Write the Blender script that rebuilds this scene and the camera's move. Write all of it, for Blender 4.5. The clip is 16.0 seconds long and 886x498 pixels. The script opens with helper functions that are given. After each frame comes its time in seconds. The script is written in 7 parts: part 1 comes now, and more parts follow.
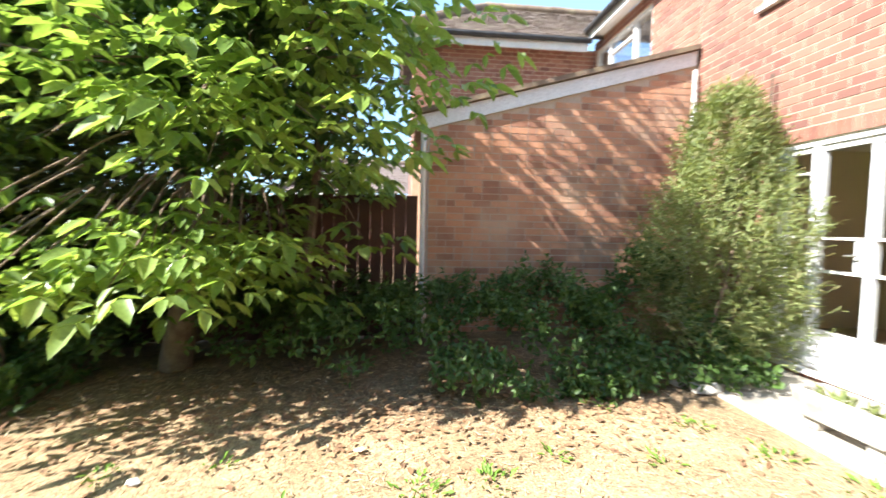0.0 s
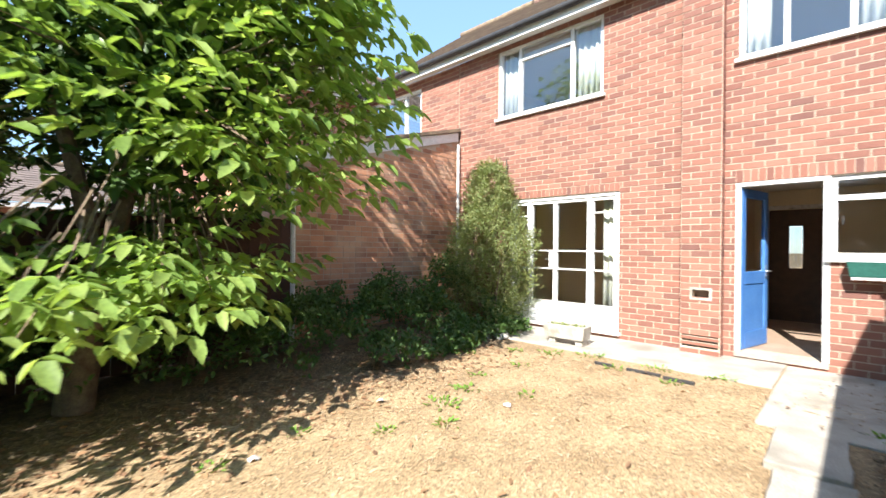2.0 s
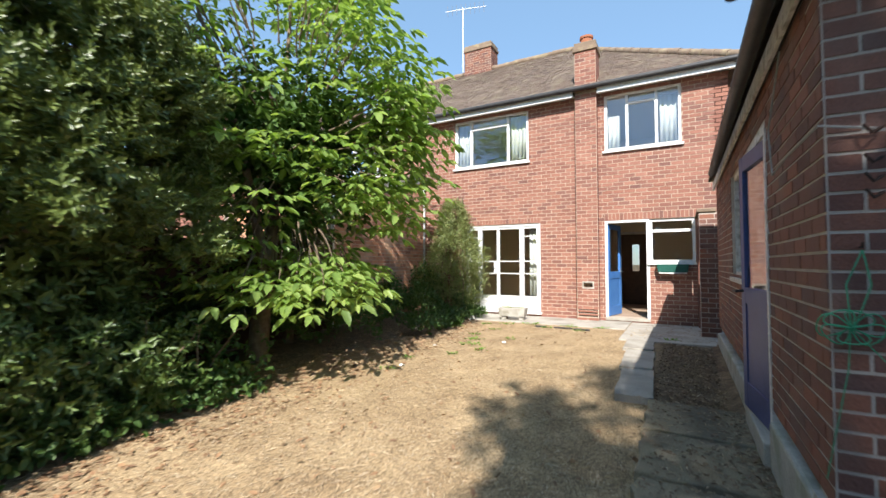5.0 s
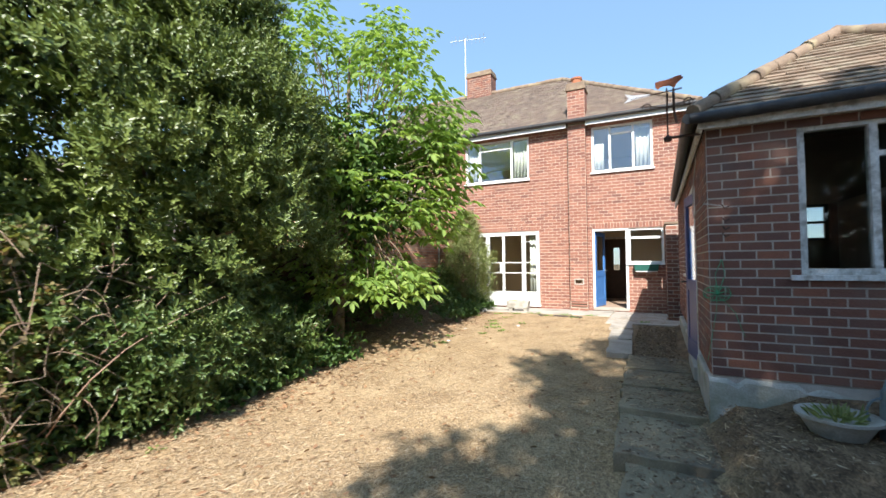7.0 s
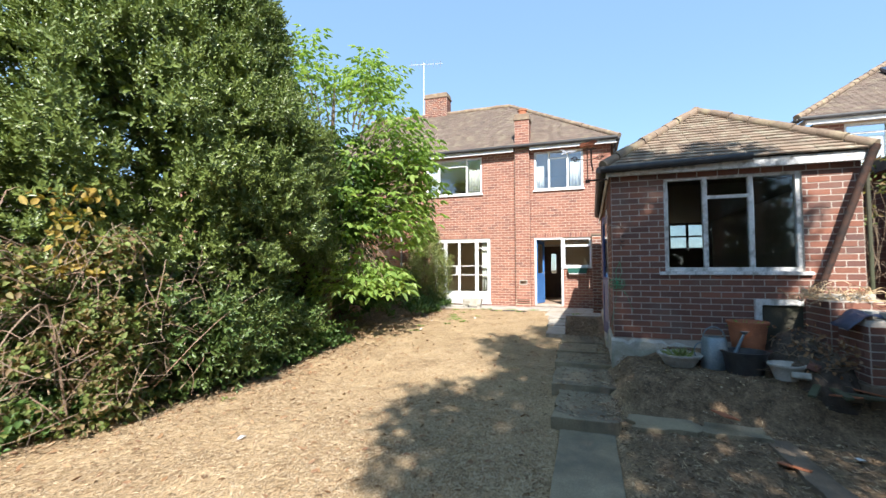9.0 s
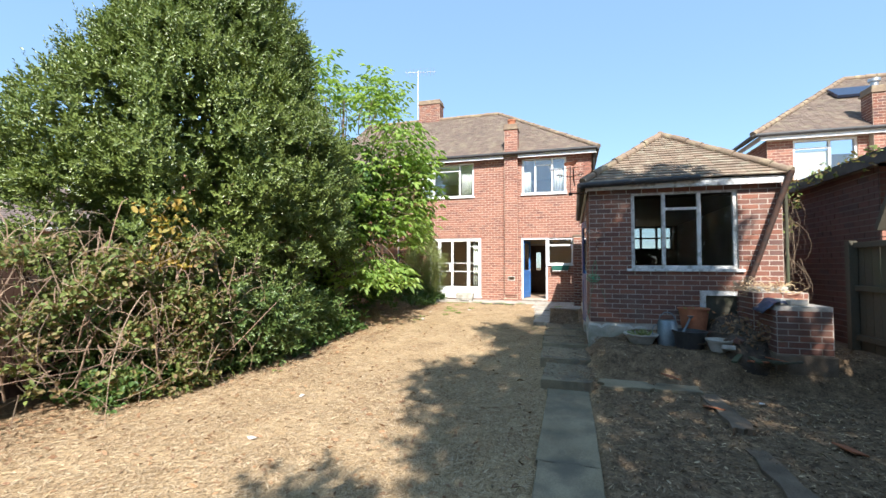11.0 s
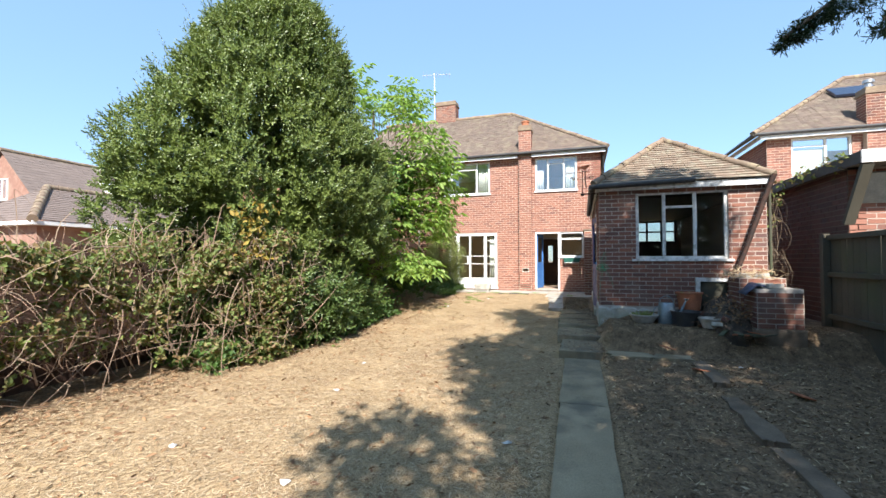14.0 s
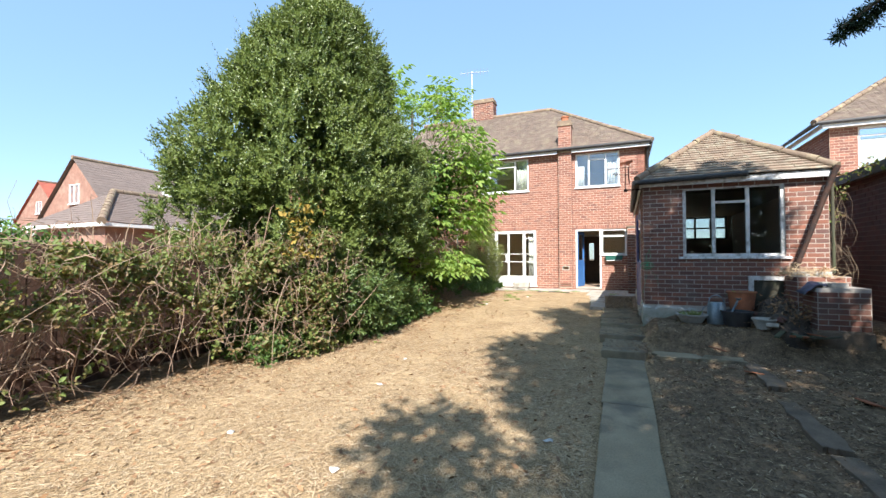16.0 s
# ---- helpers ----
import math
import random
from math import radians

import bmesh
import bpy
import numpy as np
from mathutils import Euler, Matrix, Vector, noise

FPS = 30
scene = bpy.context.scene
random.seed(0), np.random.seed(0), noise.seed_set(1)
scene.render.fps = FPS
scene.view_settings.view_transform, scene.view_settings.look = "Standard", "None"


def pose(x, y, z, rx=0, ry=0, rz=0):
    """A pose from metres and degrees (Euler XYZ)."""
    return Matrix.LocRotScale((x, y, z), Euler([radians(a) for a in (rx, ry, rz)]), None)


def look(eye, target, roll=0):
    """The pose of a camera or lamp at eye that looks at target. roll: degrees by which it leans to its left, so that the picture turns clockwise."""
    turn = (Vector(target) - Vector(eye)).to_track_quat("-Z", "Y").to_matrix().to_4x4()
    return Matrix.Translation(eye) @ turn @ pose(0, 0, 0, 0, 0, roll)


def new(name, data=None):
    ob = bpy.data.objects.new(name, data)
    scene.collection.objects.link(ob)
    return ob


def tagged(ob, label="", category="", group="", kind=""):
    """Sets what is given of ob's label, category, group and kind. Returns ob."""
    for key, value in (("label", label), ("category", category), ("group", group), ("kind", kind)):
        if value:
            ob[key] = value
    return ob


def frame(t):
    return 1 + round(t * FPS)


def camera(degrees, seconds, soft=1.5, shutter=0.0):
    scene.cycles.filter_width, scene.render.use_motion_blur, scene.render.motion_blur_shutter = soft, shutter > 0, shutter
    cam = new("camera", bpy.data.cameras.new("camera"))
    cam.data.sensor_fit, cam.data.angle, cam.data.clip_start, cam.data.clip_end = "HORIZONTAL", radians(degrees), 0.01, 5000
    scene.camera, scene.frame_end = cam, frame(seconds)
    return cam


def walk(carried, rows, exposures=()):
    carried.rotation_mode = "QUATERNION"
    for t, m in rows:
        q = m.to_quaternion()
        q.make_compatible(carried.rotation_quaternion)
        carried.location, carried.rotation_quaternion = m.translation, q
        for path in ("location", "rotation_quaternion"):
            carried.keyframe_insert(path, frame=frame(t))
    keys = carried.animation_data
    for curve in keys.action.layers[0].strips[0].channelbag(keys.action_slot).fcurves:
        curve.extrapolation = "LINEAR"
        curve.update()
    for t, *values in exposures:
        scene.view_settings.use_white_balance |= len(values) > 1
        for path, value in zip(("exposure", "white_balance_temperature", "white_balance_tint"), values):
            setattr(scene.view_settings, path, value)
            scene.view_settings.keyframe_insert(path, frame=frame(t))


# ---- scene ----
cam = camera(92.3, 16.0, shutter=0.5)
PATH = [
    (0, (0.447, -0.088, 1.353), (0.636, 1.9, 1.244), 1.3),
    (0.5, (-0.108, -0.14, 1.367), (0.557, 1.746, 1.32), 1.0),
    (1, (-0.822, -0.19, 1.278), (0.2, 1.529, 1.253), 1.3),
    (1.5, (-1.442, -0.375, 1.295), (-0.172, 1.17, 1.3), 1.2),
    (2, (-2.165, -0.566, 1.334), (-0.728, 0.825, 1.332), 0.6),
    (2.5, (-2.777, -0.711, 1.325), (-1.266, 0.599, 1.326), 0.4),
    (3, (-3.292, -0.813, 1.381), (-1.688, 0.382, 1.363), 0.0),
    (3.2, (-3.491, -0.834, 1.386), (-1.849, 0.307, 1.374), -0.0),
    (5.3, (-6.024, -0.971, 1.24), (-4.276, -0.001, 1.307), -0.1),
    (5.5, (-6.246, -0.995, 1.24), (-4.499, -0.023, 1.289), -0.1),
    (6, (-6.798, -1.031, 1.226), (-5.042, -0.073, 1.269), -0.1),
    (6.5, (-7.289, -1.052, 1.254), (-5.522, -0.116, 1.299), -0.1),
    (7, (-7.834, -1.042, 1.27), (-6.049, -0.143, 1.344), -0.4),
    (7.5, (-8.249, -1.073, 1.224), (-6.434, -0.24, 1.319), -0.3),
    (8, (-8.7, -1.112, 1.216), (-6.838, -0.389, 1.316), -0.3),
    (8.5, (-9.136, -1.16, 1.204), (-7.261, -0.469, 1.302), -0.1),
    (9, (-9.572, -1.164, 1.196), (-7.684, -0.511, 1.293), -0.1),
    (9.2, (-9.711, -1.191, 1.212), (-7.819, -0.548, 1.302), 0.0),
    (11.3, (-10.956, -1.161, 1.181), (-9.041, -0.588, 1.266), 0.1),
    (11.5, (-11.058, -1.16, 1.179), (-9.143, -0.589, 1.265), 0.0),
    (12, (-11.353, -1.2, 1.171), (-9.441, -0.62, 1.249), -0.1),
    (12.5, (-11.574, -1.191, 1.181), (-9.664, -0.604, 1.249), -0.0),
    (13, (-11.788, -1.155, 1.168), (-9.879, -0.56, 1.23), 0.0),
    (13.5, (-11.912, -1.132, 1.159), (-10.005, -0.531, 1.218), -0.1),
    (14, (-11.97, -1.113, 1.142), (-10.068, -0.496, 1.197), -0.1),
    (14.5, (-11.99, -1.101, 1.129), (-10.105, -0.434, 1.178), -0.1),
    (15, (-12.025, -1.079, 1.125), (-10.165, -0.347, 1.173), -0.2),
    (15.5, (-12.04, -1.103, 1.136), (-10.194, -0.335, 1.183), -0.2),
    (16, (-12.038, -1.108, 1.144), (-10.198, -0.326, 1.19), -0.2),
]
walk(cam, [(t, look(eye, target, roll)) for t, eye, target, roll in PATH],
     exposures=[(0.0, 1.85), (1.0, 1.7), (2.0, 1.4), (3.0, 1.15), (5.5, 0.87), (6.5, 1.0), (8.0, 1.12), (12.0, 1.12), (16.0, 1.15)])

# ---- world and sun ----
SUN = Vector((2.8, 0.88, -2.6)).normalized()
world = bpy.data.worlds.new("sky")
scene.world = world
world.use_nodes = True
wn = world.node_tree.nodes
sky = wn.new("ShaderNodeTexSky")
sky.sky_type, sky.sun_disc = "NISHITA", False
sky.sun_elevation, sky.sun_rotation = math.asin(-SUN.z), math.atan2(-SUN.x, -SUN.y)
sky.air_density, sky.dust_density, sky.ozone_density = 0.9, 0.25, 2.6
haze = wn.new("ShaderNodeMix")  # a clear sky evened out by light summer haze
haze.data_type = "RGBA"
haze.inputs[0].default_value, haze.inputs[7].default_value = 0.6, (1.28, 2.2, 3.3, 1)
world.node_tree.links.new(sky.outputs[0], haze.inputs[6])
world.node_tree.links.new(haze.outputs[2], wn["Background"].inputs[0])
wn["Background"].inputs[1].default_value = 0.15
sun = new("sun", bpy.data.lights.new("sun", "SUN"))
sun.data.energy, sun.data.angle, sun.data.color = 5.0, radians(0.55), (1.0, 0.965, 0.93)
sun.matrix_basis = look((0, 0, 20), Vector((0, 0, 20)) + SUN)

RNG = np.random.default_rng(7)


# ---- materials ----
def material(name, colors, rough=0.85, scale=6.0, grain=90.0, bump=0.25, spread=0.0, metal=0.0, stain=None, leaf=0.0, spec=0.4):
    """Two scales of noise between the first two colours; spread mixes in a random colour per piece; stain is (colour, scale, amount)."""
    m = bpy.data.materials.new(name)
    m.use_nodes = True
    nt = m.node_tree
    n, link = nt.nodes, nt.links.new
    b = n["Principled BSDF"]
    geo = n.new("ShaderNodeNewGeometry")

    def noise_at(s, detail=4.0):
        t = n.new("ShaderNodeTexNoise")
        t.inputs["Scale"].default_value, t.inputs["Detail"].default_value = s, detail
        link(geo.outputs["Position"], t.inputs["Vector"])
        return t.outputs["Fac"]

    def ramp(fac, stops):
        r = n.new("ShaderNodeValToRGB")
        while len(r.color_ramp.elements) < len(stops):
            r.color_ramp.elements.new(0.5)
        for e, (p, c) in zip(r.color_ramp.elements, stops):
            e.position, e.color = p, (*c, 1)
        link(fac, r.inputs[0])
        return r.outputs[0]

    def mix(fac, a, c, mode="MIX"):
        x = n.new("ShaderNodeMix")
        x.data_type, x.blend_type = "RGBA", mode
        if isinstance(fac, float):
            x.inputs[0].default_value = fac
        else:
            link(fac, x.inputs[0])
        link(a, x.inputs[6])
        link(c, x.inputs[7])
        return x.outputs[2]

    col = ramp(noise_at(scale), [(0.32, colors[0]), (0.68, colors[1])])
    if spread:
        info = n.new("ShaderNodeObjectInfo")
        add = n.new("ShaderNodeMath")
        add.operation = "ADD"
        link(info.outputs["Random"], add.inputs[0])
        link(geo.outputs["Random Per Island"], add.inputs[1])
        fr = n.new("ShaderNodeMath")
        fr.operation = "FRACT"
        link(add.outputs[0], fr.inputs[0])
        k = len(colors) - 1
        col = mix(spread, col, ramp(fr.outputs[0], [(i / k, c) for i, c in enumerate(colors)]))
    fine = ramp(noise_at(grain, 2.0), [(0.25, (0.72, 0.72, 0.72)), (0.75, (1.22, 1.22, 1.22))])
    col = mix(0.7, col, fine, "MULTIPLY")
    if stain:
        sm = ramp(noise_at(stain[1], 5.0), [(0.5, (0, 0, 0)), (0.68, (stain[2],) * 3)])
        flat = n.new("ShaderNodeRGB")
        flat.outputs[0].default_value = (*stain[0], 1)
        col = mix(sm, col, flat.outputs[0])
    link(col, b.inputs["Base Color"])
    b.inputs["Roughness"].default_value, b.inputs["Metallic"].default_value = rough, metal
    b.inputs["Specular IOR Level"].default_value = spec
    if bump:
        bp = n.new("ShaderNodeBump")
        bp.inputs["Strength"].default_value, bp.inputs["Distance"].default_value = bump, 0.01
        link(noise_at(grain * 0.6, 3.0), bp.inputs["Height"])
        link(bp.outputs[0], b.inputs["Normal"])
    if leaf:
        tr = n.new("ShaderNodeBsdfTranslucent")
        bright = n.new("ShaderNodeMix")
        bright.data_type, bright.blend_type = "RGBA", "MULTIPLY"
        bright.inputs[0].default_value = 1.0
        link(col, bright.inputs[6])
        bright.inputs[7].default_value = (1.5, 1.5, 0.8, 1)
        link(bright.outputs[2], tr.inputs[0])
        ms = n.new("ShaderNodeMixShader")
        ms.inputs[0].default_value = leaf
        link(b.outputs[0], ms.inputs[1])
        link(tr.outputs[0], ms.inputs[2])
        link(ms.outputs[0], n["Material Output"].inputs[0])
    return m


def glass_material(name, tint, mirror):
    """Clear sheet whose gloss grows towards grazing angles from the share `mirror`."""
    m = bpy.data.materials.new(name)
    m.use_nodes = True
    n, link = m.node_tree.nodes, m.node_tree.links.new
    n.remove(n["Principled BSDF"])
    clear, gloss, mixed, face = (n.new("ShaderNode" + k) for k in ("BsdfTransparent", "BsdfGlossy", "MixShader", "LayerWeight"))
    power, scale = n.new("ShaderNodeMath"), n.new("ShaderNodeMath")
    power.operation, scale.operation = "POWER", "MULTIPLY_ADD"
    power.inputs[1].default_value = 4.0
    scale.inputs[1].default_value, scale.inputs[2].default_value = 1.0 - mirror, mirror
    clear.inputs[0].default_value = (*tint, 1)
    gloss.inputs["Roughness"].default_value = 0.02
    face.inputs[0].default_value = 0.5
    link(face.outputs["Facing"], power.inputs[0])
    link(power.outputs[0], scale.inputs[0])
    link(scale.outputs[0], mixed.inputs[0])
    link(clear.outputs[0], mixed.inputs[1])
    link(gloss.outputs[0], mixed.inputs[2])
    link(mixed.outputs[0], n["Material Output"].inputs[0])
    return m


BRICK = material("red_brick", [(0.25, 0.107, 0.073), (0.32, 0.15, 0.105), (0.185, 0.083, 0.064), (0.285, 0.124, 0.086), (0.36, 0.172, 0.12), (0.14, 0.068, 0.058)], 0.9, 9, 120, 0.4, 0.75)
BRICK_DARK = material("dark_brick", [(0.175, 0.076, 0.054), (0.235, 0.10, 0.066), (0.105, 0.053, 0.045), (0.30, 0.117, 0.07), (0.105, 0.063, 0.058), (0.205, 0.083, 0.056)], 0.9, 7, 120, 0.5, 0.75, stain=((0.22, 0.18, 0.15), 2.5, 0.3))
BRICK_OLD = material("weathered_brick", [(0.50, 0.24, 0.135), (0.60, 0.32, 0.195), (0.19, 0.08, 0.06), (0.57, 0.29, 0.175), (0.53, 0.26, 0.145)], 0.9, 5, 120, 0.5, 0.65, stain=((0.58, 0.44, 0.31), 1.6, 0.5))
BRICK_FAR = material("brick_in_the_distance", [(0.33, 0.185, 0.135), (0.25, 0.135, 0.10)], 0.9, 6, 30, 0.3, stain=((0.40, 0.28, 0.21), 2.0, 0.5))
# brick and mortar with the garage side's shade put into their colours
BRICK_SHADED = material("shaded_brick", [(0.09, 0.045, 0.036), (0.12, 0.058, 0.044), (0.06, 0.036, 0.032), (0.14, 0.062, 0.045)], 0.9, 7, 120, 0.5, 0.75)
MORTAR_SHADED = material("shaded_mortar", [(0.20, 0.17, 0.14), (0.15, 0.125, 0.105)], 0.95, 10, 150, 0.4)
MORTAR = material("mortar", [(0.55, 0.44, 0.335), (0.46, 0.365, 0.275)], 0.95, 14, 150, 0.4)
MORTAR_DARK = material("grey_mortar", [(0.54, 0.48, 0.41), (0.42, 0.365, 0.31)], 0.95, 10, 150, 0.4)
TILE = material("roof_tile", [(0.155, 0.115, 0.09), (0.20, 0.15, 0.115), (0.11, 0.085, 0.07), (0.225, 0.16, 0.12), (0.14, 0.112, 0.09)], 0.9, 1.3, 70, 0.5, 0.55, stain=((0.30, 0.26, 0.17), 3.5, 0.45))
TILE_MOSSY = material("mossy_roof_tile", [(0.18, 0.135, 0.095), (0.25, 0.185, 0.13), (0.135, 0.10, 0.075), (0.28, 0.20, 0.14), (0.20, 0.145, 0.105)], 0.95, 2.0, 60, 0.6, 0.55, stain=((0.36, 0.33, 0.24), 6.0, 0.6))
RIDGE = material("ridge_mortar_tile", [(0.25, 0.18, 0.125), (0.18, 0.13, 0.09), (0.29, 0.21, 0.145)], 0.95, 6, 50, 0.6, 0.4, stain=((0.40, 0.34, 0.2), 5, 0.5))
TILE_RED = material("red_roof_tile", [(0.36, 0.10, 0.07), (0.42, 0.13, 0.08), (0.30, 0.08, 0.06)], 0.9, 3, 60, 0.3, 0.4)
TILE_GREY = material("brown_grey_roof_tile", [(0.165, 0.125, 0.105), (0.205, 0.158, 0.135), (0.14, 0.11, 0.095)], 0.9, 2, 60, 0.3, 0.5)
WHITE = material("white_paint", [(0.80, 0.80, 0.78), (0.74, 0.74, 0.72)], 0.45, 5, 60, 0.08)
WHITE_WORN = material("worn_white_paint", [(0.72, 0.71, 0.68), (0.60, 0.58, 0.54)], 0.65, 9, 80, 0.4, stain=((0.22, 0.19, 0.15), 14, 0.7))
BLACK = material("black_plastic", [(0.025, 0.025, 0.027), (0.05, 0.048, 0.046)], 0.55, 9, 60, 0.15)
RUST = material("rusty_iron", [(0.035, 0.028, 0.025), (0.09, 0.045, 0.03)], 0.8, 14, 90, 0.4, metal=0.3)
RUST_ORANGE = material("orange_rust", [(0.36, 0.11, 0.045), (0.24, 0.08, 0.04)], 0.85, 18, 90, 0.3)
BLUE = material("blue_door_paint", [(0.055, 0.17, 0.44), (0.08, 0.22, 0.50)], 0.45, 4, 60, 0.1)
BLUE_DARK = material("dark_blue_door_paint", [(0.03, 0.055, 0.17), (0.05, 0.08, 0.22)], 0.5, 4, 60, 0.1)
STONE = material("white_stone", [(0.50, 0.475, 0.42), (0.36, 0.335, 0.28)], 0.9, 8, 90, 0.5, stain=((0.22, 0.2, 0.15), 7, 0.7))
CONCRETE = material("concrete", [(0.46, 0.42, 0.355), (0.36, 0.325, 0.27)], 0.95, 3, 80, 0.4, stain=((0.2, 0.175, 0.135), 2.2, 0.6))
KERB = material("soiled_kerb", [(0.135, 0.10, 0.068), (0.20, 0.15, 0.105)], 0.95, 5, 80, 0.5, stain=((0.09, 0.07, 0.05), 3.0, 0.7))
SOIL_DARK = material("damp_soil", [(0.06, 0.045, 0.033), (0.12, 0.09, 0.066)], 0.95, 9, 60, 1.0, stain=((0.035, 0.028, 0.022), 5, 0.7))
SLAB = material("paving_slab", [(0.36, 0.295, 0.19), (0.235, 0.19, 0.12), (0.39, 0.32, 0.21)], 0.95, 2.4, 90, 0.7, 0.12, stain=((0.12, 0.105, 0.08), 2.2, 0.8))
PLINTH = material("rendered_plinth", [(0.50, 0.48, 0.42), (0.37, 0.35, 0.30)], 0.95, 5, 70, 0.5, stain=((0.2, 0.22, 0.14), 4, 0.6))
FENCE = material("fence_wood", [(0.072, 0.065, 0.046), (0.098, 0.088, 0.063), (0.055, 0.052, 0.036), (0.086, 0.077, 0.055)], 0.9, 3, 70, 0.5, 0.55, stain=((0.075, 0.095, 0.042), 1.1, 0.6))
FENCE_BROWN = material("brown_fence_wood", [(0.07, 0.036, 0.024), (0.10, 0.052, 0.034), (0.05, 0.028, 0.022)], 0.9, 6, 90, 0.4, 0.5)
BARK = material("bark", [(0.16, 0.11, 0.075), (0.24, 0.18, 0.12)], 0.95, 14, 70, 0.8)
TWIG = material("dry_twig", [(0.27, 0.185, 0.125), (0.38, 0.285, 0.20), (0.16, 0.10, 0.07), (0.30, 0.175, 0.125)], 0.9, 20, 80, 0.2, 0.6)
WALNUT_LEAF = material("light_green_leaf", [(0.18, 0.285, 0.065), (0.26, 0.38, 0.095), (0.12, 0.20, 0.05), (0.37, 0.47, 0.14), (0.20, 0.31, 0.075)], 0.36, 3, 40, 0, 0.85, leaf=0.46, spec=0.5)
HOLLY_LEAF = material("dark_glossy_leaf", [(0.12, 0.17, 0.045), (0.19, 0.24, 0.06), (0.09, 0.135, 0.04), (0.23, 0.27, 0.07), (0.14, 0.19, 0.05)], 0.36, 0.9, 40, 0, 0.5, leaf=0.1, spec=0.5)
LAUREL_LEAF = material("broad_shrub_leaf", [(0.085, 0.145, 0.038), (0.135, 0.20, 0.05), (0.06, 0.105, 0.03), (0.19, 0.235, 0.075)], 0.4, 1.2, 40, 0, 0.6, leaf=0.2, spec=0.5)
HEDGE_LEAF = material("bramble_leaf", [(0.14, 0.19, 0.05), (0.21, 0.24, 0.07), (0.07, 0.12, 0.033), (0.34, 0.28, 0.12), (0.30, 0.17, 0.10), (0.24, 0.13, 0.085), (0.13, 0.20, 0.05), (0.24, 0.29, 0.08)], 0.6, 1.1, 40, 0, 0.75, leaf=0.3)
# ivy green; also the inner tree leaves, with crown shade in the colour
IVY_AND_SHADED_LEAF = material("ivy_and_shaded_leaf", [(0.065, 0.125, 0.028), (0.10, 0.18, 0.042), (0.05, 0.095, 0.026), (0.13, 0.20, 0.05)], 0.5, 3, 40, 0, 0.7, leaf=0.25)
BUSH_LEAF = material("feathery_grey_green_leaf", [(0.20, 0.25, 0.085), (0.30, 0.34, 0.14), (0.15, 0.20, 0.075), (0.40, 0.37, 0.19)], 0.7, 3, 40, 0, 0.7, leaf=0.35)
CONIFER_LEAF = material("conifer_needle", [(0.03, 0.055, 0.025), (0.045, 0.075, 0.03), (0.025, 0.045, 0.025)], 0.6, 3, 40, 0, 0.6, leaf=0.1)
YELLOW_LEAF = material("yellowing_leaf", [(0.42, 0.28, 0.05), (0.32, 0.22, 0.06), (0.26, 0.26, 0.06), (0.46, 0.33, 0.09)], 0.6, 3, 40, 0, 0.7, leaf=0.3)
WEED = material("weed_leaf", [(0.13, 0.26, 0.035), (0.19, 0.32, 0.05), (0.10, 0.2, 0.03)], 0.6, 3, 40, 0, 0.6, leaf=0.3)
STRAW = material("dry_straw", [(0.50, 0.365, 0.205), (0.61, 0.465, 0.285), (0.35, 0.235, 0.125), (0.68, 0.55, 0.37), (0.19, 0.115, 0.066), (0.55, 0.405, 0.23)], 0.9, 6, 60, 0, 0.9)
DEAD_LEAF = material("dead_leaf", [(0.25, 0.135, 0.068), (0.34, 0.20, 0.10), (0.18, 0.095, 0.055), (0.40, 0.27, 0.145)], 0.85, 6, 60, 0, 0.8)
SOIL_CHIP = material("soil_crumb", [(0.165, 0.11, 0.067), (0.26, 0.18, 0.112), (0.09, 0.06, 0.04), (0.38, 0.29, 0.19), (0.20, 0.12, 0.07)], 0.95, 6, 60, 0, 0.9)
PLASTER = material("cream_plaster", [(0.74, 0.63, 0.44), (0.68, 0.58, 0.40)], 0.9, 2, 60, 0.1)
CARPET = material("worn_brown_floor", [(0.42, 0.30, 0.215), (0.33, 0.235, 0.165)], 0.8, 5, 120, 0.3)
CEILING = material("white_ceiling", [(0.75, 0.73, 0.68), (0.70, 0.68, 0.63)], 0.9, 2, 60, 0.05)
DARK_WOOD = material("dark_wood", [(0.075, 0.05, 0.035), (0.11, 0.07, 0.045)], 0.6, 8, 60, 0.1)
CURTAIN = material("white_net_curtain", [(0.78, 0.79, 0.80), (0.70, 0.72, 0.74)], 0.9, 5, 80, 0.1, leaf=0.4)
GREEN_PLASTIC = material("green_plastic", [(0.012, 0.075, 0.055), (0.018, 0.10, 0.075)], 0.5, 6, 50, 0.1)
ROPE_GREEN = material("green_cord", [(0.05, 0.30, 0.15), (0.07, 0.37, 0.19)], 0.7, 30, 200, 0.2)
ROPE_GREY = material("grey_cord", [(0.40, 0.38, 0.34), (0.30, 0.28, 0.25)], 0.8, 30, 200, 0.2)
TERRACOTTA = material("terracotta", [(0.42, 0.155, 0.075), (0.32, 0.12, 0.06)], 0.85, 9, 70, 0.2)
ZINC = material("grey_blue_zinc", [(0.26, 0.32, 0.35), (0.20, 0.25, 0.28)], 0.45, 9, 60, 0.2, metal=0.5)
GALVANISED = material("aerial_metal", [(0.5, 0.5, 0.5), (0.42, 0.42, 0.42)], 0.4, 9, 60, 0.1, metal=0.8)
PLASTIC_BLUE = material("dark_blue_plastic_sheet", [(0.05, 0.065, 0.11), (0.08, 0.095, 0.15)], 0.4, 9, 40, 0.4)
SOLAR = material("solar_glass", [(0.02, 0.03, 0.06), (0.03, 0.045, 0.08)], 0.15, 9, 40, 0)
GLASS = glass_material("window_glass", (0.95, 0.96, 0.955), 0.045)
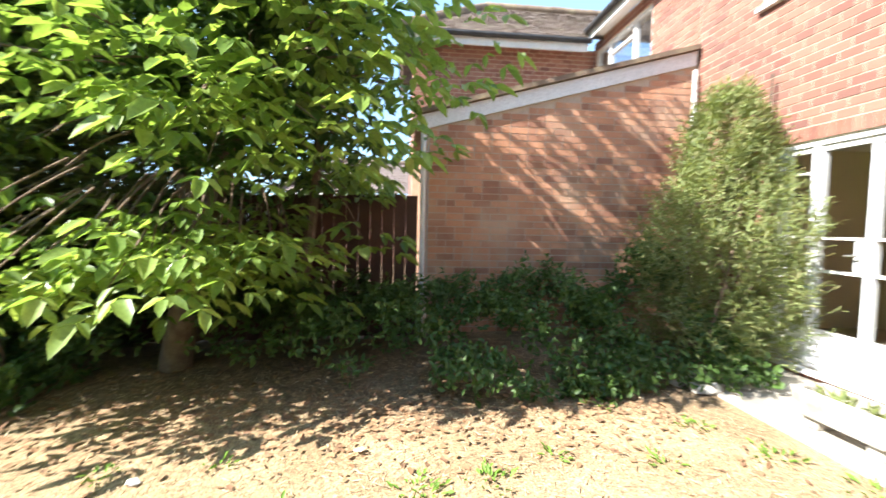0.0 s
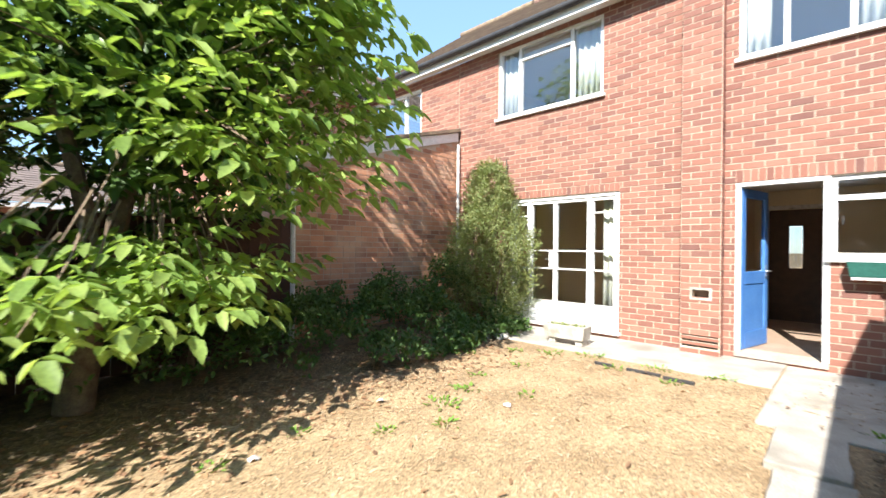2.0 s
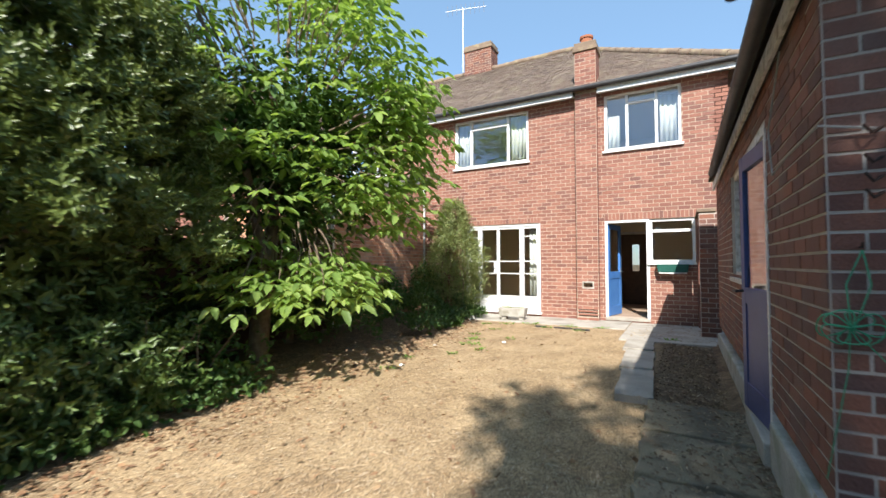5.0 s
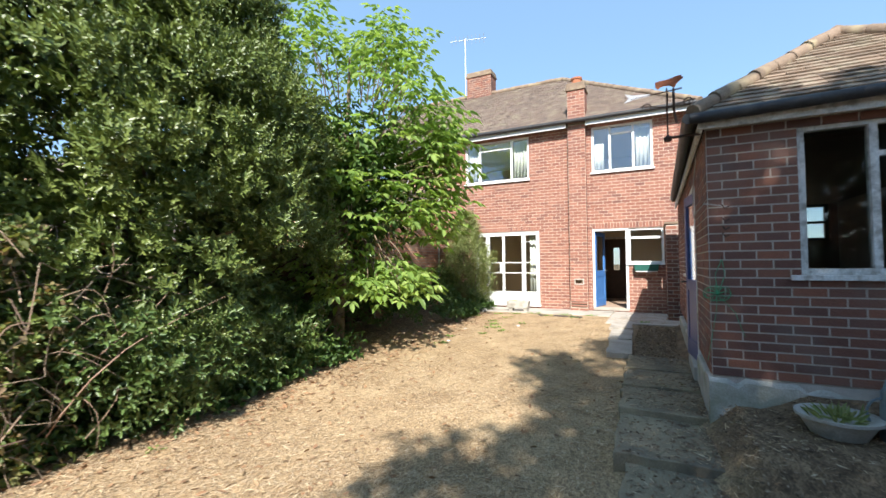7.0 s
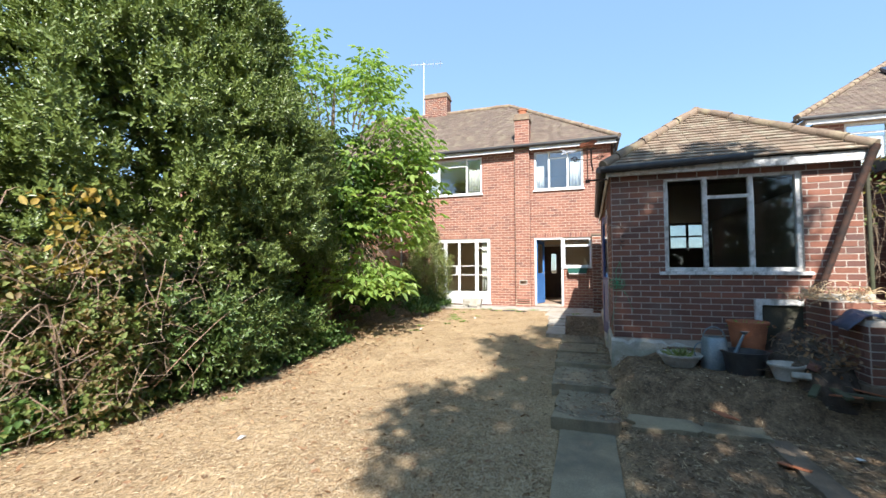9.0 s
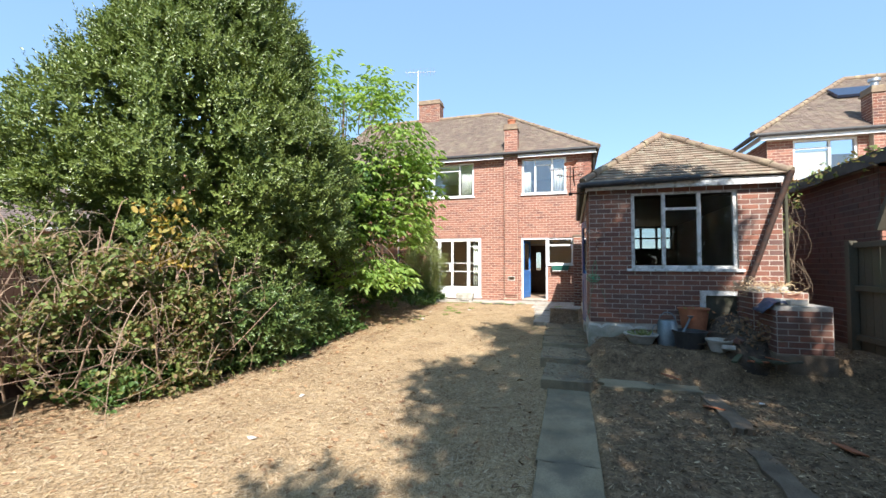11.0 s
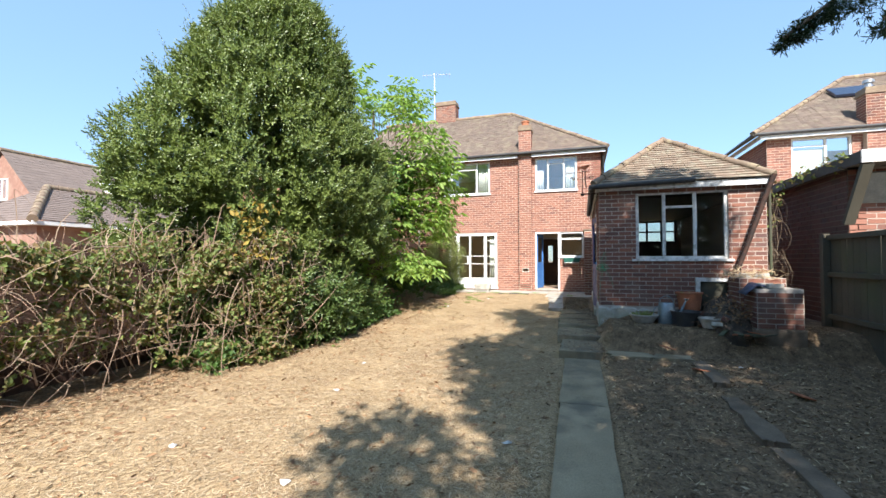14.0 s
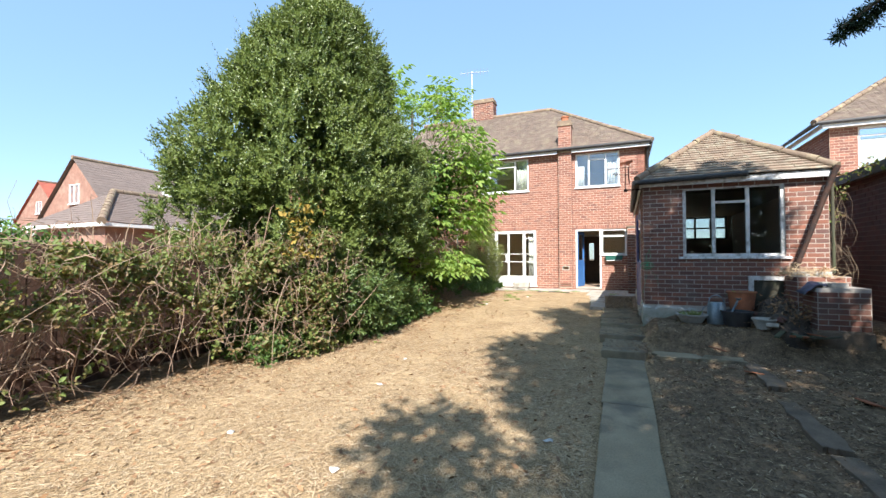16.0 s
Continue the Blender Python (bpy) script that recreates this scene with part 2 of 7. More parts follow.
GLASS_SKY = glass_material("coated_window_glass", (0.92, 0.94, 0.96), 0.17)
GLASS_DIM = glass_material("dusty_window_glass", (0.75, 0.77, 0.75), 0.05)


def ground_material():
    """Dry mown grass and straw, browner soil in the beds, by patches of noise and by where the beds lie."""
    m = material("dry_lawn", [(0.30, 0.205, 0.108), (0.43, 0.31, 0.172)], 0.95, 2.2, 55, 0.9, stain=((0.24, 0.16, 0.085), 1.3, 0.55))
    n, link = m.node_tree.nodes, m.node_tree.links.new
    b = n["Principled BSDF"]
    lawn = b.inputs["Base Color"].links[0].from_socket
    at = n.new("ShaderNodeVertexColor")
    at.layer_name = "bed"
    geo = n.new("ShaderNodeNewGeometry")
    ns = n.new("ShaderNodeTexNoise")
    ns.inputs["Scale"].default_value, ns.inputs["Detail"].default_value = 9.0, 6.0
    link(geo.outputs["Position"], ns.inputs["Vector"])
    r = n.new("ShaderNodeValToRGB")
    for e, (p, c) in zip(r.color_ramp.elements, [(0.3, (0.092, 0.06, 0.034)), (0.72, (0.25, 0.168, 0.095))]):
        e.position, e.color = p, (*c, 1)
    link(ns.outputs[0], r.inputs[0])
    x = n.new("ShaderNodeMix")
    x.data_type = "RGBA"
    link(at.outputs[0], x.inputs[0])
    link(lawn, x.inputs[6])
    link(r.outputs[0], x.inputs[7])
    out = x.outputs[2]
    for sc, lo, hi in ((38.0, 0.55, 1.4), (130.0, 0.6, 1.35)):
        tx = n.new("ShaderNodeTexNoise")
        tx.inputs["Scale"].default_value, tx.inputs["Detail"].default_value, tx.inputs["Distortion"].default_value = sc, 5.0, 1.2
        link(geo.outputs["Position"], tx.inputs["Vector"])
        rr = n.new("ShaderNodeValToRGB")
        for e, (p, c) in zip(rr.color_ramp.elements, [(0.33, (lo,) * 3), (0.67, (hi,) * 3)]):
            e.position, e.color = p, (*c, 1)
        link(tx.outputs[0], rr.inputs[0])
        mu = n.new("ShaderNodeMix")
        mu.data_type, mu.blend_type = "RGBA", "MULTIPLY"
        mu.inputs[0].default_value = 1.0
        link(out, mu.inputs[6])
        link(rr.outputs[0], mu.inputs[7])
        out = mu.outputs[2]
    link(out, b.inputs["Base Color"])
    return m


# ---- building helpers ----
class Shell:
    """Points and faces of one mesh."""

    def __init__(self):
        self.v, self.f = [], []

    def box(self, m, u0, u1, n0, n1, v0, v1, back=True):
        k = len(self.v)
        for n in (n0, n1):
            for u, v in ((u0, v0), (u1, v0), (u1, v1), (u0, v1)):
                self.v.append(tuple(m @ Vector((u, n, v))))
        f = [(4, 5, 6, 7), (0, 1, 5, 4), (1, 2, 6, 5), (2, 3, 7, 6), (3, 0, 4, 7)] + ([(3, 2, 1, 0)] if back else [])
        self.f += [tuple(k + i for i in q) for q in f]
        return self

    def tube(self, pts, radii, seg=7, cap=True):
        k = len(self.v)
        pts = [Vector(p) for p in pts]
        side = None
        for i, p in enumerate(pts):
            d = (pts[min(i + 1, len(pts) - 1)] - pts[max(i - 1, 0)]).normalized()
            if side is None:
                side = d.orthogonal().normalized()
            side = (side - d * side.dot(d)).normalized()
            up = d.cross(side)
            r = radii[i] if isinstance(radii, (list, tuple)) else radii
            for j in range(seg):
                a = 2 * math.pi * j / seg
                self.v.append(tuple(p + side * (r * math.cos(a)) + up * (r * math.sin(a))))
        for i in range(len(pts) - 1):
            for j in range(seg):
                a, b = k + i * seg + j, k + i * seg + (j + 1) % seg
                self.f.append((a, b, b + seg, a + seg))
        if cap:
            self.f.append(tuple(k + j for j in reversed(range(seg))))
            self.f.append(tuple(k + (len(pts) - 1) * seg + j for j in range(seg)))
        return self

    def lathe(self, centre, profile, seg=28, squash=1.0):
        k = len(self.v)
        for r, z in profile:
            for j in range(seg):
                a = 2 * math.pi * j / seg
                self.v.append((centre[0] + r * math.cos(a), centre[1] + r * squash * math.sin(a), centre[2] + z))
        for i in range(len(profile) - 1):
            for j in range(seg):
                a, b = k + i * seg + j, k + i * seg + (j + 1) % seg
                self.f.append((a, b, b + seg, a + seg))
        return self

    def poly(self, pts):
        k = len(self.v)
        self.v += [tuple(p) for p in pts]
        self.f.append(tuple(range(k, k + len(pts))))
        return self


def thing(name, at, label, category, group="", kind=""):
    e = new(name)
    e.matrix_basis = Matrix.Translation(at)
    return tagged(e, label, category, group, kind)


def attach(ob, parent):
    ob.parent = parent
    up, m = parent, Matrix()
    while up:
        m = up.matrix_basis if up.parent is None else up.matrix_parent_inverse @ up.matrix_basis
        if up.parent is None:
            break
        m = up.parent.matrix_basis @ m if up.parent.parent is None else m
        up = None
    ob.matrix_parent_inverse = m.inverted()
    return ob


def part(name, shell, mat, parent=None, label="", smooth=False, bevel=0.0):
    """One mesh object from a shell, under a thing or a part."""
    me = bpy.data.meshes.new(name)
    me.from_pydata(shell.v, [], shell.f)
    me.materials.append(mat)
    if smooth:
        me.polygons.foreach_set("use_smooth", [True] * len(me.polygons))
        me.set_sharp_from_angle(angle=radians(40))
    me.update()
    ob = new(name, me)
    if bevel:
        b = ob.modifiers.new("bevel", "BEVEL")
        b.width, b.segments, b.limit_method = bevel, 2, "ANGLE"
    if parent is not None:
        attach(ob, parent)
    if label:
        ob["label"] = label
    return ob


def plane_frame(origin, right, out):
    """Axes of a wall: u to the right as seen from outside, n out of it, v up."""
    u, n = Vector(right).normalized(), Vector(out).normalized()
    m = Matrix.Identity(4)
    for i in range(3):
        m[i][0], m[i][1], m[i][2], m[i][3] = u[i], n[i], (0, 0, 1)[i], origin[i]
    return m


def solid_wall(shell, m, w, h, thick, holes=(), n1=0.0):
    """A slab with rectangular openings, as one closed skin."""
    us = sorted({0.0, w, *[a for o in holes for a in o[:2] if 0 < a < w]})
    vs = sorted({0.0, h, *[a for o in holes for a in o[2:] if 0 < a < h]})
    nu, nv, base, seen = len(us) - 1, len(vs) - 1, len(shell.v), {}

    def full(i, j):
        if not (0 <= i < nu and 0 <= j < nv):
            return False
        cu, cv = (us[i] + us[i + 1]) / 2, (vs[j] + vs[j + 1]) / 2
        return not any(a < cu < b and c < cv < d for a, b, c, d in holes)

    def at(i, j, k):
        if (i, j, k) not in seen:
            seen[i, j, k] = len(shell.v)
            shell.v.append(tuple(m @ Vector((us[i], n1 if k else n1 - thick, vs[j]))))
        return seen[i, j, k]

    for i in range(nu):
        for j in range(nv):
            if not full(i, j):
                continue
            shell.f.append((at(i, j, 1), at(i + 1, j, 1), at(i + 1, j + 1, 1), at(i, j + 1, 1)))
            shell.f.append((at(i, j + 1, 0), at(i + 1, j + 1, 0), at(i + 1, j, 0), at(i, j, 0)))
            for di, dj, (a, b), (c, d) in ((-1, 0, (0, 0), (0, 1)), (1, 0, (1, 1), (1, 0)), (0, -1, (1, 0), (0, 0)), (0, 1, (0, 1), (1, 1))):
                if not full(i + di, j + dj):
                    shell.f.append((at(i + a, j + b, 0), at(i + c, j + d, 0), at(i + c, j + d, 1), at(i + a, j + b, 1)))
    return shell


def brickwork(m, w, h, holes, mat, parent, course=0.084, length=0.225, zone=None, proud=0.005, joint=0.013, v_start=0.0, headers=0.0, seed=1, top=None):
    """Stretcher-bond brick faces on a wall; those inside zone(u, v) are objects of their own, the rest one mesh."""
    rng = random.Random(seed)
    rest, whole = Shell(), None
    rows = int((h - v_start) / course)
    count = 0
    for r in range(rows):
        v0 = v_start + r * course + joint / 2
        v1 = v0 + course - joint
        vc = (v0 + v1) / 2
        cuts = [(a, b) for a, b, c, d in holes if c < vc < d]
        u = -(length / 2 if r % 2 else 0)
        while u < w:
            step = length / 2 if rng.random() < headers else length
            pieces = [(max(u, 0) + joint / 2, min(u + step, w) - joint / 2)]
            for a, b in cuts:
                nxt = []
                for p, q in pieces:
                    if q <= a or p >= b:
                        nxt.append((p, q))
                    else:
                        nxt += [(p, a - 0.002)] if p < a - 0.02 else []
                        nxt += [(b + 0.002, q)] if q > b + 0.02 else []
                pieces = nxt
            for p, q in pieces:
                if q - p < 0.025 or (top and v1 > top((p + q) / 2)):
                    continue
                pr = proud + rng.uniform(-0.002, 0.002)
                if zone and count < 300 and zone((p + q) / 2, vc):
                    full = abs((q - p) - (length - joint)) < 0.002
                    if full and whole:
                        ob = new("brick", whole)
                        ob.matrix_basis = m @ Matrix.Translation((p, pr - proud, v0))
                    else:
                        sh = Shell().box(Matrix.Identity(4), 0, q - p, -0.01, proud, 0, v1 - v0)
                        ob = part("brick", sh, mat)
                        ob.matrix_basis = m @ Matrix.Translation((p, pr - proud, v0))
                        whole = ob.data if full else whole
                    attach(ob, parent)
                    count += 1
                else:
                    rest.box(m, p, q, -0.01, pr, v0, v1, back=False)
            u += step
    return tagged(part("brickwork", rest, mat, parent), kind="stuff")


def soldiers(m, u0, u1, v0, mat, parent, course=0.084, h=0.215):
    sh = Shell()
    k = max(1, round((u1 - u0) / 0.078))
    s = (u1 - u0) / k
    for i in range(k):
        sh.box(m, u0 + i * s + 0.005, u0 + (i + 1) * s - 0.005, -0.01, 0.008, v0, v0 + h, back=False)
    return tagged(part("soldier_course", sh, mat, parent), kind="stuff")


def lattice(e0, e1, r0, r1, tile_w, gauge, lift=0.014, jitter=0.004, seed=2):
    """Tile slabs over a roof slope from eave e0-e1 to ridge r0-r1, clipped at the hips. Yields corner lists."""
    rng = random.Random(seed)
    e0, e1, r0, r1 = (Vector(p) for p in (e0, e1, r0, r1))
    along = (e1 - e0).normalized()
    up = (r0 - e0) - along * (r0 - e0).dot(along)
    run = up.length
    up.normalize()
    nrm = along.cross(up).normalized()
    if nrm.z < 0:
        nrm = -nrm
    a0, a1 = (r0 - e0).dot(along) / run, (r1 - e1).dot(along) / run
    w = (e1 - e0).length
    rows = int(run / gauge)
    out = []
    for r in range(rows):
        s0, s1 = r * gauge, (r + 1) * gauge + 0.012
        lo0, hi0 = a0 * s0, w + a1 * s0
        lo1, hi1 = a0 * s1, w + a1 * s1
        u = min(lo0, lo1) - (tile_w / 2 if r % 2 else 0)
        while u < max(hi0, hi1):
            b0, b1 = max(u + 0.002, lo0), min(u + tile_w - 0.002, hi0)
            t0, t1 = max(u + 0.002, lo1), min(u + tile_w - 0.002, hi1)
            u += tile_w
            if b1 - b0 < 0.01 and t1 - t0 < 0.01:
                continue
            b1, t1 = max(b1, b0 + 0.004), max(t1, t0 + 0.004)
            h = lift + rng.uniform(-jitter, jitter)
            q = rng.uniform(-jitter, jitter)
            pts = [e0 + along * b0 + up * (s0 + q) + nrm * h, e0 + along * b1 + up * (s0 + q) + nrm * (h + rng.uniform(-jitter, jitter) * 0.6),
                   e0 + along * t1 + up * s1 + nrm * 0.002, e0 + along * t0 + up * s1 + nrm * 0.002]
            low = [p - nrm * 0.013 for p in pts]
            out.append((pts, low))
    return out


def add_tile(sh, pts, low):
    k = len(sh.v)
    sh.v += [tuple(p) for p in pts + low]
    sh.f += [(k, k + 1, k + 2, k + 3), (k + 4, k + 5, k + 1, k), (k + 5, k + 6, k + 2, k + 1), (k + 7, k + 4, k, k + 3)]


def tiled_slope(e0, e1, r0, r1, parent, mat, tile_w=0.165, gauge=0.1, single=False, seed=2, lift=0.014):
    base = Shell().poly([e0, e1, r1, r0] if (Vector(r1) - Vector(r0)).length > 0.01 else [e0, e1, r0])
    deck = part("roof_slope", base, TILE, parent)
    tiles = lattice(e0, e1, r0, r1, tile_w, gauge, lift=lift, seed=seed)
    if single:
        for pts, low in tiles[:300]:
            sh = Shell()
            c = sum(pts, Vector()) / 4
            add_tile(sh, [p - c for p in pts], [p - c for p in low])
            ob = part("tile", sh, mat)
            ob.matrix_basis = Matrix.Translation(c)
            attach(ob, deck)
        tiles = tiles[300:]
    if tiles:
        sh = Shell()
        for pts, low in tiles:
            add_tile(sh, pts, low)
        tagged(part("tiling", sh, mat, deck), kind="stuff")
    return deck


def ridge_run(a, b, parent, mat, r=0.1, seg_len=0.32):
    a, b = Vector(a), Vector(b)
    d = b - a
    k = max(2, round(d.length / seg_len))
    rng = random.Random(k)
    for i in range(k):
        p, q = a + d * (i / k), a + d * ((i + 0.97) / k)
        j = Vector((0, 0, rng.uniform(-0.008, 0.008)))
        part("ridge_tile", Shell().tube([p + j, q + j], [r * 1.05, r * 0.95], 10), mat, parent, smooth=True)


def window(parent, m, w, h, posts=(), bars=(), name="window", frame_mat=WHITE, pane_mat=GLASS, edge=0.055, depth=0.07, inset=0.03, sill=0.06, bar=0.04):
    """A framed window in a wall's frame m with its lower left corner at the origin. bars: (u0, u1, v)."""
    n1, n0 = -inset, -inset - depth
    cols, gaps = [0.0, *posts, w], []
    for i, (a, b) in enumerate(zip(cols, cols[1:])):
        a, b = a + (edge if i == 0 else edge / 2), b - (edge if i == len(cols) - 2 else edge / 2)
        vs = [edge] + [x for v in sorted(v for u0, u1, v in bars if u0 < (a + b) / 2 < u1) for x in (v - bar / 2, v + bar / 2)] + [h - edge]
        gaps += [(a, b, c, d) for c, d in zip(vs[::2], vs[1::2])]
    fr = part(name, solid_wall(Shell(), m, w, h, depth, gaps, n1), frame_mat, parent, bevel=0.004)
    for a, b, c, d in gaps:
        part("pane", Shell().box(m, a - 0.004, b + 0.004, n0 + 0.03, n0 + 0.036, c - 0.004, d + 0.004), pane_mat, fr).visible_shadow = False
    if sill:
        part("sill", Shell().box(m, -0.04, w + 0.04, -inset - 0.02, sill, -0.05, -0.002), frame_mat, fr, bevel=0.006)
    return fr


def curtain(m, u0, u1, v0, v1, n, label):
    """A hanging of soft vertical folds."""
    sh = Shell()
    k = max(6, int((u1 - u0) / 0.025))
    for j in range(2):
        for i in range(k + 1):
            u = u0 + (u1 - u0) * i / k
            sh.v.append(tuple(m @ Vector((u, n + 0.025 * math.sin(i * 1.7) + 0.01 * math.sin(i * 0.6), v0 if j == 0 else v1))))
    for i in range(k):
        sh.f.append((i, i + 1, k + 2 + i, k + 1 + i))
    ob = part("curtain", sh, CURTAIN, smooth=True)
    s = ob.modifiers.new("cloth", "SOLIDIFY")
    s.thickness = 0.004
    return tagged(ob, label, "curtain", "net curtains")


# ---- foliage helpers ----
def unit(a):
    return a / np.maximum(np.linalg.norm(a, axis=1, keepdims=True), 1e-9)


def leaf_mesh(name, p, d, nrm, length, width, mat, parent=None, fold=0.25, droop=0.15):
    """Many folded pointed leaves in one mesh."""
    d = unit(d)
    side = unit(np.cross(d, nrm))
    up = np.cross(side, d)
    n = len(p)
    L, W = np.asarray(length).reshape(-1, 1) * np.ones((n, 1)), np.asarray(width).reshape(-1, 1) * np.ones((n, 1))
    v = np.empty((n, 6, 3))
    v[:, 0] = p
    v[:, 1] = p + d * L * 0.33 + side * W * 0.46 + up * W * fold
    v[:, 2] = p + d * L * 0.70 + side * W * 0.40 + up * (W * fold - L * droop * 0.5)
    v[:, 3] = p + d * L - up * L * droop
    v[:, 4] = p + d * L * 0.70 - side * W * 0.40 + up * (W * fold - L * droop * 0.5)
    v[:, 5] = p + d * L * 0.33 - side * W * 0.46 + up * W * fold
    me = bpy.data.meshes.new(name)
    me.vertices.add(n * 6)
    me.vertices.foreach_set("co", v.reshape(-1))
    idx = (np.arange(n)[:, None] * 6 + np.array([0, 1, 2, 3, 0, 3, 4, 5])[None, :]).reshape(-1)
    me.loops.add(n * 8)
    me.loops.foreach_set("vertex_index", idx.astype(np.int32))
    me.polygons.add(n * 2)
    me.polygons.foreach_set("loop_start", np.arange(n * 2, dtype=np.int32) * 4)
    me.polygons.foreach_set("loop_total", np.full(n * 2, 4, dtype=np.int32))
    me.materials.append(mat)
    me.update(calc_edges=True)
    me.validate()
    ob = new(name, me)
    if parent is not None:
        attach(ob, parent)
    return ob


def scatter_dirs(n):
    return unit(RNG.normal(size=(n, 3)))


def shoots(base, out, k, spacing, length, width, name, mat, parent, splay=0.9, tumble=0.6):
    """Leafy shoots: k leaves along each of len(base) stems that grow along out."""
    n = len(base)
    out = unit(out)
    t = np.tile(np.arange(k), n)
    b, o = np.repeat(base, k, axis=0), np.repeat(out, k, axis=0)
    p = b + o * (t[:, None] * spacing)
    d = o * 0.55 + scatter_dirs(n * k) * splay
    nrm = o + scatter_dirs(n * k) * tumble + np.array([0, 0, 0.4])
    s = RNG.uniform(0.7, 1.25, n * k)
    return leaf_mesh(name, p, d, nrm, length * s, width * s, mat, parent)


def compound(base, d, name, mat, parent, length=0.34, leaflet=0.13, pairs=2):
    """Pinnate leaves: a stalk with pairs of leaflets and one at its end."""
    n = len(base)
    d = unit(d)
    side = unit(np.cross(d, np.array([0, 0, 1.0]) + scatter_dirs(n) * 0.35))
    up = np.cross(side, d)
    P, D, N, S = [], [], [], []
    for i in range(pairs):
        f = 0.36 + (0.52 / max(1, pairs - 1)) * i
        q = base + d * length * f - np.array([0, 0, 1]) * length * 0.25 * f * f
        for sg in (-1, 1):
            P.append(q)
            D.append(side * sg + d * 0.55 - up * 0.25 + scatter_dirs(n) * 0.15)
            N.append(up + scatter_dirs(n) * 0.25)
            S.append(np.full(n, 0.72 + 0.3 * i / pairs))
    P.append(base + d * length * 0.95 - np.array([0, 0, 1]) * length * 0.22)
    D.append(d - up * 0.35)
    N.append(up + scatter_dirs(n) * 0.2)
    S.append(np.full(n, 1.15))
    s = np.concatenate(S) * RNG.uniform(0.8, 1.2, n * (2 * pairs + 1))
    return leaf_mesh(name, np.concatenate(P), np.concatenate(D), np.concatenate(N), leaflet * s, leaflet * 0.47 * s, mat, parent, fold=0.14, droop=0.3)


def limb(sh, a, b, r0, r1, bend=0.15, seg=7, steps=6, rng=random):
    a, b = Vector(a), Vector(b)
    off = Vector((rng.uniform(-1, 1), rng.uniform(-1, 1), rng.uniform(0, 1))) * bend * (b - a).length
    pts = [a.lerp(b, i / steps) + off * math.sin(math.pi * i / steps) * 0.6 for i in range(steps + 1)]
    sh.tube(pts, [r0 + (r1 - r0) * i / steps for i in range(steps + 1)], seg)
    return pts


def stems(bases, tips, r, sag, seg=3, steps=5):
    sh = Shell()
    for a, b, s in zip(bases, tips, sag):
        a, b = Vector(a), Vector(b)
        j, j2 = Vector(RNG.normal(size=3)) * 0.15 * (b - a).length, Vector(RNG.normal(size=3)) * 0.07 * (b - a).length
        pts = [a.lerp(b, i / steps) + j * math.sin(math.pi * i / steps) + j2 * math.sin(2 * math.pi * i / steps) + Vector((0, 0, s * math.sin(math.pi * i / steps))) for i in range(steps + 1)]
        sh.tube(pts, [r * (1 - 0.7 * i / steps) for i in range(steps + 1)], seg, cap=False)
    return sh


# ---- the ground ----
XS = [(-60, -0.45), (-10, -0.45), (-7.5, -0.42), (-5.8, -0.335), (-4.4, -0.27), (-3.5, -0.18), (0.0, -0.07), (2.5, 0.0), (80, 0.0)]


def smooth(a, b, x):
    t = min(1.0, max(0.0, (x - a) / (b - a)))
    return t * t * (3 - 2 * t)


def lie(x, y):
    """Height of the ground."""
    z = float(np.interp(x, [p[0] for p in XS], [p[1] for p in XS]))
    terrace = smooth(-4.85, -4.42, x) * smooth(-1.35, -1.55, y) * (1 - smooth(2.0, 2.4, x))
    z += terrace * (0.08 - z)
    z += 0.15 * smooth(-4.0, -3.6, x) * smooth(-1.75, -2.1, y) * (1 - smooth(-3.3, -3.1, x)) * smooth(-4.6, -4.2, y)
    z -= 0.07 * smooth(-1.44, -1.36, y) * (1 - smooth(-0.92, -0.84, y)) * (1 - smooth(-5.4, -5.3, x))
    z += 0.05 * smooth(3.0, 4.6, y)
    return z + (0.018 * noise.noise(Vector((x * 1.3, y * 1.3, 0))) + 0.008 * noise.noise(Vector((x * 5, y * 5, 3)))) * (1 if x < 2.6 else 0.2)


def ground():
    xs = [-600, -150, -60, -30] + list(np.arange(-18, 4.5, 0.16)) + [6, 12, 30, 100, 600]
    ys = [-600, -150, -50, -20] + list(np.arange(-8, 9, 0.16)) + [12, 20, 50, 150, 600]
    sh = Shell()
    for x in xs:
        for y in ys:
            sh.v.append((x, y, lie(x, y)))
    k = len(ys)
    for i in range(len(xs) - 1):
        for j in range(k - 1):
            sh.f.append((i * k + j, (i + 1) * k + j, (i + 1) * k + j + 1, i * k + j + 1))
    ob = part("ground", sh, ground_material(), smooth=True)
    layer = ob.data.color_attributes.new("bed", "FLOAT_COLOR", "POINT")
    for i, (x, y, z) in enumerate(sh.v):
        wob = 0.35 * noise.noise(Vector((x * 0.9, y * 0.9, 5)))
        bed = max(smooth(-1.15, -1.65, y + wob * 0.4) * (1 - smooth(2.2, 2.5, x)), smooth(2.6, 3.5, y + wob - 0.9 * smooth(-5.5, -8, x)) * 0.85,
                  smooth(-1.25, -1.0, x) * (1 - smooth(2.0, 2.2, x)) * smooth(-0.55, -0.72, y + wob * 0.15))
        layer.data[i].color = (bed, bed, bed, 1)
    return tagged(ob, "dry straw-covered lawn with bare soil beds", "ground", kind="structure")


ground()
I4 = Matrix.Identity(4)

# ---- the house ----
F = 4.2
house = thing("house", (F, 2.0, 0), "two-storey red brick semi-detached house with brown tiled hipped roof", "house")
FM = plane_frame((F, 5.17, 0), (0, -1, 0), (-1, 0, 0))  # u = 5.17 - y


def fu(y):
    return 5.17 - y


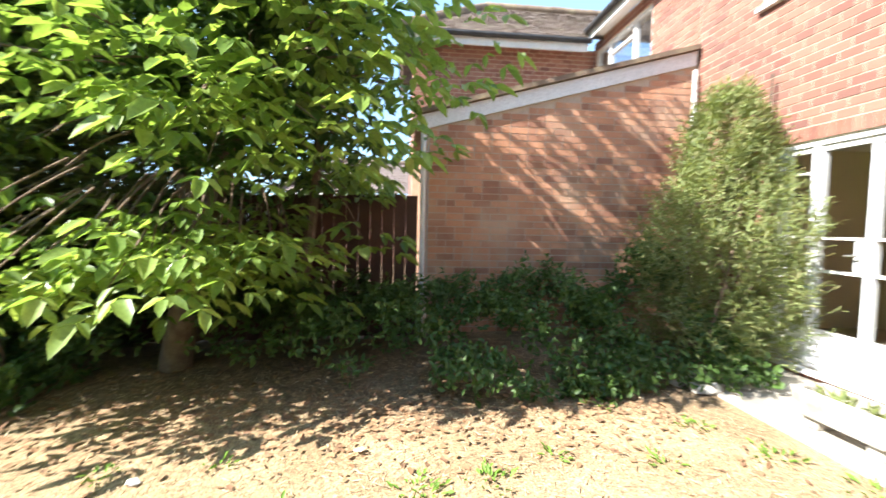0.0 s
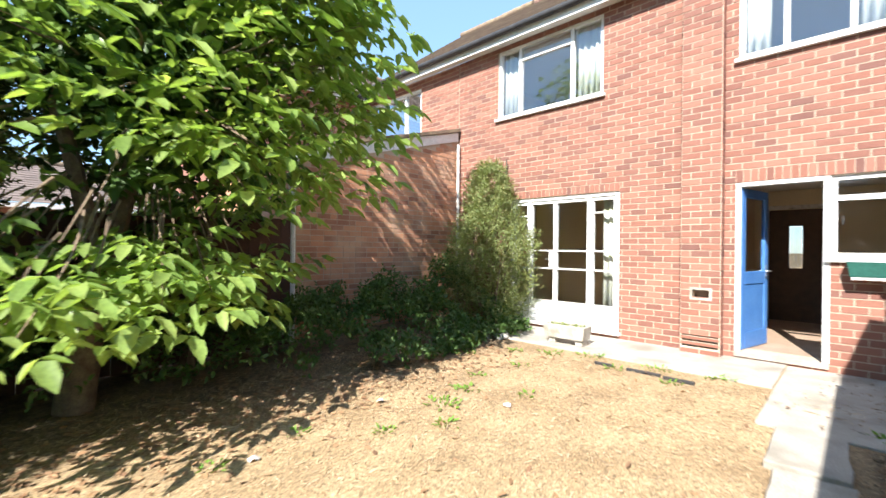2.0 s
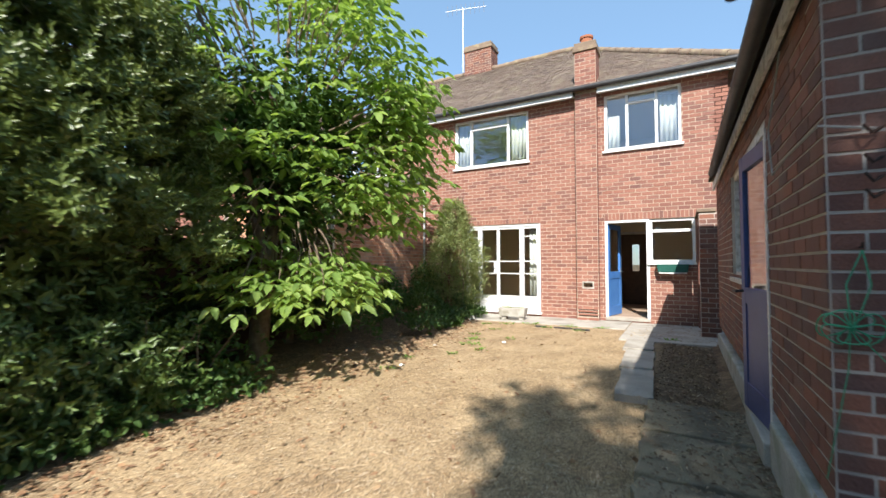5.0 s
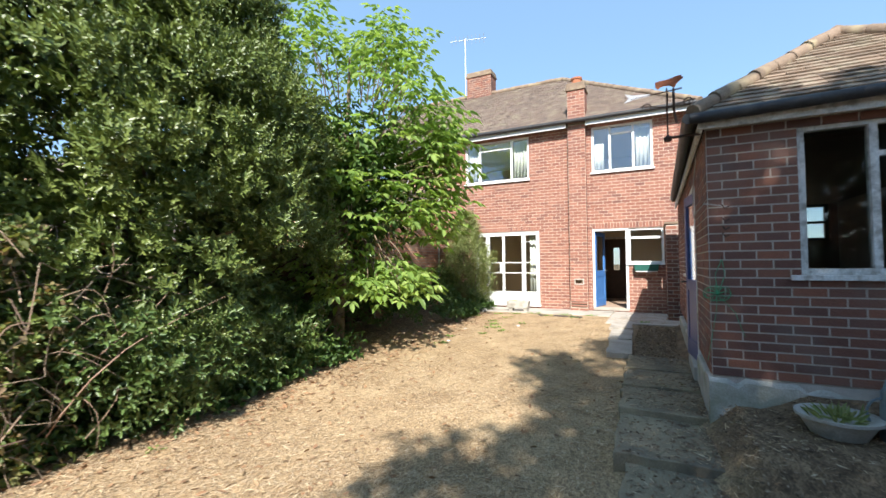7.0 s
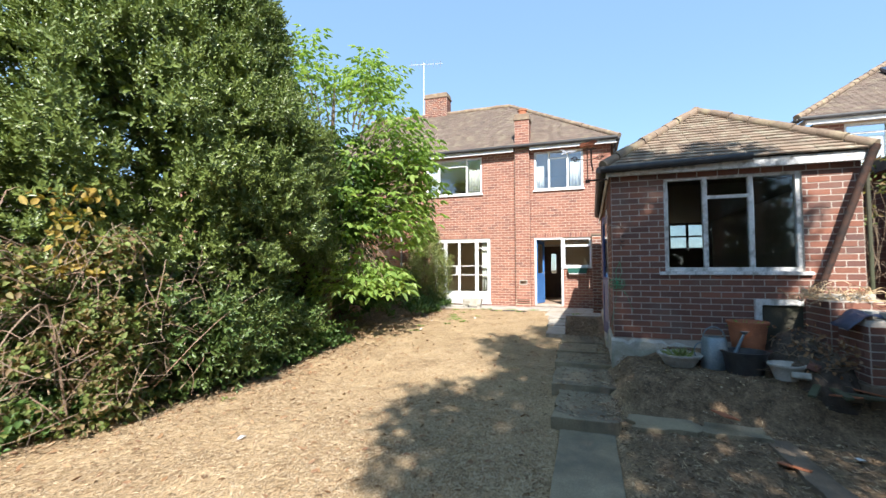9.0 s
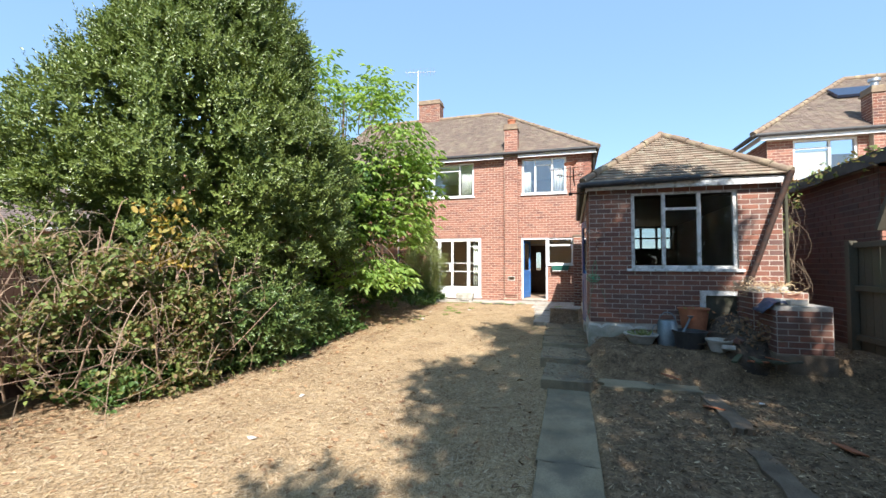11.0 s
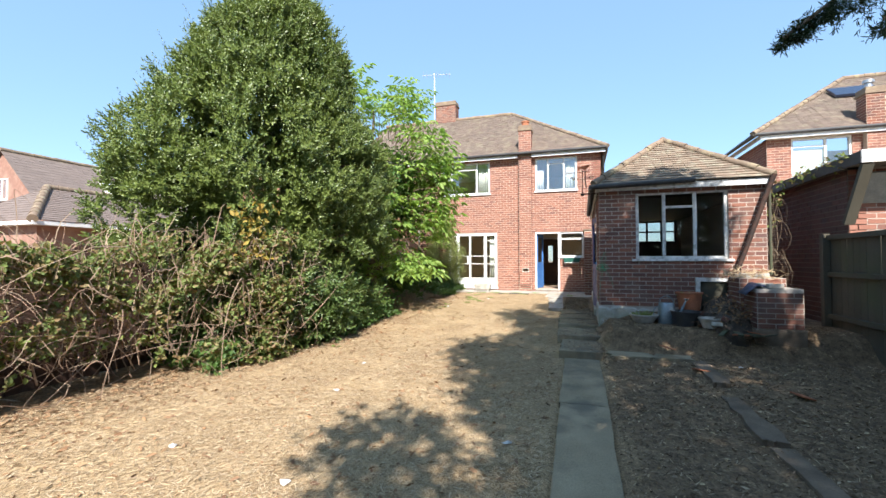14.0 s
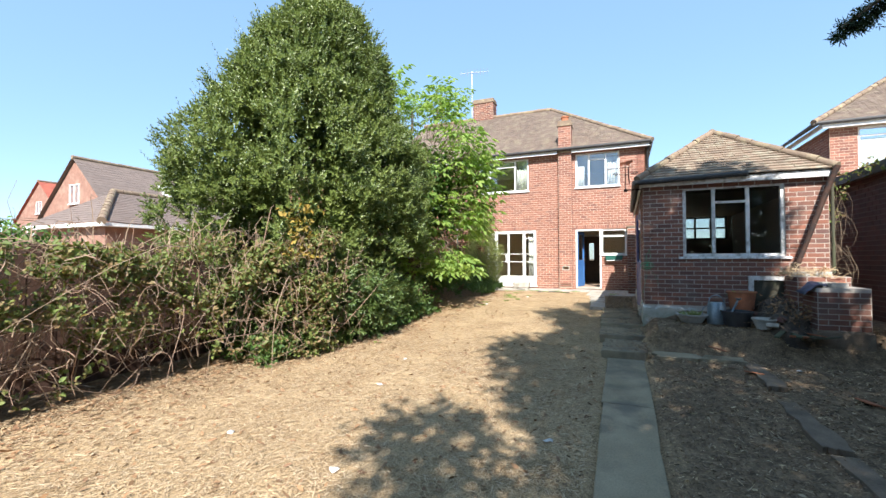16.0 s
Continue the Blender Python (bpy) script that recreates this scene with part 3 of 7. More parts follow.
FD = (fu(3.9), fu(1.95), 0.12, 2.22)
BW = (fu(4.21), fu(2.22), 3.73, 4.97)
KW = (fu(0.49), fu(-1.0), 3.73, 4.97)
KD = (fu(0.51), fu(-0.37), 0.10, 2.19)
KI = (fu(-0.37), fu(-1.2), 1.28, 2.19)
W_HOUSE, H_HOUSE = fu(-1.82), 5.04
holes = [FD, BW, KW, KD, KI]
wall = part("wall", solid_wall(Shell(), FM, W_HOUSE, H_HOUSE, 0.26, holes), MORTAR, house)
breast = [(fu(1.08), fu(0.63), 0.0, 5.2)]
lint = [(FD[0] - 0.0, FD[1] + 0.0, 2.22, 2.35), (KD[0], KI[1] + 0.05, 2.19, 2.35)]
brickwork(FM, W_HOUSE, H_HOUSE, holes + breast + lint, BRICK, wall, zone=lambda u, v: fu(1.95) < u < fu(1.08) and 0.2 < v < 2.6 or fu(0.63) < u < fu(0.51) and v < 2.2, seed=3)
soldiers(FM, lint[0][0], lint[0][1], 2.225, BRICK, wall, h=0.12)
soldiers(FM, lint[1][0], lint[1][1], 2.195, BRICK, wall, h=0.15)
# chimney breast with its air brick and slots
CM = plane_frame((F - 0.17, 1.08, 0), (0, -1, 0), (-1, 0, 0))
cb_holes = [(0.14, 0.33, 0.74, 0.84), (0.02, 0.43, 0.10, 0.125), (0.02, 0.43, 0.17, 0.195), (0.02, 0.43, 0.24, 0.265)]
cb = part("chimney_breast", solid_wall(Shell(), CM, 0.45, 5.08, 0.165, cb_holes), MORTAR, house)
brickwork(CM, 0.45, 5.08, cb_holes + [(0, 0.45, 0.09, 0.28)], BRICK, cb, seed=4)
for sx, out in ((0.0, (0, 1, 0)), (0.45, (0, -1, 0))):
    sm = plane_frame((F - 0.002 if sx == 0 else F - 0.168, 1.08 - sx, 0), (-1, 0, 0) if sx == 0 else (1, 0, 0), out)
    brickwork(sm, 0.165, 5.08, [], BRICK, cb, length=0.33, seed=5)
part("slot_brick", Shell().box(CM, 0.01, 0.44, -0.01, 0.006, 0.13, 0.165).box(CM, 0.01, 0.44, -0.01, 0.006, 0.2, 0.235), BRICK, cb)
part("air_brick", Shell().box(CM, 0.11, 0.14, -0.03, 0.009, 0.71, 0.87).box(CM, 0.33, 0.36, -0.03, 0.009, 0.71, 0.87).box(CM, 0.14, 0.33, -0.03, 0.009, 0.84, 0.87).box(CM, 0.14, 0.33, -0.03, 0.009, 0.71, 0.74), STONE, cb)
# side wall and back
SM = plane_frame((F, -1.82, 0), (1, 0, 0), (0, -1, 0))
side = part("side_wall", solid_wall(Shell(), SM, 7.0, H_HOUSE, 0.26), MORTAR, house)
brickwork(SM, 7.0, H_HOUSE, [], BRICK, side, seed=6)
part("back_wall", solid_wall(Shell(), plane_frame((11.0, 8.2, 0), (0, -1, 0), (-1, 0, 0)), 10.02, 5.04, 0.24, [(3.8, 6.6, 0.8, 2.2), (7.6, 9.4, 0.9, 2.2), (3.8, 6.6, 3.5, 4.8)]), BRICK, house)
part("party_wall", Shell().box(I4, 4.47, 11.0, 5.05, 5.17, 0, 5.04), PLASTER, house)
# rooms
part("room_floor", Shell().box(I4, 4.46, 11.0, -1.56, 5.04, 0.02, 0.10), CARPET, house)
part("first_floor", Shell().box(I4, 4.46, 11.0, -1.56, 5.04, 2.45, 2.62), CEILING, house)
part("upper_ceiling", Shell().box(I4, 4.46, 11.0, -1.56, 5.04, 4.99, 5.03), CEILING, house)
part("room_wall", Shell().box(I4, 4.47, 8.2, 0.78, 0.9, 0.1, 2.44).box(I4, 4.47, 8.2, 0.78, 0.9, 2.63, 4.98), PLASTER, house)
part("rear_room_wall", Shell().box(I4, 6.9, 7.02, 0.91, 5.04, 0.1, 2.44).box(I4, 8.2, 8.32, -1.56, 5.04, 2.63, 4.98), PLASTER, house)
BM = plane_frame((7.6, 0.78, 0.1), (0, -1, 0), (-1, 0, 0))
part("kitchen_wall", solid_wall(Shell(), BM, 2.34, 2.34, 0.12, [(0.2, 1.0, 0.0, 2.0)]), PLASTER, house)
part("inner_lining", Shell().box(I4, 4.465, 4.475, 0.9, 1.2, 0.1, 2.44), PLASTER, house)
idoor = part("inner_door", Shell().box(BM, 0.21, 0.27, -0.09, -0.05, 0.0, 1.99).box(BM, 0.93, 0.99, -0.09, -0.05, 0, 1.99).box(BM, 0.27, 0.93, -0.09, -0.05, 0, 0.95).box(BM, 0.27, 0.93, -0.09, -0.05, 1.7, 1.99).box(BM, 0.27, 0.50, -0.09, -0.05, 0.95, 1.7).box(BM, 0.68, 0.93, -0.09, -0.05, 0.95, 1.7), DARK_WOOD, house)
part("pane", Shell().box(BM, 0.51, 0.67, -0.075, -0.07, 0.96, 1.69), GLASS_DIM, idoor).visible_shadow = False
part("architrave", Shell().box(BM, 0.13, 0.2, -0.01, 0.02, 0.0, 2.07).box(BM, 1.0, 1.07, -0.01, 0.02, 0.0, 2.07).box(BM, 0.2, 1.0, -0.01, 0.02, 2.0, 2.07), WHITE_WORN, house)
# french doors with side lights
def local(m, u, v):
    return m @ Matrix.Translation((u, 0, v))


WM = local(FM, FD[0], FD[2])
fw, fh = FD[1] - FD[0], FD[3] - FD[2]
p1, p2 = 3.9 - 3.52, 3.9 - 2.42
french = part("french_door", solid_wall(Shell(), WM, fw, fh, 0.1, [(0.06, p1 - 0.022, 0.05, fh - 0.055), (p1 + 0.022, p2 - 0.022, 0.05, fh - 0.055), (p2 + 0.022, fw - 0.07, 0.05, fh - 0.055)], -0.018), WHITE, house, "white-painted french door frame with side lights", bevel=0.005)
part("sill", Shell().box(WM, -0.03, fw + 0.03, -0.1, 0.07, -0.05, -0.002), WHITE, french, bevel=0.006)


def leaf_frame(u0, u1, rails, bottom, nm):
    m, h = local(WM, u0, 0.055), fh - 0.115
    vs = [bottom - 0.055] + [x for r in rails for x in (r - 0.067, r - 0.043)] + [h - 0.05]
    return part(nm, solid_wall(Shell(), m, u1 - u0, h, 0.055, [(0.032, u1 - u0 - 0.032, c, d) for c, d in zip(vs[::2], vs[1::2])], -0.035), WHITE, french, bevel=0.003)


mid = (p1 + p2) / 2 - 0.06
for a, b, rails, nm in ((0.06, p1 - 0.022, (0.9, 1.2, 1.80), "side_light"), (p1 + 0.022, mid, (0.9, 1.2), "door_leaf"), (mid + 0.003, p2 - 0.022, (0.9, 1.2), "door_leaf"), (p2 + 0.022, fw - 0.07, (0.9, 1.2, 1.80), "side_light")):
    leaf_frame(a, b, rails, 0.36, nm)
    part("pane", Shell().box(WM, a + 0.028, b - 0.028, -0.064, -0.058, 0.35, fh - 0.1), GLASS, french).visible_shadow = False
part("lock_plate", Shell().box(WM, mid - 0.11, mid - 0.005, -0.034, -0.028, 0.9, 1.18), WHITE, french)
part("door_handle", Shell().tube([WM @ Vector((mid - 0.05, -0.03, 1.06)), WM @ Vector((mid - 0.05, 0.02, 1.06)), WM @ Vector((mid - 0.15, 0.022, 1.055))], 0.009, 8), GALVANISED, french, "chrome lever handle")
curtain(WM, 1.62, 1.88, 0.3, 2.03, -0.2, "white lace curtain at the french door side light")
# upper windows
bw = window(house, local(FM, BW[0], BW[2]), 1.99, 1.24, pane_mat=GLASS_SKY, posts=(0.46, 1.46), bars=((0.46, 1.46, 0.98),))
kw = window(house, local(FM, KW[0], KW[2]), 1.49, 1.24, pane_mat=GLASS_SKY, posts=(0.46, 1.03), bars=((0.46, 1.03, 1.0),))
curtain(local(FM, BW[0], BW[2]), 0.05, 0.44, 0.0, 1.22, -0.16, "white net curtain drawn aside in bedroom window")
curtain(local(FM, BW[0], BW[2]), 1.5, 1.95, 0.0, 1.22, -0.16, "white net curtain drawn aside in bedroom window")
curtain(local(FM, KW[0], KW[2]), 0.05, 0.3, 0.0, 0.8, -0.16, "short white curtain in bedroom window")
curtain(local(FM, KW[0], KW[2]), 1.08, 1.45, 0.0, 1.1, -0.16, "white net curtain drawn aside in bedroom window")
# kitchen door and window
KM = local(FM, KD[0], KD[2])
kdoor = part("door_frame", Shell().box(KM, 0, 0.055, -0.12, 0.0, 0, 2.09).box(KM, 0.055, 0.82, -0.12, 0.0, 2.04, 2.09).box(KM, 0.82, 0.88, -0.12, 0.0, 0, 2.09), WHITE, house, bevel=0.004)
part("threshold", Shell().box(KM, 0.0, 0.88, -0.15, 0.03, -0.06, -0.003), CONCRETE, kdoor)
hinge = KM @ Vector((0.06, -0.05, 0))
LM = Matrix.Translation(hinge) @ Matrix.Rotation(radians(77), 4, "Z") @ Matrix.Translation(-hinge) @ KM
leaf_sh = Shell().box(LM, 0.06, 0.16, -0.09, -0.045, 0.01, 2.03).box(LM, 0.72, 0.82, -0.09, -0.045, 0.01, 2.03).box(LM, 0.16, 0.72, -0.09, -0.045, 0.01, 0.22).box(LM, 0.16, 0.72, -0.09, -0.045, 0.82, 0.98).box(LM, 0.16, 0.72, -0.09, -0.045, 1.92, 2.03).box(LM, 0.16, 0.72, -0.08, -0.055, 0.22, 0.82)
kleaf = part("door", leaf_sh, BLUE, house, "blue-painted half-glazed door standing open", bevel=0.006)
part("pane", Shell().box(LM, 0.16, 0.72, -0.07, -0.065, 0.98, 1.92), GLASS, kleaf).visible_shadow = False
part("door_handle", Shell().tube([LM @ Vector((0.76, -0.045, 0.98)), LM @ Vector((0.76, 0.01, 0.98)), LM @ Vector((0.66, 0.012, 0.98))], 0.01, 8).box(LM, 0.745, 0.775, -0.045, -0.04, 0.88, 1.06), GALVANISED, kleaf)
kwin = window(house, local(FM, KI[0], KI[2]), 0.83, 0.91, bars=((0.05, 0.78, 0.66),), bar=0.06, sill=0.05)
part("handle", Shell().tube([local(FM, KI[0], KI[2]) @ Vector((0.1, -0.02, 0.45)), local(FM, KI[0], KI[2]) @ Vector((0.1, 0.01, 0.45)), local(FM, KI[0], KI[2]) @ Vector((0.1, 0.012, 0.36))], 0.008, 6), BLACK, kwin)
# gutters and fascia
part("fascia", Shell().box(I4, F - 0.26, F - 0.24, 1.12, 8.0, 4.98, 5.13).box(I4, F - 0.26, F - 0.24, -1.97, 0.6, 4.98, 5.13), WHITE, house)
part("soffit", Shell().box(I4, F - 0.24, F - 0.001, 1.12, 8.0, 5.045, 5.06).box(I4, F - 0.24, F - 0.001, -1.97, 0.6, 5.045, 5.06), WHITE, house)
part("gutter", Shell().tube([(F - 0.32, 8.0, 5.13), (F - 0.32, -2.0, 5.13)], 0.055, 10).tube([(F - 0.32, -2.02, 5.13), (11.0, -2.02, 5.13)], 0.055, 10), BLACK, house, smooth=True)
part("downpipe", Shell().tube([(F - 0.3, -2.0, 5.1), (F - 0.08, -1.9, 4.85), (F - 0.06, -1.88, 0.05)], 0.036, 10), BLACK, house, smooth=True)
# roof: hipped to the right end, running on over the next house
EZ, RX, RZ = 5.12, 7.75, 7.95
tiled_slope((F - 0.32, 8.3, EZ), (F - 0.32, -2.04, EZ), (RX, 8.3, RZ), (RX, 1.88, RZ), house, TILE, seed=11)
tiled_slope((F - 0.32, -2.04, EZ), (11.3, -2.04, EZ), (RX, 1.88, RZ), (RX + 0.01, 1.88, RZ), house, TILE, seed=12)
part("rear_slope", Shell().poly([(11.3, -2.04, EZ), (11.3, 8.3, EZ), (RX, 8.3, RZ), (RX, 1.88, RZ)]), TILE, house)
ridge_run((RX, 8.3, RZ + 0.02), (RX, 1.88, RZ + 0.02), house, RIDGE, 0.09)
ridge_run((F - 0.32, -2.04, EZ + 0.03), (RX, 1.88, RZ + 0.02), house, RIDGE, 0.085)
# chimney stacks
def stack(x0, x1, y0, y1, z0, z1, nm, parent, mat=BRICK):
    core = part(nm, Shell().box(I4, x0, x1, y0, y1, z0, z1), MORTAR, parent)
    for o, r, n, w in (((x0, y1, z0), (0, -1, 0), (-1, 0, 0), y1 - y0), ((x0, y0, z0), (1, 0, 0), (0, -1, 0), x1 - x0), ((x1, y1, z0), (-1, 0, 0), (0, 1, 0), x1 - x0)):
        brickwork(plane_frame(o, r, n), w, z1 - z0, [], mat, core, seed=int(z1 * 10))
    part("cap", Shell().box(I4, x0 - 0.04, x1 + 0.04, y0 - 0.04, y1 + 0.04, z1 - 0.16, z1 - 0.08).box(I4, x0 - 0.01, x1 + 0.01, y0 - 0.01, y1 + 0.01, z1 - 0.08, z1 + 0.05), RIDGE, core, bevel=0.01)
    return core


st = stack(F - 0.17, F + 0.3, 0.63, 1.08, 5.1, 6.17, "chimney_stack", house)
part("chimney_pot", Shell().lathe((F + 0.06, 0.855, 6.2), [(0.13, 0), (0.13, 0.16), (0.15, 0.17), (0.15, 0.22), (0.11, 0.22), (0.11, 0.05)], 20), TERRACOTTA, st, smooth=True)
st2 = stack(7.6, 8.2, 4.6, 5.6, 7.6, 8.85, "chimney_stack", house, BRICK_DARK)
aer = thing("television_aerial", (7.7, 5.6, 8.2), "grey metal television aerial on a chimney mast", "aerial")
part("mast", Shell().tube([(7.6, 5.66, 8.0), (7.6, 5.66, 10.35)], 0.02, 6), GALVANISED, aer)
part("boom", Shell().tube([(7.3, 6.2, 10.2), (7.9, 4.9, 10.35)], 0.012, 5), GALVANISED, aer)
for i in range(9):
    c = Vector((7.3, 6.2, 10.2)).lerp(Vector((7.9, 4.9, 10.35)), (i + 0.5) / 9)
    part("rod", Shell().tube([c + Vector((0.05, 0.02, -0.16)), c + Vector((-0.05, -0.02, 0.16))], 0.008, 4), GALVANISED, aer)

# ---- next house and its side extension ----
annex = thing("brick_extension", (2.5, 5.3, 0), "single-storey weathered brick side extension with white sloping fascia", "extension")
EM = plane_frame((0.75, 5.2, 0), (1, 0, 0), (0, -1, 0))


aw = Shell()
for yy in (5.2, 5.44):
    aw.v += [(0.75, yy, 0), (4.199, yy, 0), (4.199, yy, 3.5), (0.75, yy, 2.55)]
aw.f += [(0, 1, 2, 3), (7, 6, 5, 4), (0, 3, 7, 4), (3, 2, 6, 7), (1, 5, 6, 2)]
awall = part("wall", aw, MORTAR, annex)
brickwork(EM, 3.449, 3.5, [], BRICK_OLD, awall, headers=0.15, seed=8, top=lambda u: 2.52 + 0.275 * u)
end = plane_frame((0.75, 8.3, 0), (0, -1, 0), (-1, 0, 0))
part("front_wall", Shell().box(I4, 0.75, 0.99, 5.44, 8.29, 0, 2.5), BRICK_OLD, annex)
part("fascia", Shell().poly([(0.6, 5.16, 2.5), (4.16, 5.16, 3.48), (4.16, 5.16, 3.66), (0.6, 5.16, 2.68)]).poly([(0.6, 5.16, 2.5), (0.6, 5.2, 2.5), (4.16, 5.2, 3.48), (4.16, 5.16, 3.48)]).poly([(0.6, 5.16, 2.68), (4.16, 5.16, 3.66), (4.16, 5.2, 3.66), (0.6, 5.2, 2.68)]), WHITE, annex)
part("verge", Shell().poly([(0.6, 5.1, 2.69), (4.16, 5.1, 3.67), (4.16, 8.29, 3.67), (0.6, 8.29, 2.69)]).poly([(0.6, 5.1, 2.69), (4.16, 5.1, 3.67), (4.16, 5.1, 3.73), (0.6, 5.1, 2.75)]).poly([(0.6, 5.1, 2.75), (4.16, 5.1, 3.73), (4.16, 8.29, 3.73), (0.6, 8.29, 2.75)]), RIDGE, annex)
part("downpipe", Shell().tube([(0.68, 5.14, 2.6), (0.68, 5.14, 0.0)], 0.034, 8), WHITE, annex)
part("corner_pipe", Shell().tube([(4.12, 5.12, 3.4), (4.12, 5.12, 0.0)], 0.03, 8), WHITE_WORN, annex)

nextdoor = thing("house", (F, 7.0, 0), "attached red brick neighbouring house with projecting rear wing", "house")
NM = plane_frame((F, 8.3, 0), (0, -1, 0), (-1, 0, 0))
SWH = (0.1, 2.0, 3.83, 4.85)
nwall = part("wall", solid_wall(Shell(), NM, 3.12, H_HOUSE, 0.26, [SWH]), MORTAR, nextdoor)
brickwork(NM, 3.12, H_HOUSE, [SWH], BRICK, nwall, v_start=3.0, seed=9)
window(nextdoor, local(NM, SWH[0], SWH[2]), 1.9, 1.02, posts=(0.5, 1.35), bars=((0.5, 1.35, 0.78),), pane_mat=GLASS_SKY)
part("room_back", Shell().box(I4, 6.0, 6.1, 5.2, 8.2, 2.7, 5.0), PLASTER, nextdoor)
PM = plane_frame((0.6, 8.3, 0), (1, 0, 0), (0, -1, 0))
pw = part("wing_wall", solid_wall(Shell(), PM, 3.6, 4.9, 0.26), MORTAR, nextdoor)
brickwork(PM, 3.6, 4.9, [], BRICK, pw, v_start=2.6, seed=10)
part("wing_end_wall", Shell().box(I4, 0.6, 0.86, 8.56, 12.0, 0, 4.9), BRICK, nextdoor)
part("wing_fascia", Shell().box(I4, 0.35, 3.9, 7.96, 7.98, 4.74, 4.9).box(I4, 0.35, 0.37, 7.98, 12.3, 4.74, 4.9).box(I4, 0.37, 3.94, 7.98, 8.29, 4.86, 4.88), WHITE, nextdoor)
part("wing_gutter", Shell().tube([(0.3, 7.9, 4.92), (3.95, 7.9, 4.92)], 0.055, 8), BLACK, nextdoor)
tiled_slope((0.3, 7.9, 4.95), (8.3, 7.9, 4.95), (2.3, 10.1, 6.5), (8.3, 10.1, 6.5), nextdoor, TILE, seed=14)
tiled_slope((0.3, 12.3, 4.95), (0.3, 7.9, 4.95), (2.3, 10.11, 6.5), (2.3, 10.1, 6.5), nextdoor, TILE, seed=15)
ridge_run((0.3, 7.9, 4.98), (2.3, 10.1, 6.52), nextdoor, RIDGE)
ridge_run((2.3, 10.1, 6.52), (8.3, 10.1, 6.52), nextdoor, RIDGE)

# ---- outbuilding ----
shed = thing("outbuilding", (-3.5, -1.44, 0), "dark red brick garden outbuilding with mossy tiled hipped roof", "shed")
TURN_S = Matrix.Translation((-3.5, -1.44, 0))
SHW, SHL = 2.65, 5.6
S1 = TURN_S @ plane_frame((0, 0, 0.31), (0, -1, 0), (-1, 0, 0))
HW = (0.63, 2.09, 0.86, 2.07)
fwall = part("front_wall", solid_wall(Shell(), S1, SHW, 2.14, 0.22, [HW]), MORTAR_DARK, shed)
brickwork(S1, SHW, 2.14, [HW], BRICK_DARK, fwall, course=0.0757, zone=lambda u, v: True, seed=21)
S2 = TURN_S @ plane_frame((SHL, 0, 0.31), (-1, 0, 0), (0, 1, 0))  # u from far end towards the front
DR = (SHL - 2.15, SHL - 1.25, -0.2, 1.86)
FW = (SHL - 3.5, SHL - 2.45, 0.8, 1.9)
flank = part("side_wall", solid_wall(Shell(), S2, SHL - 0.22, 2.14, 0.22, [(DR[0], DR[1], 0.0, 1.86), FW]), MORTAR_DARK, shed)
brickwork(S2, SHL, 2.14, [(DR[0], DR[1], 0.0, 1.86), FW], BRICK_DARK, flank, course=0.0757, seed=22)
S3 = TURN_S @ plane_frame((0, -SHW, 0.31), (1, 0, 0), (0, -1, 0))
flank2 = part("side_wall", solid_wall(Shell(), TURN_S @ plane_frame((0.22, -SHW, 0.31), (1, 0, 0), (0, -1, 0)), SHL - 0.22, 2.14, 0.22), MORTAR_DARK, shed)
brickwork(S3, SHL, 2.14, [], BRICK_DARK, flank2, course=0.0757, seed=23)
S4 = TURN_S @ plane_frame((SHL, -SHW, 0.31), (0, 1, 0), (1, 0, 0))
EW = (0.315, 1.485, 1.35, 2.0)
rear = part("end_wall", solid_wall(Shell(), S4, SHW, 2.14, 0.22, [EW]), BRICK_DARK, shed)
window(shed, local(S4, EW[0], EW[2]), 1.17, 0.65, posts=(0.39, 0.78), bars=((0, 0.39, 0.325), (0.39, 0.78, 0.325), (0.78, 1.17, 0.325)), frame_mat=BLACK, edge=0.05, sill=0)
part("shed_floor", Shell().box(TURN_S, 0.23, SHL - 0.23, -SHW + 0.23, -0.23, -0.1, 0.12), CONCRETE, shed)
part("inner_ceiling", Shell().box(TURN_S, 0.23, SHL - 0.23, -SHW + 0.23, -0.23, 2.3, 2.33), DARK_WOOD, shed)
pr_ = random.Random(12)
ys_ = [0.03 - (SHW + 0.05) * i / 40 for i in range(41)]
tops = [0.306 - 0.16 * smooth(0.55, 1.3, -y) - (0.05 if i % 7 == 3 else 0.0) - pr_.uniform(0, 0.022) for i, y in enumerate(ys_)]
pl = Shell()
for y, z in zip(ys_, tops):
    out_ = -0.035 - pr_.uniform(0, 0.022)
    pl.v += [tuple(TURN_S @ Vector(p)) for p in ((out_ - 0.012, y, -0.4), (out_, y, z - 0.03), (out_ + 0.028, y, z), (0.2, y, z))]
for i in range(40):
    pl.f += [(4 * i + j, 4 * i + j + 1, 4 * i + j + 5, 4 * i + j + 4) for j in range(3)]
pl.f += [(0, 1, 2, 3), (163, 162, 161, 160)]
part("plinth", pl, PLINTH, shed, "cracked pale rendered plinth")
part("footing", Shell().box(TURN_S, 0.0, 0.2, -SHW - 0.02, 0.0, 0.1, 0.305), MORTAR_DARK, shed)
part("side_plinth", Shell().box(TURN_S, 0.201, 1.25, -0.2, 0.028, -0.4, 0.25), PLINTH, shed, bevel=0.02)
part("side_plinth", Shell().box(TURN_S, 2.15, SHL, -0.2, 0.028, -0.4, 0.2), PLINTH, shed, bevel=0.02)
part("doorstep", Shell().box(TURN_S, 1.251, 2.149, -0.2, 0.06, -0.4, 0.1), CONCRETE, shed, bevel=0.01)
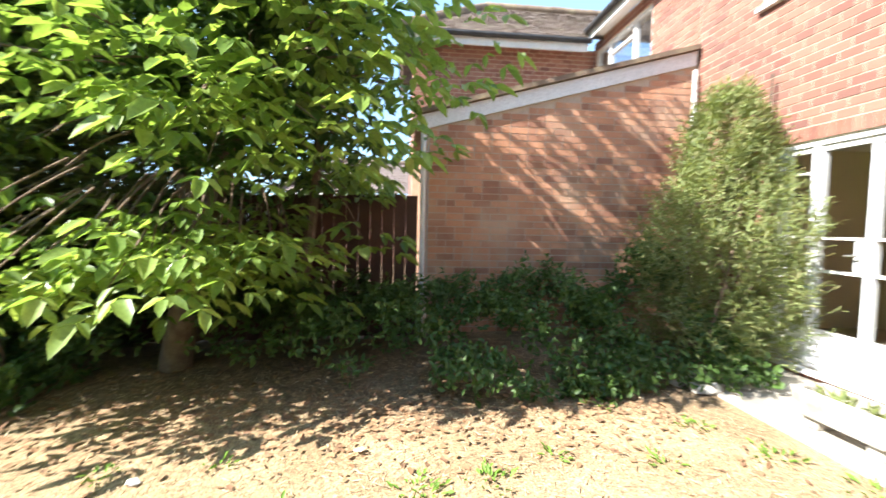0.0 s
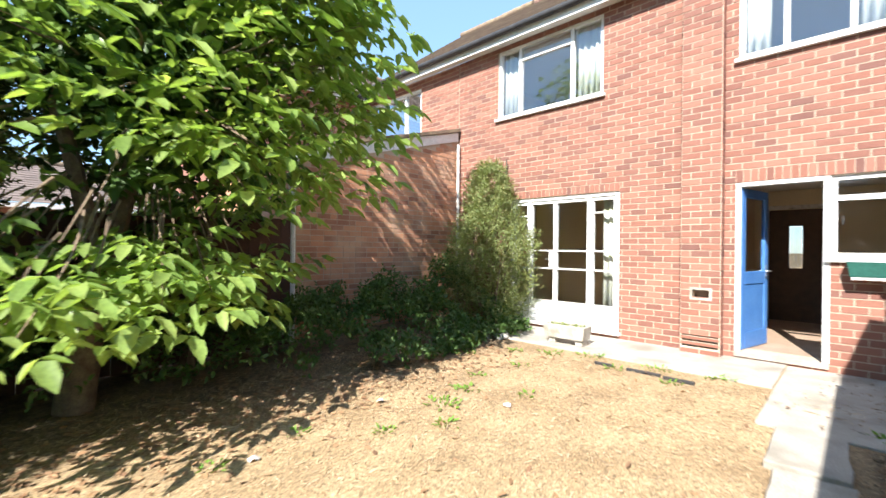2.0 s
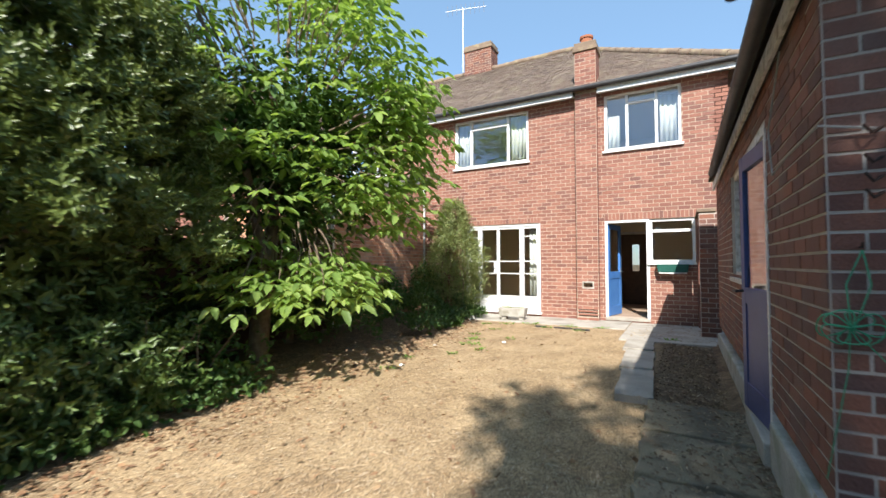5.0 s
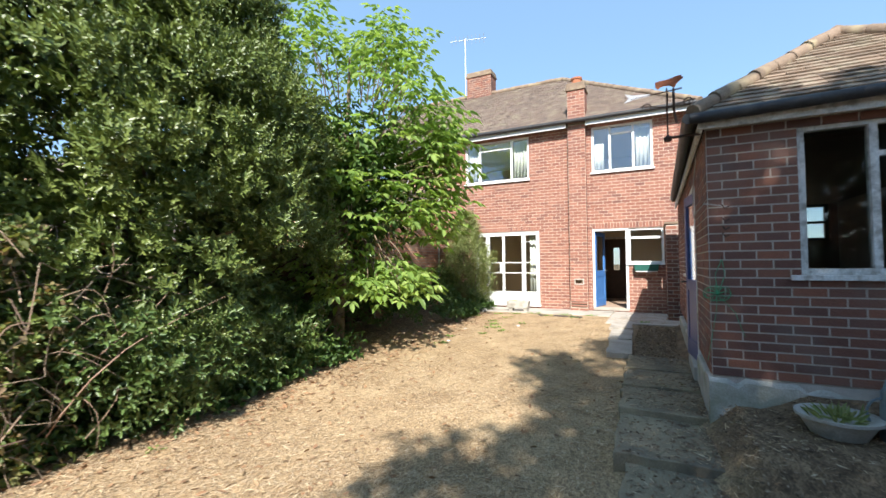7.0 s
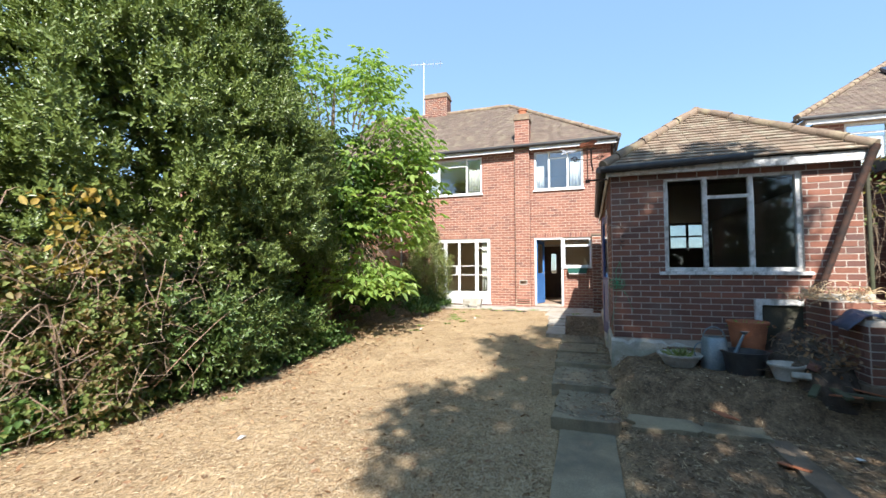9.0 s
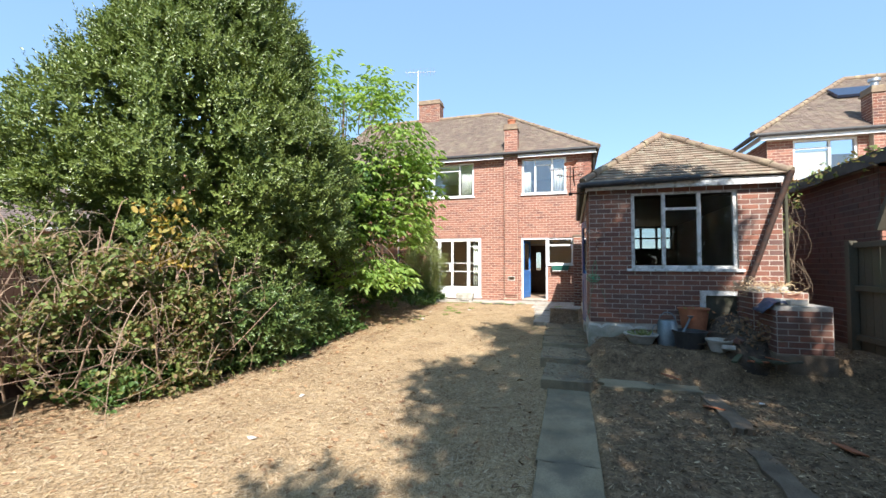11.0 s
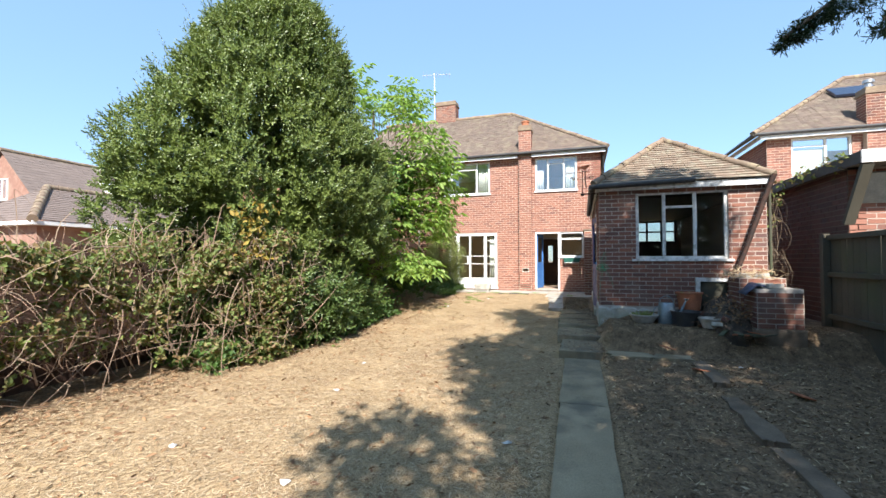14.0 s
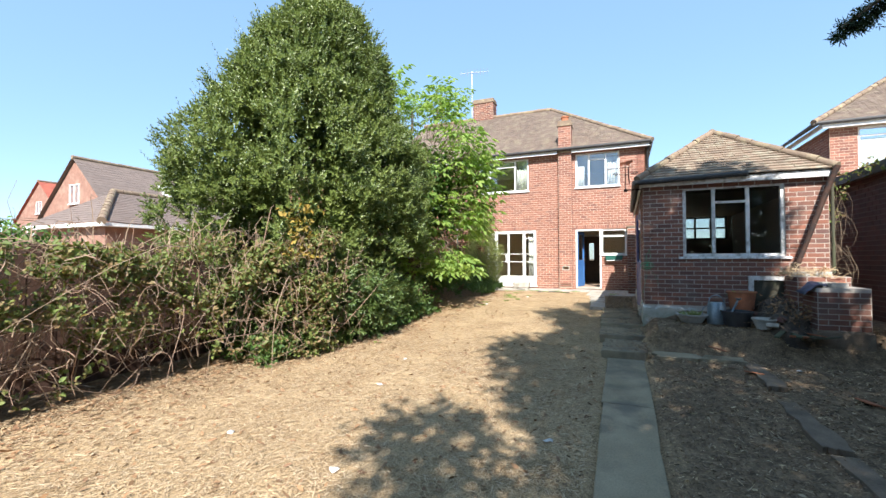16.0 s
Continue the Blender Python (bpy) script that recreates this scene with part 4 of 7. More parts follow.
window(shed, local(S1, HW[0], HW[2]), 1.46, 1.21, posts=(0.47, 0.96), bars=((0.47, 0.96, 0.93),), frame_mat=WHITE_WORN, pane_mat=GLASS_DIM, inset=0.03, edge=0.05, sill=0)
part("window_sill", Shell().box(S1, HW[0] - 0.07, HW[1] + 0.07, -0.04, 0.05, HW[2] - 0.045, HW[2] - 0.003), WHITE_WORN, shed, bevel=0.005)
window(shed, local(S2, FW[0], FW[2]), 1.05, 1.1, posts=(0.52,), frame_mat=WHITE_WORN, pane_mat=GLASS_DIM, sill=0.03)
sd = part("door_frame", Shell().box(S2, DR[0], DR[0] + 0.06, -0.1, 0.012, DR[2], DR[3]).box(S2, DR[1] - 0.06, DR[1], -0.1, 0.012, DR[2], DR[3]).box(S2, DR[0] + 0.06, DR[1] - 0.06, -0.1, 0.012, DR[3] - 0.06, DR[3]), WHITE_WORN, shed)
S5 = S2 @ Matrix.Translation((DR[1] - 0.06, -0.025, 0)) @ Matrix.Rotation(radians(-7), 4, "Z") @ Matrix.Translation((0.06 - DR[1], 0.025, 0))  # leaf ajar
sleaf = part("door", Shell().box(S5, DR[0] + 0.06, DR[0] + 0.16, -0.07, -0.025, DR[2], DR[3] - 0.06).box(S5, DR[1] - 0.16, DR[1] - 0.06, -0.07, -0.025, DR[2], DR[3] - 0.06).box(S5, DR[0] + 0.16, DR[1] - 0.16, -0.07, -0.025, DR[2], 0.0)
             .box(S5, DR[0] + 0.16, DR[1] - 0.16, -0.07, -0.025, 0.62, 0.75).box(S5, DR[0] + 0.16, DR[1] - 0.16, -0.07, -0.025, 1.68, 1.8).box(S5, DR[0] + 0.16, DR[1] - 0.16, -0.06, -0.035, 0.0, 0.62), BLUE_DARK, shed, "dark blue painted shed door with glass pane", bevel=0.004)
part("pane", Shell().box(S5, DR[0] + 0.16, DR[1] - 0.16, -0.05, -0.044, 0.75, 1.68), GLASS, sleaf).visible_shadow = False
part("door_handle", Shell().tube([S5 @ Vector((DR[0] + 0.11, -0.025, 0.72)), S5 @ Vector((DR[0] + 0.11, 0.04, 0.72)), S5 @ Vector((DR[0] + 0.2, 0.04, 0.72))], 0.011, 6), BLACK, sleaf)
# roof of the outbuilding
O, OS, EZS = 0.17, 0.1, 2.53
c00, c10 = TURN_S @ Vector((-O, OS, EZS)), TURN_S @ Vector((SHL + 0.05, OS, EZS))
c01, c11 = TURN_S @ Vector((-O, -SHW - 0.06, EZS)), TURN_S @ Vector((SHL + 0.05, -SHW - 0.06, EZS))
ra, rb = TURN_S @ Vector((1.38, -SHW / 2, 3.64)), TURN_S @ Vector((SHL - 1.38, -SHW / 2, 3.64))
hip = tiled_slope(c00, c01, ra, ra + Vector((0, 0.001, 0)), shed, TILE_MOSSY, single=True, seed=31, lift=0.02)
tiled_slope(c10, c00, rb, ra, shed, TILE_MOSSY, seed=32, lift=0.02)
tiled_slope(c01, c11, ra, rb, shed, TILE_MOSSY, seed=33, lift=0.02)
part("rear_slope", Shell().poly([c11, c10, rb]), TILE_MOSSY, shed)
ridge_run(c00 + Vector((0, 0, 0.03)), ra + Vector((0, 0, 0.02)), shed, RIDGE, 0.062, 0.3)
ridge_run(c01 + Vector((0, 0, 0.03)), ra + Vector((0, 0, 0.02)), shed, RIDGE, 0.062, 0.3)
ridge_run(ra + Vector((0, 0, 0.02)), rb + Vector((0, 0, 0.02)), shed, RIDGE, 0.066)
part("front_fascia", Shell().box(TURN_S, -0.13, -0.1, -SHW - 0.04, 0.06, 2.41, 2.52), WHITE_WORN, shed, "flaking white painted fascia board", bevel=0.004)
part("side_fascia", Shell().box(TURN_S, -0.1, SHL + 0.04, 0.03, 0.05, 2.39, 2.5), WHITE_WORN, shed)
part("soffit", Shell().box(TURN_S, -0.1, -0.001, -SHW - 0.03, 0.03, 2.455, 2.47).box(TURN_S, 0.0, SHL, 0.001, 0.03, 2.455, 2.47), FENCE_BROWN, shed)
gp = [TURN_S @ Vector(p) for p in ((-0.2, -1.55, 2.53), (-0.2, -0.2, 2.495), (-0.2, 0.13, 2.49))]
part("front_gutter", Shell().tube(gp, 0.046, 10), BLACK, shed, "sagging black gutter", smooth=True)
part("side_gutter", Shell().tube([TURN_S @ Vector((-0.22, 0.14, 2.49)), TURN_S @ Vector((SHL * 0.45, 0.13, 2.47)), TURN_S @ Vector((SHL * 0.8, 0.12, 2.45))], 0.046, 10), BLACK, shed, smooth=True)
part("downpipe", Shell().tube([TURN_S @ Vector((-0.2, -SHW - 0.05, 2.56)), TURN_S @ Vector((-0.14, -SHW + 0.03, 2.3)), TURN_S @ Vector((-0.12, -SHW + 0.52, 0.82))], [0.042, 0.042, 0.036], 10), RUST, shed, "broken rusty downpipe hanging at a slant", smooth=True)
part("corner_pipe", Shell().tube([TURN_S @ Vector((-0.02, -SHW - 0.04, 2.4)), TURN_S @ Vector((-0.02, -SHW - 0.04, 0.9))], 0.022, 8), FENCE, shed, smooth=True)
part("hatch_frame", Shell().box(S1, 1.57, 1.64, -0.02, 0.05, -0.1, 0.53).box(S1, 1.64, 2.05, -0.02, 0.05, 0.46, 0.53), WHITE_WORN, shed, bevel=0.004)
part("hatch_panel", Shell().box(S1, 1.64, 2.05, -0.02, 0.012, -0.1, 0.46), FENCE, shed, "dull grey hatch panel")

# ---- paths, steps and paving ----
def slab(x0, x1, y0, y1, top, h=0.09, rot=0.0, name="paving_slab", label="worn grey concrete paving slab", mat=SLAB, group="garden path slabs", rough=0.009, tilt=0.0):
    c = Vector(((x0 + x1) / 2, (y0 + y1) / 2, top))
    w, d = (x1 - x0) / 2, (y1 - y0) / 2
    rng = random.Random(int(x0 * 100 + y0 * 10))
    sh = Shell()
    n = 6
    ring = [(-w, -d), (w, -d), (w, d), (-w, d)]
    pts = []
    for a, b in zip(ring, ring[1:] + ring[:1]):
        for i in range(n):
            t = i / n
            pts.append((a[0] + (b[0] - a[0]) * t + rng.uniform(-1, 1) * rough, a[1] + (b[1] - a[1]) * t + rng.uniform(-1, 1) * rough))
    k = len(pts)
    sh.v = [(x, y, -h) for x, y in pts] + [(x, y, -0.006) for x, y in pts] + [(x * 0.985, y * 0.97, rng.uniform(-0.002, 0.002)) for x, y in pts]
    for lay in (0, 1):
        for i in range(k):
            sh.f.append((lay * k + i, lay * k + (i + 1) % k, (lay + 1) * k + (i + 1) % k, (lay + 1) * k + i))
    sh.f.append(tuple(2 * k + i for i in range(k)))
    ob = part(name, sh, mat)
    ob.matrix_basis = Matrix.Translation(c) @ Matrix.Rotation(radians(rot), 4, "Z") @ Matrix.Rotation(radians(-tilt), 4, "Y")
    return tagged(ob, label, "slab", group)


for i in range(4):  # long narrow strip past the steps
    slab(-5.33 - 1.9 * (i + 1) + 0.006, -5.33 - 1.9 * i, -1.36 - 0.008 * i, -0.87 - 0.025 * i, (-0.336, -0.397, -0.433, -0.438)[i], rot=random.uniform(-0.3, 0.3), tilt=(1.86, 1.86, 0.3, 0.0)[i])
slab(-5.34, -4.36, -1.4, -0.8, -0.20, 0.17, label="worn grey concrete step slab", group="garden steps", rough=0.022)
slab(-4.38, -3.46, -1.43, -0.70, -0.13, 0.16, label="worn grey concrete step slab", group="garden steps", rough=0.022)
slab(-3.48, -2.72, -1.44, -0.67, -0.07, 0.15, label="worn grey concrete step slab", group="garden steps", rough=0.022)
slab(-2.7, -1.94, -1.44, -0.655, -0.055, rough=0.014)
slab(-1.925, -1.14, -1.43, -0.645, -0.04, rough=0.014)
for i in range(3):  # narrow strip beside the soil bed
    slab(-1.12 + 1.17 * i, 0.03 + 1.17 * i, -0.66 + 0.055 * i, -0.31 + 0.085 * i, -0.025 + 0.018 * i, rot=2.0, mat=CONCRETE, label="pale concrete strip beside a soil bed", rough=0.012)
slab(-5.16, -4.78, -2.1, -1.5, -0.262, 0.1, rot=6, label="broken grey slab lying in bare soil", group="", rough=0.035)
slab(-5.14, -4.82, -2.62, -2.13, -0.262, 0.1, rot=-4, label="broken grey slab lying in bare soil", group="", rough=0.045)
for x0, x1, y in ((-6.2, -5.05, -2.68), (-7.72, -6.5, -2.65), (-8.96, -7.75, -2.68)):
    slab(x0, x1, y - 0.095, y + 0.095, lie((x0 + x1) / 2, y) + 0.035, 0.16, rot=random.uniform(-1.0, 1.0), name="bed_edging", mat=KERB, label="soil-stained low edging beam along a bed", group="bed edging", rough=0.022)
patio = Shell()
for x0, x1, y0, y1 in ((3.05, 4.2, 0.0, 5.15), (1.95, 4.2, -1.9, -0.01)):
    patio.box(I4, x0, x1, y0, y1, -0.12, 0.022 if x0 > 2 else 0.012)
tagged(part("concrete_apron", patio, CONCRETE, bevel=0.01), "pale concrete apron along the house wall", "paving", kind="structure")
for y0, y1, dx in ((1.25, 0.9, 0.02), (0.86, 0.57, -0.02), (1.62, 1.4, 0.03)):
    st_ = part("edging_strip", Shell().box(Matrix.Translation((2.65 + dx, y1, 0.0)), -0.02, 0.02, 0.0, y0 - y1, -0.04, 0.03), BLACK, bevel=0.005)
    tagged(st_, "short black plastic lawn edging strip", "edging", "lawn edging")

# ---- side gateway between outbuilding and house ----
gate_wall = thing("garden_wall", (3.4, -1.3, 0), "brick side wall with an arched gateway", "wall")
GM = plane_frame((4.19, -1.22, 0), (-1, 0, 0), (0, 1, 0))
arch = Shell()
pts_o = [(0, 0), (0, 2.25), (1.75, 2.25), (1.75, 0), (1.45, 0), (1.45, 1.55)] + [(0.875 + 0.575 * math.cos(a), 1.55 + 0.5 * math.sin(a)) for a in [math.pi * i / 10 for i in range(1, 10)]] + [(0.3, 1.55), (0.3, 0)]
for n_ in (0.0, -0.22):
    arch.v += [tuple(GM @ Vector((u * 0.74, n_, v * 0.947))) for u, v in pts_o]
k_ = len(pts_o)
arch.f += [tuple(range(k_)), tuple(reversed(range(k_, 2 * k_)))] + [(i, (i + 1) % k_, k_ + (i + 1) % k_, k_ + i) for i in range(k_)]
part("wall", arch, BRICK_DARK, gate_wall)
EM2 = plane_frame((2.888, -1.22, 0), (0, -1, 0), (-1, 0, 0))
part("pier", Shell().box(EM2, 0, 0.3, -0.005, 0.05, 0, 2.12), MORTAR_DARK, gate_wall)
brickwork(EM2 @ Matrix.Translation((0, 0.05, 0)), 0.3, 2.12, [], BRICK_DARK, gate_wall, seed=41)
part("coping", Shell().box(GM, -0.0, 1.38, -0.25, 0.03, 2.136, 2.19), RIDGE, gate_wall, bevel=0.008)
gate = thing("iron_gate", (3.3, -1.34, 0), "black wrought iron gate in arched gateway", "gate")
for i in range(8):
    u = 0.27 + i * 0.109
    part("gate_bar", Shell().tube([GM @ Vector((u, -0.12, 0.08)), GM @ Vector((u, -0.12, 1.5 + 0.3 * math.sin(math.pi * i / 7)))], 0.009, 6), RUST, gate)
part("gate_rail", Shell().tube([GM @ Vector((0.235, -0.12, 0.15)), GM @ Vector((1.06, -0.12, 0.15))], 0.013, 6), RUST, gate)
part("gate_rail", Shell().tube([GM @ Vector((0.235, -0.12, 1.1)), GM @ Vector((1.06, -0.12, 1.1))], 0.013, 6), RUST, gate)

# ---- fences ----
left_fence = thing("wooden_fence", (-6, 5.1, 0), "dark brown close-board wooden fence behind the hedge", "fence")
bd = None
for i in range(98):
    x = 0.55 - i * 0.142
    z = lie(x, 5.1)
    if bd is None:
        ob = bd = part("fence_board", Shell().box(I4, -0.068, 0.068, -0.011, 0.011, 0, 1.72), FENCE_BROWN)
    else:
        ob = new("fence_board", bd.data)
    ob.matrix_basis = Matrix.Translation((x, 5.1 + random.uniform(-0.004, 0.004), z + random.uniform(-0.02, 0.02)))
    attach(ob, left_fence)
for z in (0.2, 1.1):
    part("rail", Shell().box(I4, -13.4, 0.62, 5.115, 5.16, z, z + 0.08), FENCE_BROWN, left_fence)
right_fence = thing("wooden_fence", (-6, -4.85, 0), "grey-green weathered wooden panel fence with rails", "fence")
bd = None
for i in range(64):
    x = -3.68 - i * 0.152
    z = lie(x, -4.9)
    if bd is None:
        ob = bd = part("fence_board", Shell().box(I4, -0.073, 0.073, -0.009, 0.009, 0, 1.78), FENCE)
    else:
        ob = new("fence_board", bd.data)
    ob.matrix_basis = Matrix.Translation((x, -4.9 + random.uniform(-0.003, 0.003), -0.27 + random.uniform(-0.012, 0.012))) @ Matrix.Rotation(radians(random.uniform(-0.5, 0.5)), 4, "Y")
    attach(ob, right_fence)
for z in (0.22, 0.88, 1.46):
    part("rail", Shell().box(I4, -13.4, -3.62, -4.888, -4.83, z, z + 0.075), FENCE, right_fence, bevel=0.006)
for x in (-3.6, -5.45, -7.3, -9.15, -11.0):
    part("post", Shell().box(I4, x - 0.05, x + 0.05, -4.88, -4.78, -0.4, 1.56), FENCE, right_fence, bevel=0.006)

# ---- neighbour's garage ----
garage = thing("garage", (-1, -6.5, 0), "neighbouring flat-roofed brick garage with white fascia", "garage")
QM = plane_frame((2.6, -5.0, 0), (-1, 0, 0), (0, 1, 0))
# side turned from the sun: darker than the front, shade painted in
gw = part("side_wall", solid_wall(Shell(), QM, 6.5, 2.55, 0.22), MORTAR_SHADED, garage)
brickwork(QM, 6.5, 2.55, [], BRICK_SHADED, gw, seed=51)
QF = plane_frame((-3.9, -5.001, 0), (0, -1, 0), (-1, 0, 0))
gf = part("front_wall", solid_wall(Shell(), QF, 4.0, 2.55, 0.22, [(0.55, 2.95, 0.0, 2.2)]), MORTAR_DARK, garage)
brickwork(QF, 4.0, 2.55, [(0.55, 2.95, 0.0, 2.2)], BRICK, gf, seed=52)
part("garage_door", Shell().box(QF, 0.55, 2.95, -0.12, -0.07, 0, 2.2), WHITE_WORN, garage)
part("roof", Shell().box(I4, -4.55, 2.8, -9.2, -4.86, 2.56, 2.66), CONCRETE, garage, bevel=0.01)
part("fascia", Shell().box(I4, -4.58, -4.551, -9.2, -4.84, 2.5, 2.68), WHITE_WORN, garage)
part("side_fascia", Shell().box(I4, -4.55, 2.8, -4.859, -4.84, 2.5, 2.67), BLACK, garage)
prop = Shell()
for (x0, z0), (x1, z1), y0, y1 in (((-4.02, 1.70), (-4.5, 2.5), -4.99, -4.86),):
    prop.v += [(x0, y0, z0), (x0, y1, z0), (x1, y1, z1), (x1, y0, z1), (x0 - 0.06, y0, z0 - 0.03), (x0 - 0.06, y1, z0 - 0.03), (x1 - 0.06, y1, z1 - 0.03), (x1 - 0.06, y0, z1 - 0.03)]
    prop.f += [(0, 1, 2, 3), (7, 6, 5, 4), (0, 4, 5, 1), (1, 5, 6, 2), (2, 6, 7, 3), (3, 7, 4, 0)]
part("raking_board", prop, FENCE, garage, "weathered grey raking timber board under the roof edge")
part("hopper_pane", Shell().box(Matrix.Translation((-4.1, -5.35, 2.25)) @ Matrix.Rotation(radians(-35), 4, "Y"), -0.02, 0.02, -0.3, 0.3, -0.3, 0.2), ZINC, garage)

# ---- house beyond the garage ----
righthouse = thing("house", (F, -9, 0), "red brick neighbouring house with brown tiled hipped roof", "house")
RM = plane_frame((F, -6.83, 0), (0, -1, 0), (-1, 0, 0))
RW = (0.66, 2.21, 3.77, 4.98)
rw_ = part("wall", solid_wall(Shell(), RM, 7.0, H_HOUSE, 0.26, [RW]), MORTAR, righthouse)
brickwork(RM, 7.0, H_HOUSE, [RW, (2.48, 2.95, 0, 5.1)], BRICK, rw_, v_start=2.3, seed=61)
window(righthouse, local(RM, RW[0], RW[2]), 1.55, 1.21, posts=(0.9,), bars=((0.0, 0.9, 0.95),), pane_mat=GLASS_SKY)
part("blind", Shell().box(local(RM, RW[0], RW[2]), 0.06, 0.88, -0.125, -0.115, 0.06, 0.88), CURTAIN, righthouse)
part("room_back", Shell().box(I4, 6.5, 6.6, -10.5, -6.9, 2.7, 5.0), PLASTER, righthouse)
RC = plane_frame((F - 0.2, -9.31, 0), (0, -1, 0), (-1, 0, 0))
rc_ = part("chimney_breast", Shell().box(RC, 0, 0.47, -0.195, 0, 0, 5.1), MORTAR, righthouse)
brickwork(RC, 0.47, 5.1, [], BRICK, rc_, v_start=2.3, seed=62)
RS = plane_frame((11.2, -6.83, 0), (-1, 0, 0), (0, 1, 0))
rs_ = part("side_wall", solid_wall(Shell(), RS, 6.99, H_HOUSE, 0.26), MORTAR, righthouse)
brickwork(RS, 6.99, H_HOUSE, [], BRICK, rs_, v_start=2.3, seed=63)
part("fascia", Shell().box(I4, F - 0.26, F - 0.24, -13.8, -6.6, 4.98, 5.13).box(I4, F - 0.24, 11.0, -6.6, -6.58, 4.98, 5.13).box(I4, F - 0.24, F - 0.001, -13.8, -6.6, 5.045, 5.06), WHITE, righthouse)
part("gutter", Shell().tube([(F - 0.32, -13.8, 5.13), (F - 0.32, -6.4, 5.13)], 0.055, 8).tube([(F - 0.32, -6.4, 5.13), (11.0, -6.4, 5.13)], 0.055, 8), BLACK, righthouse)
tiled_slope((F - 0.32, -6.36, EZ), (F - 0.32, -14.0, EZ), (RX, -10.55, RZ), (RX, -14.0, RZ), righthouse, TILE, seed=64)
tiled_slope((11.3, -6.36, EZ), (F - 0.32, -6.36, EZ), (RX + 0.01, -10.55, RZ), (RX, -10.55, RZ), righthouse, TILE, seed=65)
ridge_run((F - 0.32, -6.36, EZ + 0.03), (RX, -10.55, RZ + 0.02), righthouse, RIDGE, 0.085)
ridge_run((RX, -10.55, RZ + 0.02), (RX, -14.0, RZ + 0.02), righthouse, RIDGE, 0.09)
rst = stack(F - 0.2, F + 0.3, -9.78, -9.31, 5.1, 6.3, "chimney_stack", righthouse, BRICK_DARK)
part("cowl", Shell().lathe((F + 0.05, -9.5, 6.35), [(0.09, 0), (0.09, 0.18), (0.14, 0.18), (0.14, 0.27), (0.0, 0.28)], 14), GALVANISED, rst, smooth=True)
d_ = Vector((RX - F + 0.32, 0, RZ - EZ)).normalized()
sol = Shell()
for s_, t_ in ((0, 0), (1, 0), (1, 1), (0, 1)):
    p_ = Vector((6.0, -9.5 - 1.3 * s_, 6.74)) + d_ * (0.75 * t_)
    sol.v += [tuple(p_ + Vector((-0.05, 0, 0.07))), tuple(p_ + Vector((0.0, 0, 0.0)))]
sol.f += [(0, 2, 4, 6), (1, 3, 2, 0), (3, 5, 4, 2), (5, 7, 6, 4), (7, 1, 0, 6)]
part("solar_panel", sol, SOLAR, righthouse)

# ---- houses across the left gardens ----
bungalow = thing("house", (0, 17, 0), "low brick rear extension with brown-grey hipped roof", "house")
part("wall", Shell().box(I4, -3.4, 5.0, 14.8, 19.0, -0.2, 2.3), BRICK_FAR, bungalow)
part("fascia", Shell().box(I4, -3.7, 5.3, 14.46, 19.3, 2.26, 2.38), WHITE, bungalow)
tiled_slope((-3.7, 14.45, 2.4), (5.3, 14.45, 2.4), (-2.0, 16.9, 3.75), (5.3, 16.9, 3.75), bungalow, TILE_GREY, 0.3, 0.16, seed=71)
tiled_slope((-3.7, 19.35, 2.4), (-3.7, 14.45, 2.4), (-2.0, 16.91, 3.75), (-2.0, 16.9, 3.75), bungalow, TILE_GREY, 0.3, 0.16, seed=72)
ridge_run((-3.7, 14.45, 2.42), (-2.0, 16.9, 3.77), bungalow, RIDGE, 0.13)
ridge_run((-2.0, 16.9, 3.77), (5.3, 16.9, 3.77), bungalow, RIDGE, 0.11)


def gable_house(x0, x1, yc, half, eave, top, roof_mat, label, seed):
    h = thing("house", (x0, yc, 0), label, "house")
    sh = Shell()
    pr = [(yc - half, -0.2), (yc + half, -0.2), (yc + half, eave), (yc, top - 0.1), (yc - half, eave)]
    sh.v = [(x0, y, z) for y, z in pr] + [(x1, y, z) for y, z in pr]
    sh.f = [(4, 3, 2, 1, 0), (5, 6, 7, 8, 9)] + [(i, (i + 1) % 5, 5 + (i + 1) % 5, 5 + i) for i in range(5)]
    part("wall", sh, BRICK_FAR, h)
    tiled_slope((x0 - 0.2, yc - half - 0.3, eave - 0.25), (x1, yc - half - 0.3, eave - 0.25), (x0 - 0.2, yc, top), (x1, yc, top), h, roof_mat, 0.3, 0.25, seed=seed)
    part("far_slope", Shell().poly([(x1, yc + half + 0.3, eave - 0.25), (x0 - 0.2, yc + half + 0.3, eave - 0.25), (x0 - 0.2, yc, top), (x1, yc, top)]), roof_mat, h)
    ridge_run((x0 - 0.2, yc, top), (x1, yc, top), h, RIDGE, 0.12, 0.5)
    gm = plane_frame((x0 - 0.09, yc + 0.5, eave + 0.5), (0, -1, 0), (-1, 0, 0))
    window(h, gm, 0.95, 1.15, posts=(0.48,), sill=0.05)
    gm = plane_frame((x0 - 0.09, yc + 2.0, eave - 1.5), (0, -1, 0), (-1, 0, 0))
    window(h, gm, 1.2, 1.1, posts=(0.6,), sill=0.05)
    return h


